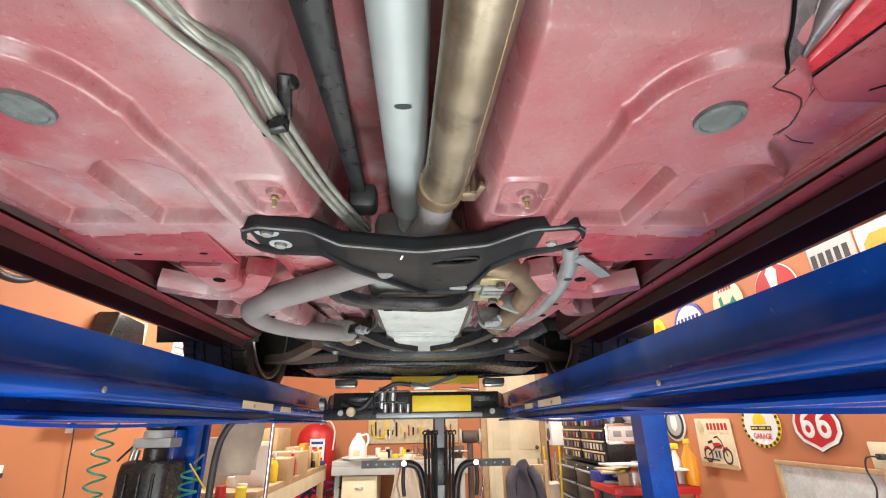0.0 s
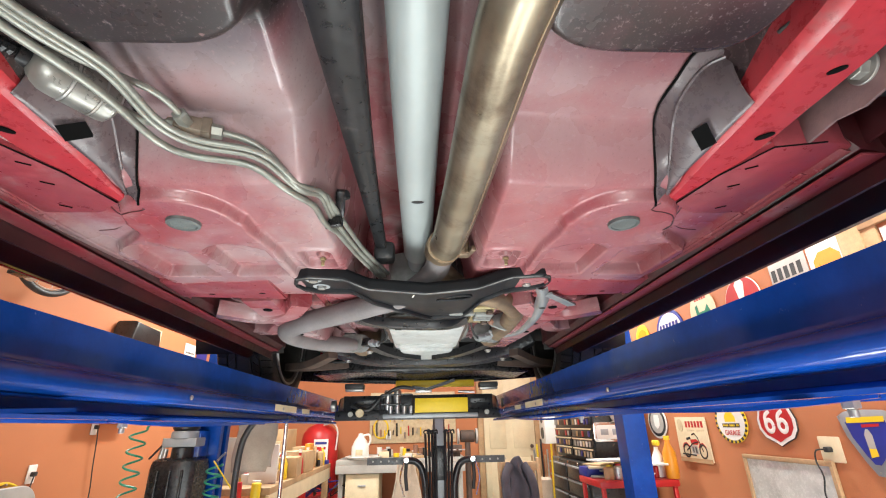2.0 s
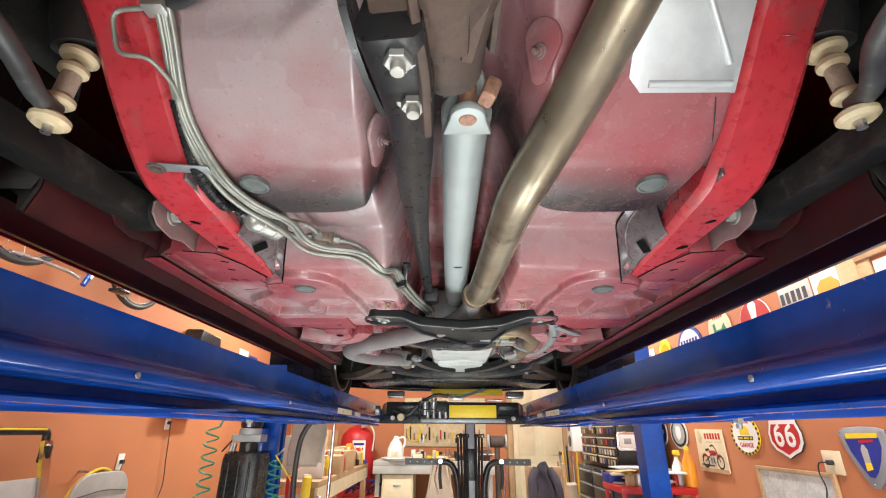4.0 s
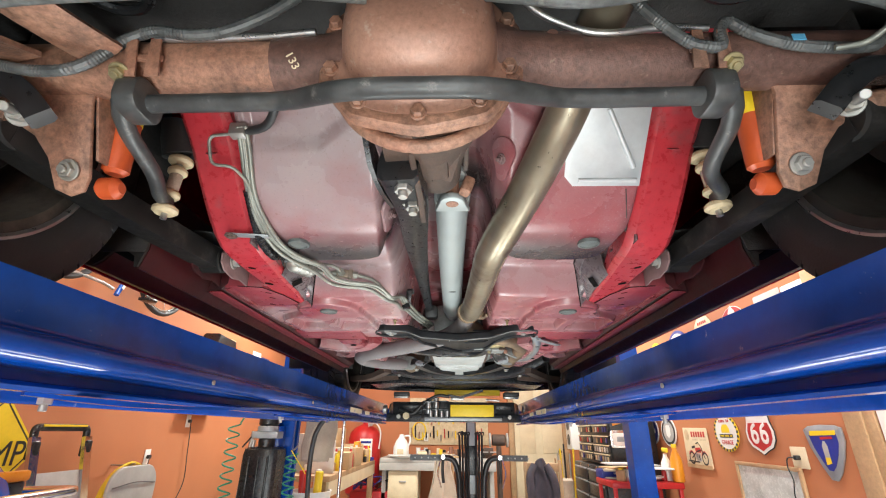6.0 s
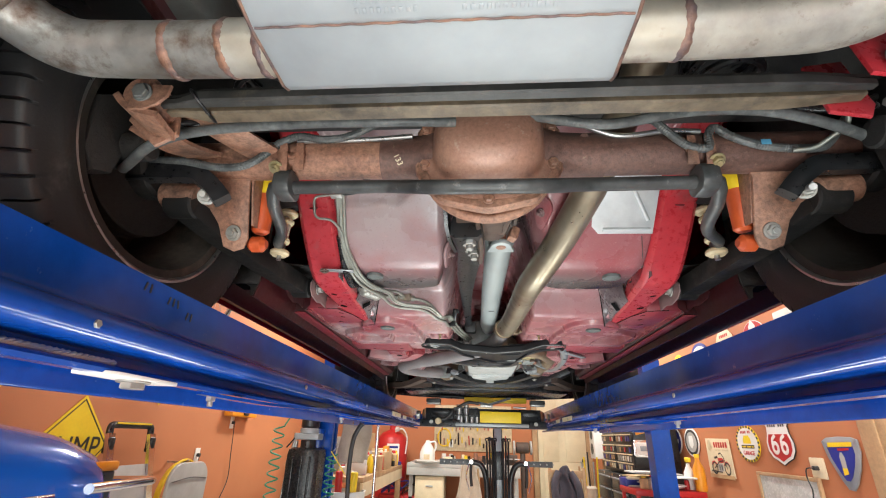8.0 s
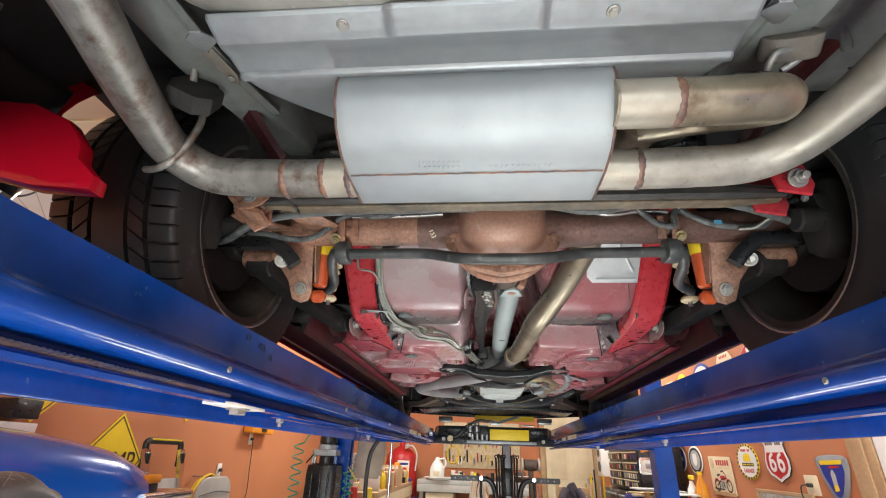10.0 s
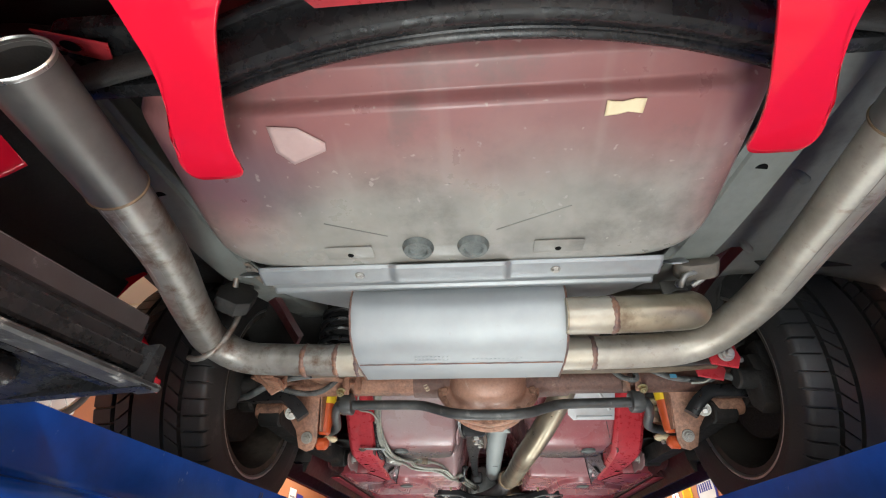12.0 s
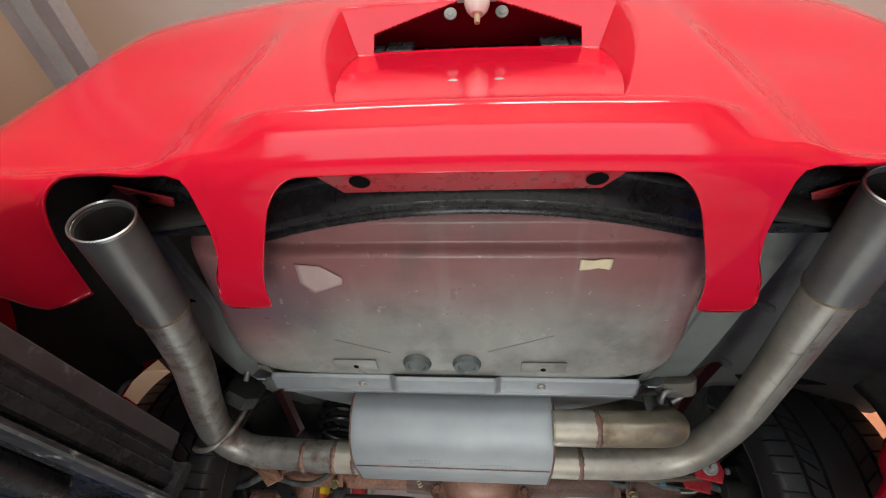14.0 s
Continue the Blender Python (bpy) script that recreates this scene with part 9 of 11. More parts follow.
plate(s14, "star", [((0.08 if k % 2 == 0 else 0.035) * math.sin(math.pi * k / 5), (0.08 if k % 2 == 0 else 0.035) * math.cos(math.pi * k / 5)) for k in range(10)], 0.0054, 0.001, "signred", "red star")
# window with wooden casing
win = wall_sign("window_1", "bright window in an oak casing", 1.30, 1.45, "window")
win["kind"] = "structure"
plate(win, "pane", [(-0.26, -0.6), (0.26, -0.6), (0.26, 0.6), (-0.26, 0.6)], 0, 0.006, "signwhite", "bright blind behind glass")
for q in ([(-0.46, -0.75), (-0.34, -0.75), (-0.34, 0.75), (-0.46, 0.75)], [(0.34, -0.75), (0.46, -0.75), (0.46, 0.75), (0.34, 0.75)], [(-0.34, 0.62), (0.34, 0.62), (0.34, 0.75), (-0.34, 0.75)], [(-0.34, -0.75), (0.34, -0.75), (0.34, -0.62), (-0.34, -0.62)]):
    plate(win, "casing", q, 0, 0.022, "wood", "oak casing board", 0.004)
for q in ([(-0.34, -0.62), (-0.27, -0.62), (-0.27, 0.62), (-0.34, 0.62)], [(0.27, -0.62), (0.34, -0.62), (0.34, 0.62), (0.27, 0.62)]):
    plate(win, "jamb", q, 0, 0.014, "wood", "oak jamb", 0.002)

# ---- west wall ----


def west(name, label, y, z, category):
    th = thing(name, label, category)
    th.matrix_basis = Matrix.Translation((WL + 0.004, y, z)) @ Matrix(((0, 0, 1, 0), (1, 0, 0, 0), (0, 1, 0, 0), (0, 0, 0, 1)))
    return th


def diamond(y, z, r, words, label):
    th = west("road_sign", label, y, z, "road sign")
    plate(th, "board", [(0, -r), (r, 0), (0, r), (-r, 0)], 0, 0.004, "yellow", "yellow board")
    for a, b2 in (((0, -r), (r, 0)), ((r, 0), (0, r)), ((0, r), (-r, 0)), ((-r, 0), (0, -r))):
        k0, k1 = 0.93, 0.89
        plate(th, "border", [(a[0] * k0, a[1] * k0), (b2[0] * k0, b2[1] * k0), (b2[0] * k1, b2[1] * k1), (a[0] * k1, a[1] * k1)], 0.0044, 0.0008, "signblack")
    if words:
        text(th, words, 0.20, (0, -0.02, 0.0055), "signblack", "black lettering", 0.9)
    return th


diamond(1.88, 1.09, 0.315, "BUMP", "yellow diamond road sign leaning on the orange wall")
diamond(1.17, 1.56, 0.27, "", "yellow diamond road sign high on the orange wall")
diamond(2.62, 1.64, 0.25, "", "yellow diamond road sign hidden behind the runway")
for y, z in ((3.34, 0.995), (3.87, 1.295)):
    o1 = west("wall_outlet", "white wall outlet with a plug", y, z, "outlet")
    plate(o1, "plate", rounded(0.075, 0.118, 0.006), 0, 0.006, "signwhite", "white plate", 0.002)
    plate(o1, "plug", rounded(0.03, 0.03, 0.008), 0.006, 0.03, "rubber", "black plug", 0.004)
    part("cord", tube(smooth_path([(0.0, 0, 0.03), (0.02, -0.08, 0.03), (0.05, -0.30, 0.03), (0.08, -0.55, 0.03), (-0.04, -0.75, 0.03)] if z > 1.1 else [(0, 0, 0.03), (-0.04, -0.05, 0.05), (-0.06, -0.2, 0.06), (-0.03, -0.4, 0.04)], 0.03), 0.0045, 8), M["rubber"], o1, "dark cord")
o2 = west("orange_case", "flat orange tool case on a wall bracket", 3.95, 1.42, "case")
plate(o2, "case", rounded(0.55, 0.13, 0.02), 0, 0.10, "bottle", "orange plastic case", 0.01)
plate(o2, "lid", rounded(0.10, 0.10, 0.02), 0.10, 0.02, "black", "black latch", 0.004)
o3 = west("storage_box", "dark box with white papers on a high shelf", 1.02, 1.30, "box")
plate(o3, "box", rounded(0.16, 0.10, 0.01), 0.0, 0.12, "black", "black box", 0.004)
plate(o3, "papers", rounded(0.20, 0.07, 0.004), 0.0, 0.11, "signwhite", "white papers", 0.002)
for ob, dz in ((o3.children[0], 0.055), (o3.children[1], -0.05)):
    ob.location.y = dz

# step ladder
lad = thing("step_ladder", "aluminium step ladder with grey treads leaning on the wall", "ladder", at=(-2.42, 2.0, 0))
A = at_thing(lad)
for y in (1.80, 2.20):
    b = sweep([(-2.15, y - 0.04, 0.0), (-2.43, y, 1.17)], [(-0.012, -0.03), (0.012, -0.03), (0.012, 0.03), (-0.012, 0.03)], up=(0, 1, 0))
    A("rail", b, "chrome", "bright aluminium rail")
    b = box((0.05, 0.05, 0.10), (-2.42, y, 1.10), 0.012)
    A("hinge", b, "black", "black hinge block")
for z in (0.30, 0.58, 0.86):
    x = -2.15 - 0.28 * z / 1.17
    A("tread", box((0.012, 0.36, 0.24), (x - 0.01, 2.0 - 0.02, z), 0.004, rot=(0, -13, 0)), "grey", "grey tread")
b = tube(round_path([(-2.43, 1.80, 1.10), (-2.445, 1.80, 1.225), (-2.445, 2.20, 1.225), (-2.43, 2.20, 1.10)], 0.03, 6), 0.022, 12)
A("handle", b, "black", "black handle")
A("handle_stripe", box((0.006, 0.34, 0.012), (-2.423, 2.0, 1.236), 0.002), "yellow", "yellow stripe")
lad.location.y += 0.08

# grey folding seat and yellow hose
seat = thing("folding_seat", "grey moulded folding seat hung on the wall", "seat", at=(-2.35, 2.73, 0.0))
A = at_thing(seat)
b = prism(rounded(0.52, 0.62, 0.14, 8), 0.03, 0.01, m=Matrix.Translation((-2.36, 2.73, 0.66)) @ Matrix(((0, 0, 1, 0), (1, 0, 0, 0), (0, 1, 0, 0), (0, 0, 0, 1))), segs=3)
A("seat_back", b, "grey", "grey plastic back")
b = tube(smooth_path([(-2.325, 2.50, 0.84), (-2.322, 2.73, 0.86), (-2.325, 2.96, 0.84)], 0.03), 0.004, 8)
A("groove", b, "leather", "")
for y in (2.5, 2.96):
    A("leg", tube([(-2.40, y, 0.40), (-2.30, y, 0.0)], 0.014, 10), "black", "black steel leg")
hose = thing("yellow_hose", "coiled yellow air hose hanging on the wall", "hose", at=(-2.55, 2.95, 0.6))
A = at_thing(hose)
for k in range(4):
    b = tube([(-2.56 + 0.014 * k, 2.93 + (0.24 + 0.008 * k) * math.cos(t), 0.68 + (0.27 + 0.008 * k) * math.sin(t)) for t in lin(0, 2 * math.pi, 40)], 0.010, 8, cap=False)
    A("coil", b, "yellow", "yellow hose loop")
A("hook", tube([(WL - 0.01, 2.93, 0.955), (-2.54, 2.93, 0.955), (-2.49, 2.93, 0.97)], 0.008, 10), "steel", "steel wall hook")

# bicycle on the wall
bike = thing("bicycle", "blue bicycle hung high on the orange wall", "bicycle", at=(-2.5, 2.6, 2.2))
A = at_thing(bike)
for y in (1.73, 2.77):
    wz = 2.45
    ty = A("wheel", tube([(-2.50, y + 0.32 * math.cos(t), wz + 0.32 * math.sin(t)) for t in lin(0, 2 * math.pi, 48)], 0.022, 10, cap=False), "rubber", "black bicycle tyre")
    A("wheel_rim", tube([(-2.50, y + 0.295 * math.cos(t), wz + 0.295 * math.sin(t)) for t in lin(0, 2 * math.pi, 48)], 0.010, 8, cap=False), "chrome", "bright rim", ty)
    b = bmesh.new()
    for k in range(14):
        t = 2 * math.pi * k / 14
        tube([(-2.50, y, wz), (-2.50, y + 0.29 * math.cos(t), wz + 0.29 * math.sin(t))], 0.002, 5, b)
    A("spokes", b, "steel", "steel spokes", ty)
b = bmesh.new()
for a, c in (((2.77, 2.45), (2.36, 2.40)), ((2.36, 2.40), (2.26, 2.14)), ((2.36, 2.40), (1.97, 2.72)), ((2.46, 2.74), (1.97, 2.76)), ((2.36, 2.40), (2.46, 2.74)), ((2.77, 2.45), (2.46, 2.70)), ((1.95, 2.78), (1.73, 2.45))):
    tube([(-2.50, a[0], a[1]), (-2.50, c[0], c[1])], 0.019, 12, b)
A("bike_frame", b, "carblue", "blue bicycle frame")
for y in (2.45, 2.85):
    A("wall_hook", tube([(WL - 0.01, y, 2.64), (-2.46, y, 2.625), (-2.455, y, 2.66)], 0.008, 10), "black", "black wall hook")
b = cyl(0.085, (-2.46, 2.585, 2.235), (-2.45, 2.585, 2.235), 28, 0.002)
A("chainring", b, "chrome", "bright chainring")
b = cyl(0.03, (-2.50, 2.585, 2.235), (-2.43, 2.585, 2.235), 20, 0.004)
box((0.014, 0.17, 0.022), (-2.43, 2.51, 2.19), 0.006, rot=(30, 0, 0), bm=b)
A("crank", b, "chrome", "bright crank arm")
A("pedal", box((0.09, 0.10, 0.024), (-2.38, 2.44, 2.15), 0.006), "plastic", "black pedal")
b = tube([(-2.49, 1.70, 2.165), (-2.49, 1.88, 2.18), (-2.49, 2.09, 2.185), (-2.49, 2.20, 2.17)], 0.012, 10)
A("carrier_bar", b, "steel", "pale metal carrier bar")
for k in range(3):
    A("letter_mark", box((0.004, 0.022, 0.030), (-2.478, 2.285 + 0.016 * k, 2.205 + 0.042 * k), 0.001, rot=(-20, 0, 0)), "signwhite", "white lettering mark")
bw = thing("bicycle", "bicycle wheel with a black tyre hung against a white board", "bicycle", at=(-2.5, 0.66, 2.2))
A2 = at_thing(bw)
A2("tyre", tube([(-2.50, 0.70 + 0.32 * math.cos(t), 2.25 + 0.32 * math.sin(t)) for t in lin(0, 2 * math.pi, 48)], 0.022, 10, cap=False), "rubber", "black bicycle tyre")
A2("wheel_rim", tube([(-2.50, 0.70 + 0.295 * math.cos(t), 2.25 + 0.295 * math.sin(t)) for t in lin(0, 2 * math.pi, 48)], 0.010, 8, cap=False), "chrome", "bright rim")
b = bmesh.new()
for k in range(16):
    t = 2 * math.pi * k / 16
    tube([(-2.50, 0.70, 2.25), (-2.50, 0.70 + 0.29 * math.cos(t), 2.25 + 0.29 * math.sin(t))], 0.002, 5, b)
A2("spokes", b, "steel", "steel spokes")
A2("hub", cyl(0.022, (-2.56, 0.70, 2.25), (-2.44, 0.70, 2.25), 18, 0.003), "chrome", "bright hub")
A2("axle_hook", tube([(WL - 0.01, 0.70, 2.27), (-2.54, 0.70, 2.262)], 0.007, 10), "black", "black wall hook")
wb = west("wall_board", "plain white board on the orange wall", 0.62, 2.45, "board")
plate(wb, "board", rounded(1.05, 0.78, 0.01), 0, 0.012, "signwhite", "white board")
bag = west("tool_bag", "black tool bag on a wall bracket", 4.0, 2.02, "bag")
plate(bag, "body", [(-0.24, -0.08), (0.24, -0.08), (0.20, 0.13), (-0.18, 0.15)], 0, 0.2, "black", "black fabric bag", 0.03)
for y, z, mt in ((4.42, 2.10, "cream"), (5.20, 2.07, "signwhite"), (5.50, 2.03, "signblue")):
    po = west("wall_poster", "small printed notice on the orange wall", y, z, "poster")
    plate(po, "sheet", rounded(0.26, 0.24, 0.004), 0, 0.003, mt, "printed sheet")
    bars(po, -0.09, 0.10, 0.02, 0.02, 6, 0.0034, "signblack")
    bars(po, -0.09, 0.10, -0.04, 0.012, 8, 0.0034, "signred")

# blue cart and the stitched seat
cart = thing("blue_cart", "glossy blue vehicle nose with a chrome bumper parked by the wall", "vehicle", at=(-2.05, 0.2, 0))
A = at_thing(cart)


def nose(u, v):
    y = -1.1 + 2.08 * v
    k = 1 - 0.16 * ss(0.8, 1.0, v) - 0.5 * max(0.0, v - 0.93) / 0.07 * 0.3
    a = math.pi * u
    x = -2.12 + 0.34 * k * math.copysign(abs(math.cos(a)) ** 0.6, math.cos(a))
    z = 0.78 + (0.44 * k - 0.10 * ss(0.5, 1.0, v)) * math.sin(a) ** 0.55
    return (x, y, z)


b = sheet(nose, lin(0, 1, 28), lin(0, 1, 40))
end = [b.verts.new(nose(u, 1.0)) for u in lin(0, 1, 28)]
b.faces.new(end)
A("hood", b, "carblue", "glossy blue hood", smooth=60)
A("lower_body", box((0.62, 1.9, 0.35), (-2.12, -0.10, 0.62), 0.05), "carblue", "blue lower body")
for x in (-2.36, -1.86):
    lamp = A("marker_lamp", box((0.03, 0.16, 0.045), (x, 0.86, 1.0), 0.012), "bottle", "orange marker lamp")
    A("lamp_housing", box((0.03, 0.15, 0.16), (x, 0.85, 0.90), 0.02), "black", "dark headlamp housing")
A("bumper", tube(round_path([(-2.42, 0.60, 0.90), (-2.42, 1.12, 0.90), (-1.78, 1.16, 0.92), (-1.70, 0.60, 0.93)], 0.08, 6), 0.022, 14), "chrome", "chrome bumper tube")
for x in (-2.4, -1.84):
    for y in (-0.75, 0.5):
        b = lathe([(0.10, -0.08), (0.26, -0.085), (0.28, -0.06), (0.285, 0.0), (0.28, 0.06), (0.26, 0.085), (0.10, 0.08)], 36)
        bmesh.ops.transform(b, matrix=Matrix.Translation((x, y, 0.285)) @ pose(0, 0, 0, 0, 90, 0), verts=b.verts)
        A("tyre", b, "rubber", "black cart tyre")
cart.location.y += 0.33
cart.location.z += 0.03
mc = thing("stitched_seat", "grey leather motorcycle seat with diamond stitching on a stand", "seat", at=(-1.42, 0.0, 0))
A = at_thing(mc)
b = sheet(lambda u, v: (-1.45 + 0.15 * math.cos(math.pi * u) * (1 - 0.3 * v), -0.42 + 0.50 * v, 1.00 + (0.085 + 0.03 * v) * math.sin(math.pi * u) ** 0.7 * (1 - 0.45 * ss(0.8, 1, v))), lin(0, 1, 24), lin(0, 1, 24))
se = A("seat_cushion", b, "leather", "padded grey leather", smooth=60)
solid(se, 0.01)
b = bmesh.new()
for k in range(9):
    y = -0.38 + 0.045 * k
    for sgn in (-1, 1):
        tube([(-1.45 + 0.15 * math.cos(math.pi * u) * (1 - 0.3 * v), -0.42 + 0.50 * v, 1.003 + (0.085 + 0.03 * v) * math.sin(math.pi * u) ** 0.7) for u, v in ((0.18 + 0.64 * q, min(0.75, max(0.02, (y + 0.42) / 0.5 + sgn * (q - 0.5) * 0.5))) for q in lin(0, 1, 10))], 0.003, 5, b)
A("stitching", b, "grey", "raised diamond stitching")
A("stand", box((0.06, 0.06, 0.99), (-1.45, -0.2, 0.495), 0.01), "black", "black post")
A("stand_base", box((0.45, 0.45, 0.03), (-1.45, -0.2, 0.015), 0.008), "black", "black base")
b = tube(smooth_path([(-1.40, 0.05, 1.02), (-1.38, 0.15, 1.00), (-1.45, 0.32, 0.985), (-1.40, 0.42, 0.99)], 0.03), 0.012, 10)
A("grab_rail", b, "chrome", "chrome grab rail")

# ---- by the front post, west side ----
pu = thing("power_unit", "black hydraulic power unit with a silver collar on the lift post", "pump", at=(-1.45, 2.88, 0.0))
A = at_thing(pu)
b = sweep([(-1.44, 2.84, 0.62), (-1.44, 2.84, 1.045), (-1.44, 2.84, 1.085), (-1.44, 2.84, 1.10)], [(-0.13, -0.09), (-0.10, -0.115), (0.10, -0.115), (0.13, -0.09), (0.13, 0.09), (0.10, 0.115), (-0.10, 0.115), (-0.13, 0.09)], up=(0, 1, 0), scales=[1, 1, 0.95, 0.8])
A("tank", b, "plastic", "black plastic oil tank with ribs")
for dx in (-0.07, 0.0, 0.07):
    A("tank_rib", box((0.016, 0.02, 0.40), (-1.44 + dx, 2.725, 0.84), 0.006), "plastic", "moulded rib")
A("neck", cyl(0.062, (-1.44, 2.84, 1.09), (-1.44, 2.84, 1.16), 28, 0.006), "black", "black neck")
A("valve_block", box((0.20, 0.13, 0.05), (-1.44, 2.84, 1.185), 0.008), "tin", "silver valve block")
A("collar", cyl(0.078, (-1.44, 2.84, 1.205), (-1.44, 2.84, 1.25), 30, 0.006), "tin", "silver collar")
A("motor", cyl(0.075, (-1.44, 2.84, 1.25), (-1.44, 2.84, 1.52), 30, 0.012), "black", "black electric motor")
A("bracket", box((0.10, 0.20, 0.30), (-1.40, 2.95, 1.10), 0.006), "lift", "blue mounting bracket")
A("lever", tube([(-1.53, 2.80, 1.19), (-1.58, 2.74, 1.10)], 0.006, 8), "black", "black release lever")
for x, z0, z1, mt in ((-1.60, 0.3, 1.20, "steel"), (-1.585, 0.3, 1.14, "bottle"), (-1.63, 0.2, 1.08, "steel")):
    st = thing("long_rod", "thin metal rod standing beside the power unit", "rod", at=(x, 2.78, 0), group="standing rods")
    part("shaft", tube([(0, 0, 0), (0.05, 0.05, z1)], 0.009, 10), M[mt], st)
    part("grip", tube([(0.04, 0.04, z1 - 0.12), (0.05, 0.05, z1 + 0.01)], 0.014, 10), M["steel"], st)
ch = thing("coil_hose", "green coiled air hose hanging from the runway", "hose", at=(-1.66, 2.72, 1.3))
A = at_thing(ch)
b = tube([(-1.645 + 0.042 * math.cos(t), 2.70 + 0.042 * math.sin(t), 1.27 - 0.0125 * t) for t in lin(0, 2 * math.pi * 7, 160)], 0.006, 6)
A("coil", b, "green", "green plastic coil")
A("tail", tube(smooth_path([(-1.603, 2.70, 1.27), (-1.57, 2.74, 1.34), (-1.51, 2.83, 1.40)], 0.02), 0.006, 8), "green", "green tail to the pump")
ch2 = thing("coil_hose", "green coiled air hose beside the lift post", "hose", at=(-1.23, 2.8, 1.0))
A = at_thing(ch2)
b = tube([(-1.21 + 0.04 * math.cos(t), 2.78 + 0.05 * math.sin(t), 1.06 - 0.009 * t) for t in lin(0, 2 * math.pi * 6, 140)], 0.006, 6)
A("coil", b, "green", "green plastic coil")
A("hook", tube([(-1.21, 2.80, 1.08), (-1.19, 2.86, 1.12)], 0.006, 6), "steel", "steel hook")
A("whip", tube([(-1.22, 2.78, 1.08), (-1.10, 2.80, 0.92)], 0.004, 6), "yellow", "yellow-green tail")
hh = thing("lift_hose", "thick black hydraulic hose hanging from the runway", "hose", at=(-1.0, 2.6, 0))
A = at_thing(hh)
A("hose_run", tube(smooth_path([(-0.93, 2.55, 1.29), (-0.985, 2.56, 1.20), (-1.01, 2.58, 1.0), (-1.00, 2.58, 0.6), (-1.05, 2.6, 0.2), (-1.25, 2.75, 0.012)], 0.04), 0.017, 14), "rubber", "black rubber hose")

# rack with a towel
rack = thing("garment_rack", "chrome rack with upright poles", "rack", at=(-1.15, 3.3, 0))
A = at_thing(rack)
for x in (-0.96, -1.52):
    A("pole", tube([(x, 3.3, 0), (x, 3.3, 1.42)], 0.014, 14), "chrome", "chrome pole")
A("rod", tube([(-1.55, 3.3, 1.40), (-0.93, 3.3, 1.40)], 0.012, 12), "chrome", "chrome rod")
tw = thing("towel", "beige shop towel hanging over the rack", "towel", at=(-1.14, 3.28, 1.4))
A = at_thing(tw)
b = sheet(lambda x, v: (x + 0.012 * math.sin(7 * v + 20 * x), 3.282 - 0.016 * math.sin(30 * x) * v, 1.415 - 0.44 * v + 0.03 * (1 if x > -1.05 else 0) * v), lin(-1.30, -1.02, 30), lin(0, 1, 20))
solid(A("cloth", b, "cloth", "creased beige cloth"), 0.006)
shelf = thing("side_bench", "wooden side bench loaded with boxes", "bench", at=(-1.6, 4.9, 0))
A = at_thing(shelf)
A("top", box((0.72, 2.5, 0.05), (-1.52, 5.0, 0.80), 0.006), "wood", "worn wooden top")
A("apron", box((0.03, 2.5, 0.13), (-1.175, 5.0, 0.71), 0.004), "cream", "pale front board")
for x, y in ((-1.2, 3.8), (-1.2, 6.15), (-1.83, 3.8), (-1.83, 6.15)):
    A("leg", box((0.07, 0.07, 0.78), (x, y, 0.39), 0.006), "wood", "square leg")


def carton(x, y, z, sx, sy, sz, mt, label, rz=0.0):
    th = thing("carton", label, "box", at=(x, y, z), group="boxes on the side bench")
    part("carton_body", box((sx, sy, sz), (0, 0, sz / 2), 0.004, rot=(0, 0, rz)), M[mt], th)
    part("flap_tape", box((sx * 0.25, sy * 1.0, 0.002), (0, 0, sz + 0.001), 0.0005, rot=(0, 0, rz)), M["cream"], th)


for x, y, sx, sy, sz, mt, lb, rz in ((-1.32, 4.05, 0.22, 0.06, 0.30, "signwhite", "white and blue packet standing on the bench", 8), (-1.42, 4.25, 0.16, 0.1, 0.28, "signblue", "blue packet behind the white one", 8), (-1.30, 4.6, 0.28, 0.34, 0.17, "card", "open cardboard carton on the bench", 6), (-1.34, 5.1, 0.34, 0.30, 0.20, "card", "brown cardboard carton on the bench", -5),
                                      (-1.28, 5.5, 0.06, 0.24, 0.26, "bottle", "orange striped book box", 4), (-1.40, 5.75, 0.3, 0.3, 0.22, "card", "taped cardboard carton on the bench", 12), (-1.62, 4.8, 0.3, 0.4, 0.30, "cream", "pale carton at the back", 0), (-1.65, 5.5, 0.3, 0.5, 0.42, "card", "tall cardboard carton on the bench", 0), (-1.60, 4.2, 0.24, 0.28, 0.36, "grey", "grey plastic tub on the bench", 3)):
    carton(x, y, 0.825, sx, sy, sz, mt, lb, rz)
for k, (x, y, mt) in enumerate(((-1.24, 4.35, "yellow"), (-1.22, 4.85, "signred"), (-1.25, 5.3, "clear"), (-1.22, 5.95, "yellow"))):
    th = thing("bottle", "small plastic bottle on the side bench", "bottle", at=(x, y, 0.825), group="bottles on the side bench")
    part("flask", lathe([(0, 0), (0.035, 0), (0.038, 0.01), (0.038, 0.13), (0.02, 0.165), (0.014, 0.17), (0.014, 0.20), (0, 0.20)], 20), M[mt], th)
    part("cap", lathe([(0.016, 0.195), (0.016, 0.225), (0, 0.225)], 16), M["signwhite"], th)
bin1 = thing("white_bin", "pale plastic bin with rolled things under the towel", "bin", at=(-1.30, 3.62, 0))
A = at_thing(bin1)
b = lathe([(0, 0), (0.16, 0), (0.19, 0.70), (0.20, 0.72), (0.185, 0.72), (0.15, 0.02), (0, 0.02)], 28)
bmesh.ops.translate(b, vec=(-1.30, 3.62, 0), verts=b.verts)
A("tub", b, "clear", "milky plastic tub")
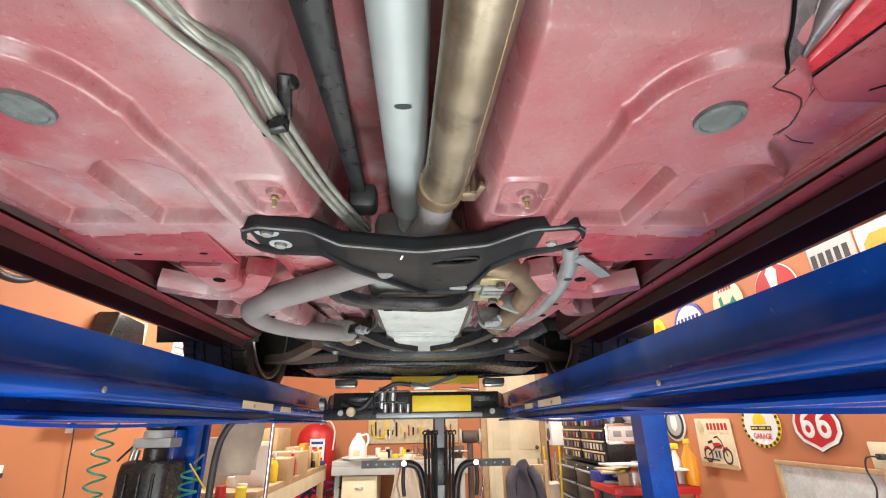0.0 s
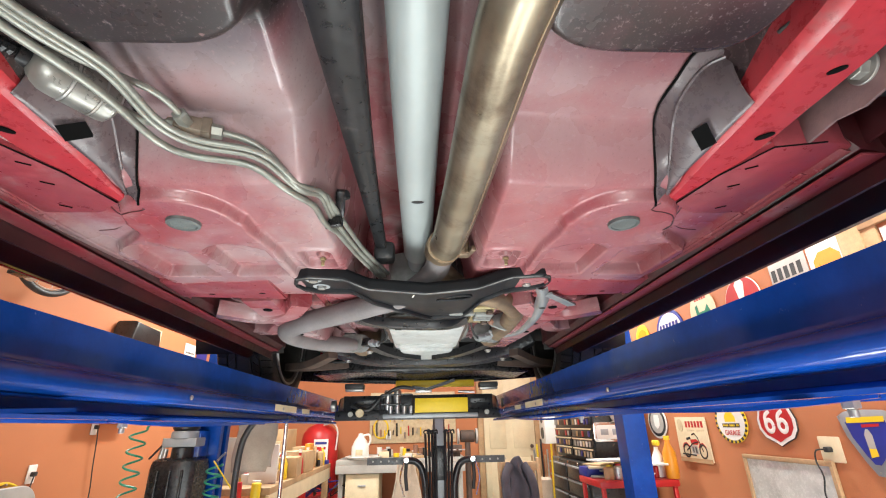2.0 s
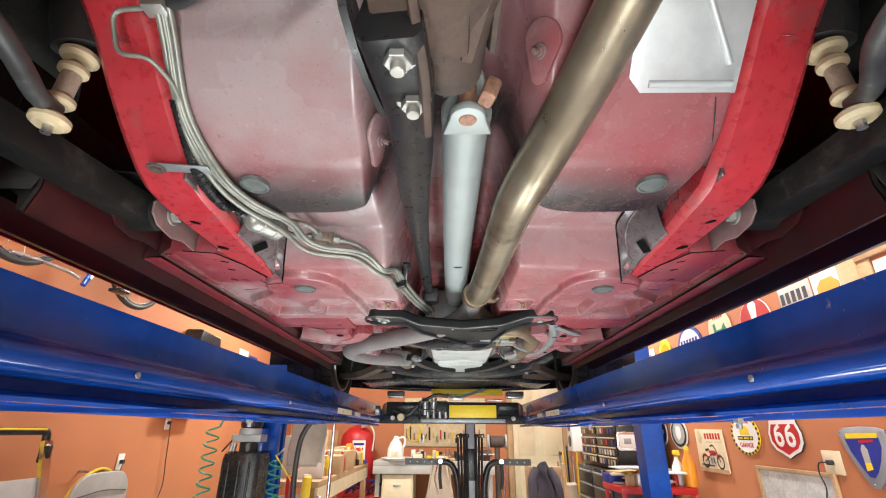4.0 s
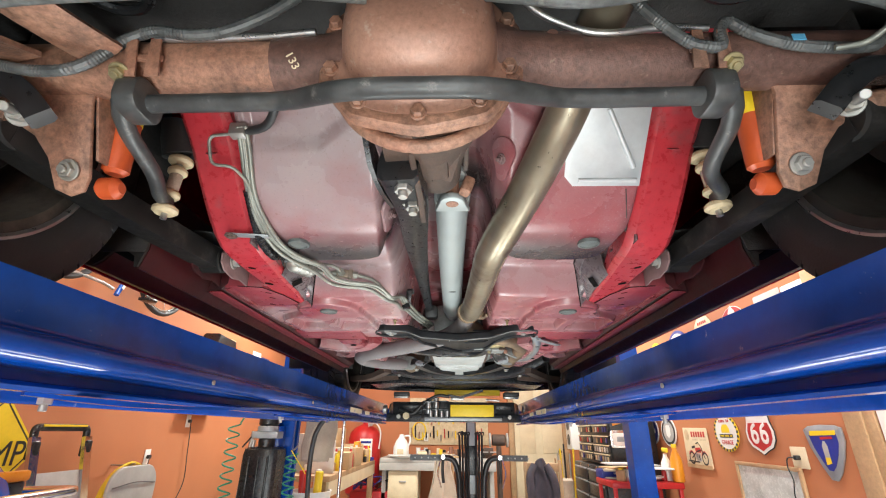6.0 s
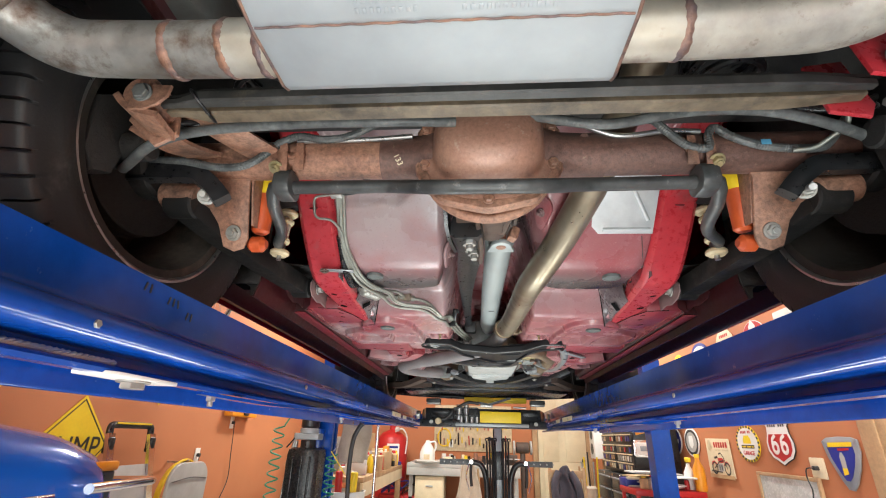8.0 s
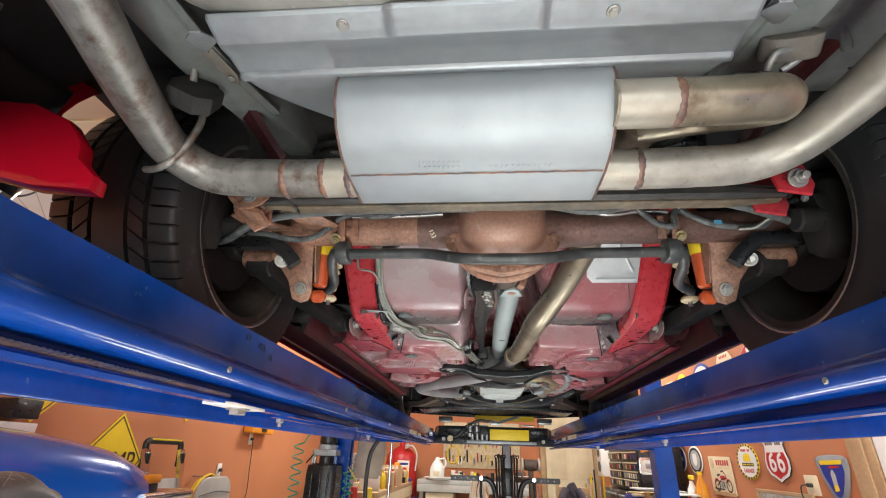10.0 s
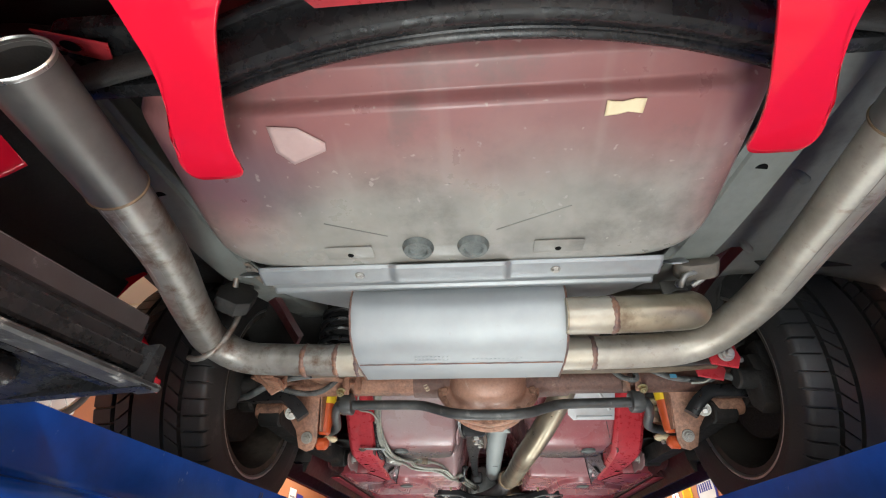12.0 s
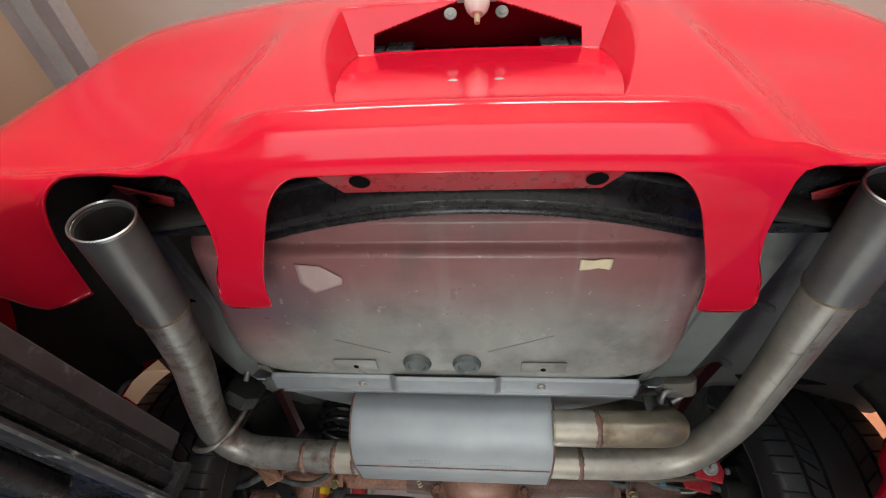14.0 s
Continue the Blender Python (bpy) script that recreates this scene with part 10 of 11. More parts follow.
for dx, dy, mt in ((-0.05, 0.02, "signred"), (0.06, -0.04, "yellow"), (0.02, 0.08, "signwhite")):
    A("roll", cyl(0.035, (-1.30 + dx, 3.62 + dy, 0.1), (-1.30 + dx * 1.6, 3.62 + dy * 1.6, 0.88), 16, 0.004), mt, "rolled sheet")

# ---- the black stand ahead ----
stand = thing("arm_stand", "black steel stand with two perforated arms and hanging rods", "stand", at=(0.15, 3.62, 0))
A = at_thing(stand)
A("column", box((0.09, 0.09, 1.30), (0.155, 3.66, 0.65), 0.008), "black", "black square column")
A("base", box((0.7, 0.7, 0.04), (0.155, 3.66, 0.02), 0.01), "black", "black base plate")
A("slide_plate", box((0.07, 0.012, 0.62), (0.155, 3.60, 1.02), 0.004), "tin", "silver slide plate")
A("sleeve", box((0.115, 0.12, 0.25), (0.155, 3.65, 0.98), 0.012), "black", "black sleeve")
for s, x1 in ((-1, -0.40), (1, 0.66)):
    b = tube(round_path([(0.155 + s * 0.10, 3.60, 0.35), (0.155 + s * 0.11, 3.60, 0.86), (0.155 + s * 0.16, 3.60, 1.0), (0.155 + s * 0.30, 3.60, 1.0)], 0.09, 8), 0.026, 14)
    A("arm_tube", b, "black", "black bent arm tube")
    b = sweep([(0.155 + s * 0.24, 3.60, 1.0), (x1, 3.60, 1.0)], [(-0.024, -0.024), (0.024, -0.024), (0.024, 0.024), (-0.024, 0.024)])
    am = A("arm_bar", b, "black", "black perforated square bar")
    for k in range(4):
        xx = 0.155 + s * (0.33 + 0.06 * k)
        A("hole", cyl(0.007, (xx, 3.575, 1.0), (xx, 3.5745, 1.0), 12), "grey", "", am)
    A("pin_knob", cyl(0.022, (0.155 + s * 0.255, 3.585, 1.005), (0.155 + s * 0.255, 3.555, 1.005), 18, 0.005), "chrome", "chrome pin")
    b = tube(smooth_path([(0.155 + s * 0.255, 3.56, 0.985), (0.155 + s * 0.26, 3.56, 0.90), (0.155 + s * 0.25, 3.56, 0.80)], 0.03), 0.014, 10)
    A("grip", b, "rubber", "black hanging grip")
    A("chain", tube(smooth_path([(0.155 + s * 0.275, 3.56, 0.99), (0.155 + s * 0.30, 3.55, 0.88), (0.155 + s * 0.27, 3.55, 0.76)], 0.02), 0.006, 8), "chrome", "chrome clip")
for k in range(9):
    x0 = 0.045 + 0.026 * k
    if abs(x0 - 0.155) < 0.02:
        continue
    A("rod", tube([(x0, 3.55 + 0.01 * (k % 3), 1.19 + 0.012 * ((k * 7) % 4)), (0.155 + (x0 - 0.155) * 0.75, 3.56, 0.30)], 0.0095, 8), "black", "black steel rod")
    A("rod_hook", tube(smooth_path([(x0, 3.55, 1.185), (x0 - 0.012, 3.54, 1.205), (x0 + 0.012, 3.54, 1.215), (x0 + 0.016, 3.55, 1.19)], 0.008), 0.006, 6), "black", "")

# ---- bench at the north wall ----
bench = thing("workbench", "grey workbench along the wall cluttered with tools", "workbench", at=(-0.45, 6.7, 0))
A = at_thing(bench)
A("top", box((1.65, 1.15, 0.06), (-0.25, 6.70, 0.83), 0.006), "grey", "worn grey bench top")
A("apron", box((1.65, 0.03, 0.10), (-0.25, 6.14, 0.75), 0.004), "grey", "pale front apron")
for x in (-1.02, 0.52):
    A("leg", box((0.06, 0.9, 0.80), (x, 6.7, 0.40), 0.004), "grey", "panel leg")
fc = thing("file_cabinet", "beige steel file cabinet under the bench", "cabinet", at=(-0.74, 6.45, 0))
A = at_thing(fc)
A("body", box((0.42, 0.6, 0.68), (-0.74, 6.48, 0.35), 0.006), "cream", "beige steel body")
for z in (0.19, 0.50):
    d = A("drawer", box((0.38, 0.02, 0.28), (-0.74, 6.172, z), 0.004), "cream", "beige drawer front")
    A("handle", box((0.10, 0.02, 0.02), (-0.74, 6.155, z + 0.06), 0.004), "steel", "steel pull", d)
pb = thing("pegboard", "yellowed pegboard above the bench hung with tools", "pegboard", at=(-0.3, 7.36, 1.3))
A = at_thing(pb)
A("board", box((1.35, 0.02, 0.75), (-0.12, WF - 0.012, 1.38), 0.002), "bushing", "tan pegboard")
rng = random.Random(5)
for k in range(40):
    x = -0.74 + 0.062 * (k % 20) + 0.02 * (k // 20)
    h = rng.uniform(0.07, 0.20)
    z = rng.uniform(1.06, 1.14) + 0.25 * (k // 20)
    mt = rng.choice(["steel", "black", "signred", "yellow", "rust"])
    A("hung_tool", tube([(x, WF - 0.035, z), (x + rng.uniform(-0.01, 0.01), WF - 0.035, z + h)], rng.uniform(0.006, 0.014), 8), mt, "small hanging hand tool")
A("mirror_frame", tube([(-0.62 + 0.11 * math.cos(t), WF - 0.03, 1.22 + 0.14 * math.sin(t)) for t in lin(0, 2 * math.pi, 24)], 0.012, 8, cap=False), "yellow", "yellow loop")
out = thing("wall_outlet", "white wall outlet above the bench", "outlet", at=(-0.50, WF - 0.03, 1.12))
part("plate", box((0.075, 0.008, 0.118), (0, 0, 0), 0.002), M["signwhite"], out)
part("socket", box((0.035, 0.006, 0.09), (0, -0.006, 0), 0.002), M["grey"], out)
jug = thing("washer_jug", "milky plastic jug on a tray on the bench", "jug", at=(-0.80, 6.35, 0.86))
b = lathe([(0, 0), (0.10, 0), (0.115, 0.02), (0.115, 0.14), (0.08, 0.22), (0.035, 0.28), (0.03, 0.31), (0, 0.31)], 24)
part("bottle", b, M["clear"], jug, "milky plastic")
part("jug_handle", tube(smooth_path([(0.03, 0, 0.28), (0.11, 0, 0.29), (0.13, 0, 0.22), (0.10, 0, 0.15)], 0.02), 0.014, 10), M["clear"], jug)
part("liquid_label", box((0.09, 0.004, 0.07), (0, -0.115, 0.08), 0.002), M["bushing"], jug, "faded label")
trb = thing("bench_tray", "pale curved tray on the bench", "tray", at=(-0.74, 6.3, 0.86))
part("shell", lathe([(0, 0), (0.20, 0), (0.25, 0.03), (0.24, 0.035), (0.19, 0.008), (0, 0.008)], 28), M["signwhite"], trb)
rng = random.Random(11)
for k in range(48):
    x, y = rng.uniform(-0.58, 0.52), rng.uniform(6.18, 7.2)
    mt = rng.choice(["steel", "yellow", "black", "signred", "cream", "card", "clear", "signwhite", "rust"])
    if rng.random() < 0.5:
        th = thing("bench_tin", "small %s tin standing on the workbench" % {"signred": "red", "signwhite": "white", "cream": "cream", "card": "brown", "clear": "pale", "rust": "rusty"}.get(mt, mt), "tin", at=(x, y, 0.86), group="tins on the bench")
        r, h = rng.uniform(0.02, 0.045), rng.uniform(0.05, 0.14)
        part("can", lathe([(0, 0), (r, 0), (r * 1.03, 0.004), (r, 0.008), (r, h - 0.008), (r * 1.03, h - 0.004), (r, h), (0, h)], 18), M[mt], th)
    else:
        th = thing("bench_box", "small %s parts box lying on the workbench" % {"signred": "red", "signwhite": "white", "cream": "cream", "card": "brown", "clear": "pale", "rust": "rusty"}.get(mt, mt), "box", at=(x, y, 0.86), group="boxes on the bench")
        sx, sy, sz = rng.uniform(0.05, 0.16), rng.uniform(0.05, 0.14), rng.uniform(0.03, 0.10)
        part("case", box((sx, sy, sz), (0, 0, sz / 2), 0.006, rot=(0, 0, rng.uniform(-40, 40))), M[mt], th)
vise = thing("bench_vise", "dark steel vise on the bench", "vise", at=(0.48, 6.35, 0.86))
b = box((0.10, 0.16, 0.10), (0, 0, 0.05), 0.012)
box((0.14, 0.05, 0.09), (0, -0.10, 0.10), 0.01, bm=b)
cyl(0.015, (0, -0.25, 0.09), (0, 0.0, 0.09), 12, 0.002, b)
part("vise_body", b, M["iron"], vise)
part("vise_handle", tube([(-0.10, -0.24, 0.09), (0.10, -0.24, 0.09)], 0.008, 8), M["steel"], vise)
cal = thing("wall_notice", "white framed notice on the orange wall", "poster", at=(0.40, WF - 0.01, 1.42))
part("sheet", box((0.26, 0.008, 0.20), (0, 0, 0), 0.002), M["signwhite"], cal)
for k in range(3):
    part("letter_bar", box((0.18, 0.002, 0.012), (0, -0.006, 0.05 - 0.04 * k), 0.0005), M["signblack"], cal)
fan = thing("bench_grinder", "dark round bench grinder on a post", "grinder", at=(0.66, 6.6, 0.0))
A = at_thing(fan)
A("pedestal", cyl(0.04, (0.66, 6.6, 0), (0.66, 6.6, 1.02), 18, 0.004), "iron", "iron pedestal")
A("motor", cyl(0.08, (0.56, 6.6, 1.10), (0.76, 6.6, 1.10), 24, 0.01), "iron", "dark motor")
for x in (0.53, 0.79):
    A("grinding_wheel", cyl(0.10, (x - 0.015, 6.6, 1.10), (x + 0.015, 6.6, 1.10), 28, 0.004), "grey", "grey stone wheel")
cyl1 = thing("red_tank", "red compressor tank with a hose and printed panel", "tank", at=(-1.47, 7.0, 0))
A = at_thing(cyl1)
b = lathe([(0, 0.25), (0.20, 0.27), (0.26, 0.33), (0.262, 1.08), (0.24, 1.18), (0.17, 1.26), (0.07, 1.31), (0.05, 1.32), (0.05, 1.40), (0, 1.40)], 36)
bmesh.ops.translate(b, vec=(-1.47, 7.0, 0), verts=b.verts)
A("vessel", b, "signred", "red painted vessel")
A("panel", box((0.20, 0.01, 0.52), (-1.40, 6.734, 0.84), 0.004), "signwhite", "pale printed panel")
for k in range(7):
    A("letter_bar", box((0.16 - 0.02 * (k % 3), 0.002, 0.034), (-1.40, 6.728, 1.05 - 0.066 * k), 0.0005), "signred" if k % 2 else "signblue", "")
A("gauge", cyl(0.040, (-1.36, 6.83, 1.32), (-1.36, 6.79, 1.32), 20, 0.004), "steel", "pressure gauge")
A("foot_ring", cyl(0.16, (-1.47, 7.0, 0.0), (-1.47, 7.0, 0.27), 28, 0.004), "black", "black foot ring")
A("tank_hose", tube(smooth_path([(-1.40, 6.85, 1.28), (-1.28, 6.80, 1.33), (-1.20, 6.85, 1.20), (-1.22, 6.9, 0.95)], 0.04), 0.012, 10), "signwhite", "pale hose")
tb = thing("red_tool_box", "red tool box with tangled cords on top under the bench", "tool box", at=(-1.25, 6.5, 0))
A = at_thing(tb)
A("body", box((0.55, 0.4, 0.42), (-1.22, 6.45, 0.21), 0.01), "signred", "red steel body")
rng = random.Random(3)
for k in range(9):
    c = (-1.22 + rng.uniform(-0.2, 0.2), 6.35 + rng.uniform(-0.1, 0.1), 0.45)
    pts = [(c[0] + rng.uniform(-0.16, 0.16), c[1] + rng.uniform(-0.1, 0.1), 0.43 + rng.uniform(0.0, 0.22)) for _ in range(6)]
    A("cord", tube(smooth_path(pts, 0.02), 0.008, 8), rng.choice(["rubber", "rubber", "signblue", "card"]), "tangled cord")
ac = thing("canvas_apron", "tan canvas apron draped over a stool", "apron", at=(-0.12, 5.2, 0))
A = at_thing(ac)
b = sheet(lambda u, v: (-0.16 + 0.30 * (u - 0.5) * (0.6 + 0.9 * v) + 0.02 * math.sin(12 * u + 5 * v), 5.2 - 0.12 * v + 0.02 * math.sin(9 * u), 0.90 - 0.75 * v + 0.05 * math.sin(3 * u)), lin(0, 1, 20), lin(0, 1, 16))
solid(A("canvas", b, "cloth", "stiff tan canvas"), 0.006)
for x in (-0.26, 0.02):
    A("stool_leg", tube([(x, 5.25, 0), (-0.12 + (x + 0.12) * 0.6, 5.25, 0.86)], 0.016, 10), "wood", "wooden leg")

# door in the north wall
dr = tagged(new("door_1"), "closed cream six-panel door with a dark knob", "door", kind="structure")
dr.location = (1.40, WF - 0.03, 0)
part("leaf", box((0.80, 0.04, 2.03), (0, 0, 1.015), 0.004), M["cream"], dr, "cream painted leaf")
for x in (-0.19, 0.19):
    for z, h in ((0.45, 0.62), (1.20, 0.62), (1.76, 0.30)):
        part("door_panel", box((0.26, 0.012, h), (x, -0.022, z), 0.006), M["cream"], dr, "raised panel")
part("door_knob", lathe([(0, 0.06), (0.02, 0.058), (0.028, 0.045), (0.025, 0.03), (0.012, 0.02), (0.012, 0.005), (0.03, 0.0), (0, 0.0)], 20), M["iron"], dr, "dark knob", m=pose(0.33, -0.022, 0.92, 90, 0, 0))
for x in (-0.45, 0.45):
    part("door_casing", box((0.09, 0.05, 2.12), (x, 0.0, 1.06), 0.006), M["wood"], dr, "oak casing")
part("door_casing", box((0.99, 0.05, 0.09), (0, 0, 2.165), 0.006), M["wood"], dr, "oak casing")
bx = thing("speaker_box", "white box with two dark round openings on a shelf", "speaker", at=(1.80, 6.3, 1.0))
A = at_thing(bx)
A("cabinet", box((0.24, 0.30, 0.46), (1.78, 6.3, 1.22), 0.01), "signwhite", "white cabinet")
for z in (1.12, 1.32):
    A("cone", cyl(0.075, (1.655, 6.3, z), (1.668, 6.3, z), 24, 0.004), "signblack", "dark round opening")
for y in (6.15, 6.30, 6.45):
    A("shelf_post", box((0.04, 0.04, 1.0), (1.85, y, 0.5), 0.004), "wood", "post")

# ---- tool chests and cart on the east side ----
chest = thing("tool_chest", "tall black tool chest with pale drawer pulls and small parts", "tool chest", at=(1.78, 4.8, 0))
A = at_thing(chest)
A("body", box((0.56, 1.30, 0.86), (1.80, 4.82, 0.46), 0.008), "black", "black lower chest")
A("top_box", box((0.46, 1.26, 0.66), (1.84, 4.82, 1.23), 0.008), "black", "black upper chest")
for z in (0.20, 0.36, 0.52, 0.66, 0.79):
    for y0 in (4.50, 5.13):
        d = A("drawer", box((0.02, 0.58, 0.12), (1.512, y0, z), 0.004), "black", "black drawer front")
        A("pull", box((0.022, 0.56, 0.016), (1.50, y0, z + 0.052), 0.004), "tin", "pale drawer pull", d)
rng = random.Random(8)
for z in (0.97, 1.06, 1.15, 1.26, 1.37, 1.48):
    for y0 in (4.50, 5.13):
        d = A("drawer", box((0.02, 0.58, 0.075), (1.602, y0, z), 0.003), "black", "black small drawer")
        A("pull", box((0.02, 0.56, 0.012), (1.59, y0, z + 0.035), 0.003), "cream", "cream label strip", d)
        for k in range(6):
            if rng.random() < 0.75 and z < 1.4:
                A("label_card", box((0.004, 0.05, 0.05), (1.588, y0 - 0.22 + 0.085 * k, z - 0.008), 0.001), rng.choice(["signwhite", "card", "signred", "cream", "signblue", "grey"]), "", d)
for y, z in ((4.45, 0.875), (4.75, 0.875), (5.1, 0.875)):
    A("lock", cyl(0.016, (1.512, y, z), (1.50, y, z), 14, 0.002), "chrome", "chrome lock")
pl = thing("licence_plate_sign", "silver framed plate with pale raised shapes on the chest side", "plate", at=(1.76, 4.17, 1.16))
part("frame", prism(rounded(0.32, 0.17, 0.03), 0.012, 0.004, m=pose(0, 0.01, 0, 90, 0, 0)), M["chrome"], pl, "silver frame")
part("panel", prism(rounded(0.27, 0.12, 0.02), 0.004, 0.001, m=pose(0, -0.003, 0, 90, 0, 0)), M["signwhite"], pl, "pale panel")
for x in (-0.06, 0.05):
    part("letter_bar", box((0.07, 0.003, 0.05), (x, -0.009, 0), 0.01), M["tin"], pl)
nb = thing("magnet_card", "orange card stuck on the chest side", "card", at=(1.68, 4.18, 1.34))
part("sheet", box((0.10, 0.006, 0.08), (0, 0, 0), 0.001, rot=(0, -15, 0)), M["bottle"], nb)
cap = thing("hung_cap", "grey cap hanging on the chest side", "cap", at=(1.84, 4.17, 1.31))
part("crown", lathe([(0, 0.05), (0.04, 0.045), (0.065, 0.02), (0.07, 0), (0.0, 0)], 20), M["grey"], cap, m=pose(0, 0, 0, 90, 0, 0))
part("peak", box((0.12, 0.05, 0.012), (0, -0.02, -0.06), 0.005), M["grey"], cap)
lb = thing("label_strip", "white label strip on the chest side", "label", at=(1.85, 4.165, 0.93))
part("strip", box((0.13, 0.006, 0.035), (0, 0, 0), 0.001), M["signwhite"], lb)
kart = thing("red_cart", "red rolling cart piled with papers", "cart", at=(1.66, 3.75, 0))
A = at_thing(kart)
A("tray", box((0.62, 0.5, 0.05), (1.68, 3.78, 0.80), 0.01), "signred", "red steel tray")
for x in (1.40, 1.96):
    for y in (3.56, 4.0):
        A("leg", box((0.03, 0.03, 0.78), (x, y, 0.39), 0.004), "signred", "red leg")
rng = random.Random(21)
for k in range(12):
    x, y, z = 1.62 + rng.uniform(-0.14, 0.20), 3.74 + rng.uniform(-0.12, 0.14), 0.828 + 0.012 * k
    th = thing("paper_stack", "creased paper pad on the cart pile", "paper", at=(x, y, z), group="papers on the cart")
    part("pad", box((rng.uniform(0.18, 0.30), rng.uniform(0.14, 0.24), 0.012), (0, 0, 0.006), 0.002, rot=(0, 0, rng.uniform(-40, 40))), M[rng.choice(["signwhite", "cream", "clear", "grey", "card"])], th)
sb = thing("spray_bottle", "yellow-topped spray bottle on the cart", "bottle", at=(1.93, 3.70, 0.828))
part("flask", lathe([(0, 0), (0.04, 0), (0.045, 0.01), (0.045, 0.14), (0.016, 0.20), (0.016, 0.22), (0, 0.22)], 20), M["signwhite"], sb)
part("nozzle", box((0.03, 0.09, 0.04), (0, -0.01, 0.25), 0.01), M["yellow"], sb, "yellow trigger head")
ob1 = thing("oil_bottle", "orange plastic bottle on the cart", "bottle", at=(1.97, 3.58, 0.828))
part("flask", lathe([(0, 0), (0.045, 0), (0.05, 0.012), (0.05, 0.18), (0.02, 0.25), (0.018, 0.28), (0, 0.28)], 20), M["bottle"], ob1)
part("cap", lathe([(0.022, 0.275), (0.022, 0.305), (0, 0.305)], 16), M["yellow"], ob1)
# chair with a jacket
ck = thing("shop_chair", "dark wooden chair beside the tool chest", "chair", at=(0.92, 4.5, 0))
A = at_thing(ck)
A("seat", box((0.42, 0.42, 0.04), (0.92, 4.55, 0.46), 0.01), "wood", "wooden seat")
for x in (0.74, 1.10):
    A("back_post", box((0.035, 0.035, 0.95), (x, 4.36, 0.475), 0.006), "wood", "back post")
    A("leg", box((0.035, 0.035, 0.45), (x, 4.74, 0.225), 0.006), "wood", "front leg")
A("back_rail", box((0.40, 0.03, 0.08), (0.92, 4.36, 0.88), 0.008), "wood", "back rail")
jk = thing("jacket", "faded blue-grey jacket hung over the chair", "jacket", at=(0.90, 4.34, 0.6))
A = at_thing(jk)
b = sheet(lambda u, v: (0.885 + (0.075 + 0.10 * v ** 0.8) * math.cos(math.pi * u) + 0.016 * math.sin(11 * v + 7 * u) + 0.03 * v, 4.33 - (0.05 + 0.06 * v) * math.sin(math.pi * u) - 0.022 * math.sin(17 * u + 3 * v), 0.955 - 0.10 * abs(u - 0.42) * 2 - 0.50 * v - 0.03 * math.sin(9 * u)), lin(0, 1, 48), lin(0, 1, 30))
solid(A("cloth_body", b, "bluegrey", "faded cloth"), 0.012)
for s in (-1, 1):
    A("sleeve", tube(smooth_path([(0.885 + s * 0.06, 4.29, 0.90), (0.885 + s * 0.115, 4.25, 0.80), (0.895 + s * 0.125, 4.23, 0.66), (0.89 + s * 0.11, 4.23, 0.54)], 0.03), 0.04, 14, radii=None), "bluegrey", "hanging sleeve")
bt = thing("bundle", "tied bundle of canes and cloth beside the chest", "bundle", at=(1.22, 4.7, 0))
A = at_thing(bt)
for k in range(7):
    A("cane", tube([(1.18 + 0.02 * k, 4.72, 0), (1.12 + 0.035 * k, 4.68 + 0.02 * (k % 3), 0.95 + 0.05 * (k % 4))], 0.010, 8), ["wood", "steel", "yellow", "black"][k % 4], "thin cane")
A("wrap", cyl(0.07, (1.24, 4.70, 0.45), (1.235, 4.70, 0.75), 18, 0.02), "cloth", "cloth wrap")

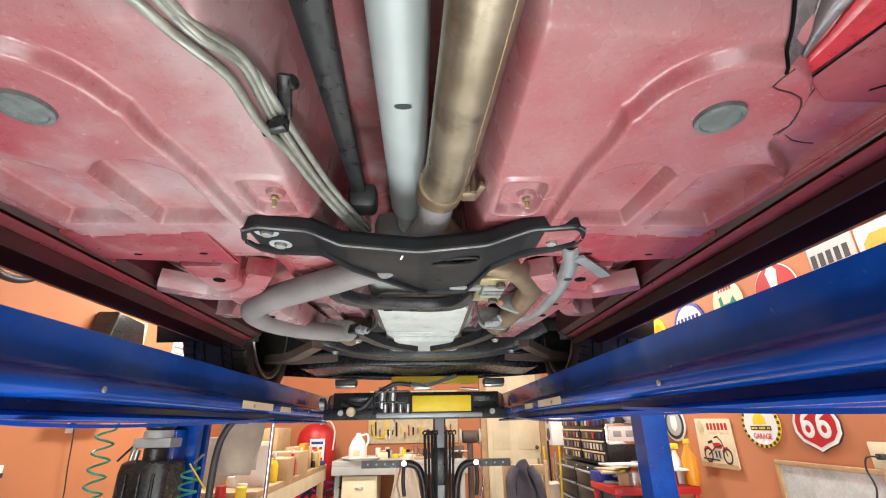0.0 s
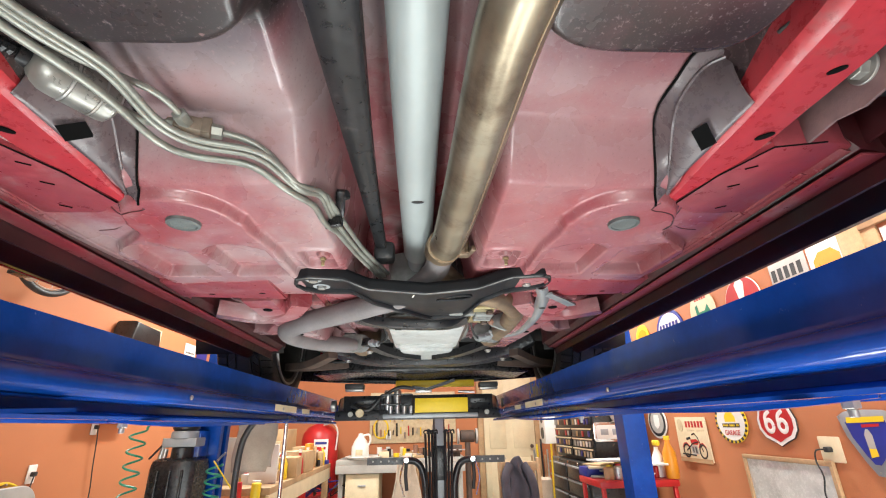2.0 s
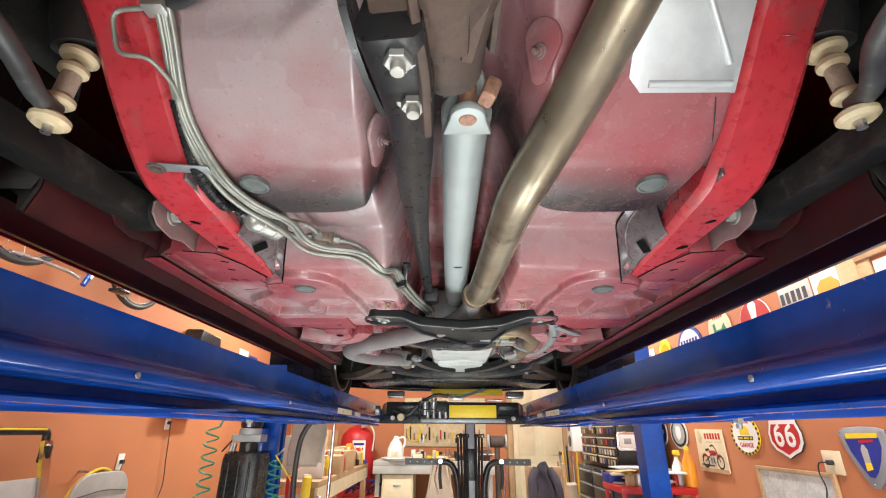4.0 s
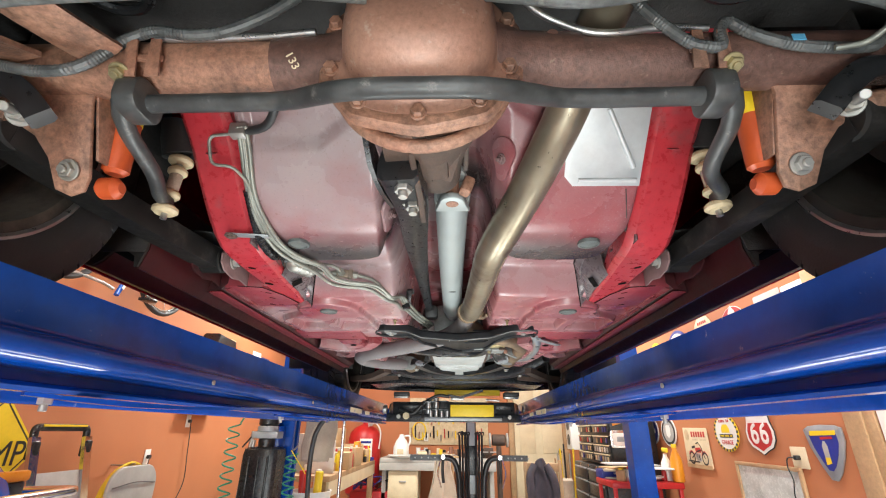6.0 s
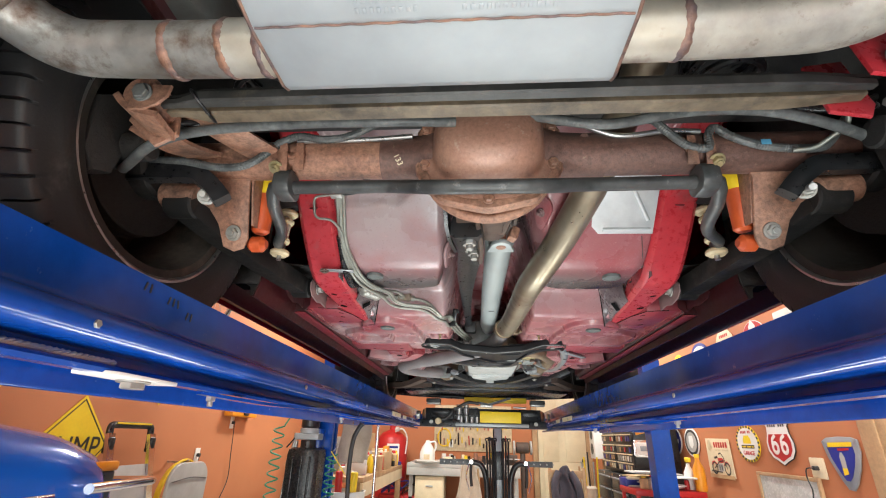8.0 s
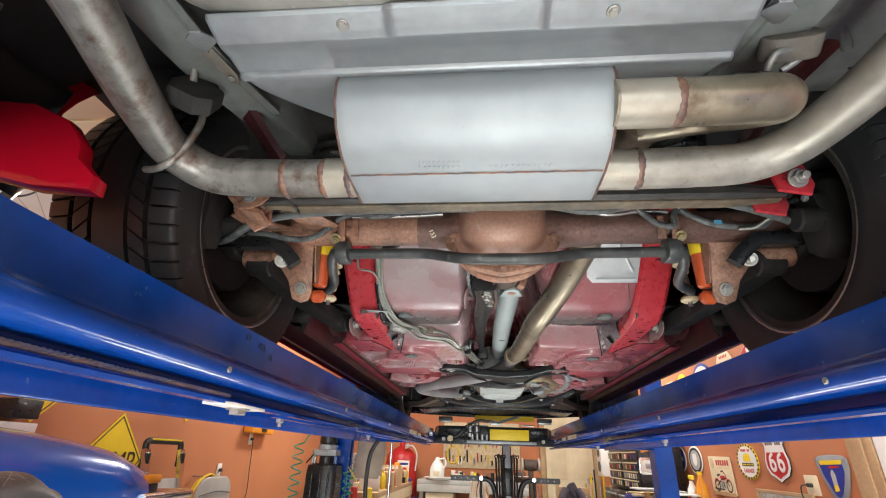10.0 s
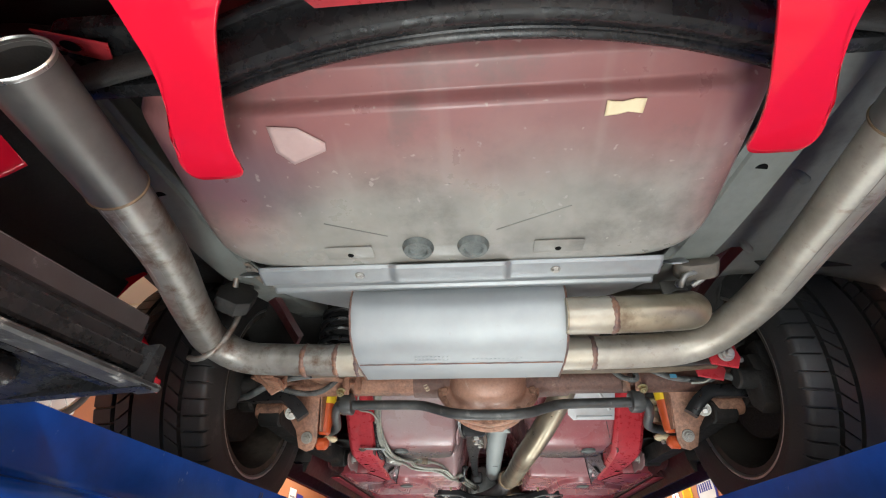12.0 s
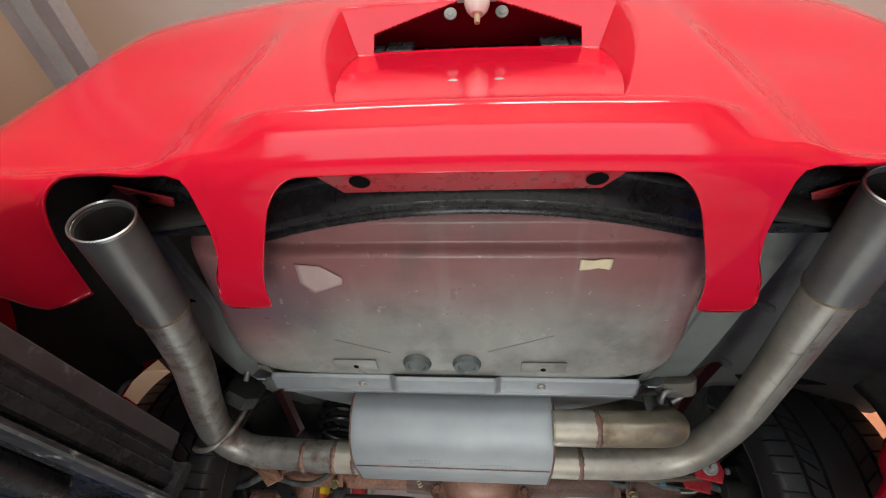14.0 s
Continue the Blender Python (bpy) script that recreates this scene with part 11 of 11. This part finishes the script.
# number chalked on the axle
tx = text(car, "133", 0.015, (0, 0, 0), "cream", "pale chalk number")
tx.matrix_parent_inverse = CARM
tx.matrix_basis = Matrix.Translation((-0.188, -0.4365, 1.672)) @ pose(0, 0, 0, 131, 0, 0) @ pose(0, 0, 0, 0, 0, -65)
tx.name = "chalk_number"

# round white sign high on the west wall
rs = west("round_sign", "round white sign with a black ring on the orange wall", 0.42, 2.66, "sign")
for nm, r0, z0, mt, lb in (("disc", 0.30, 0.0, "signwhite", "white enamel disc"), ("ring", 0.275, 0.007, "signblack", "black ring"), ("face", 0.262, 0.009, "signwhite", "white inner face")):
    b = lathe([(0.001, z0), (0.001, z0 + 0.006), (r0 - 0.004, z0 + 0.006), (r0, z0 + 0.003), (r0, z0)], 56)
    part(nm, b, M[mt], rs, lb)

# loose parts on the side bench and the cart
rng = random.Random(31)
WORDS = {"signred": "red", "signwhite": "white", "cream": "cream", "card": "brown", "clear": "milky", "black": "black", "yellow": "yellow", "signblue": "blue", "steel": "steel"}
for k in range(34):
    side = k < 22
    x, y, z = (rng.uniform(-1.50, -1.20), rng.uniform(3.85, 6.1), 0.825) if side else (rng.uniform(1.44, 1.92), rng.uniform(3.55, 3.98), 0.826)
    mt = rng.choice(list(WORDS))
    r, h = rng.uniform(0.02, 0.045), rng.uniform(0.06, 0.20 if side else 0.12)
    where = "side bench" if side else "red cart"
    if k % 3 == 0:
        th = thing("small_box", "small %s box lying on the %s" % (WORDS[mt], where), "box", at=(x, y, z), group="small things on the " + where)
        part("case", box((r * 3.2, r * 4.4, h * 0.7), (0, 0, h * 0.35), 0.004, rot=(0, 0, rng.uniform(-35, 35))), M[mt], th)
    else:
        th = thing("spray_can", "%s spray can standing on the %s" % (WORDS[mt], where), "can", at=(x, y, z), group="small things on the " + where)
        part("can", lathe([(0, 0), (r * 0.95, 0), (r, 0.005), (r, h * 0.8), (r * 0.6, h * 0.88), (r * 0.55, h * 0.9), (0, h * 0.9)], 20), M[mt], th)
        part("cap", lathe([(r * 0.5, h * 0.885), (r * 0.5, h), (r * 0.4, h * 1.03), (0, h * 1.03)], 16), M[rng.choice(["signwhite", "signred", "black", "yellow"])], th)
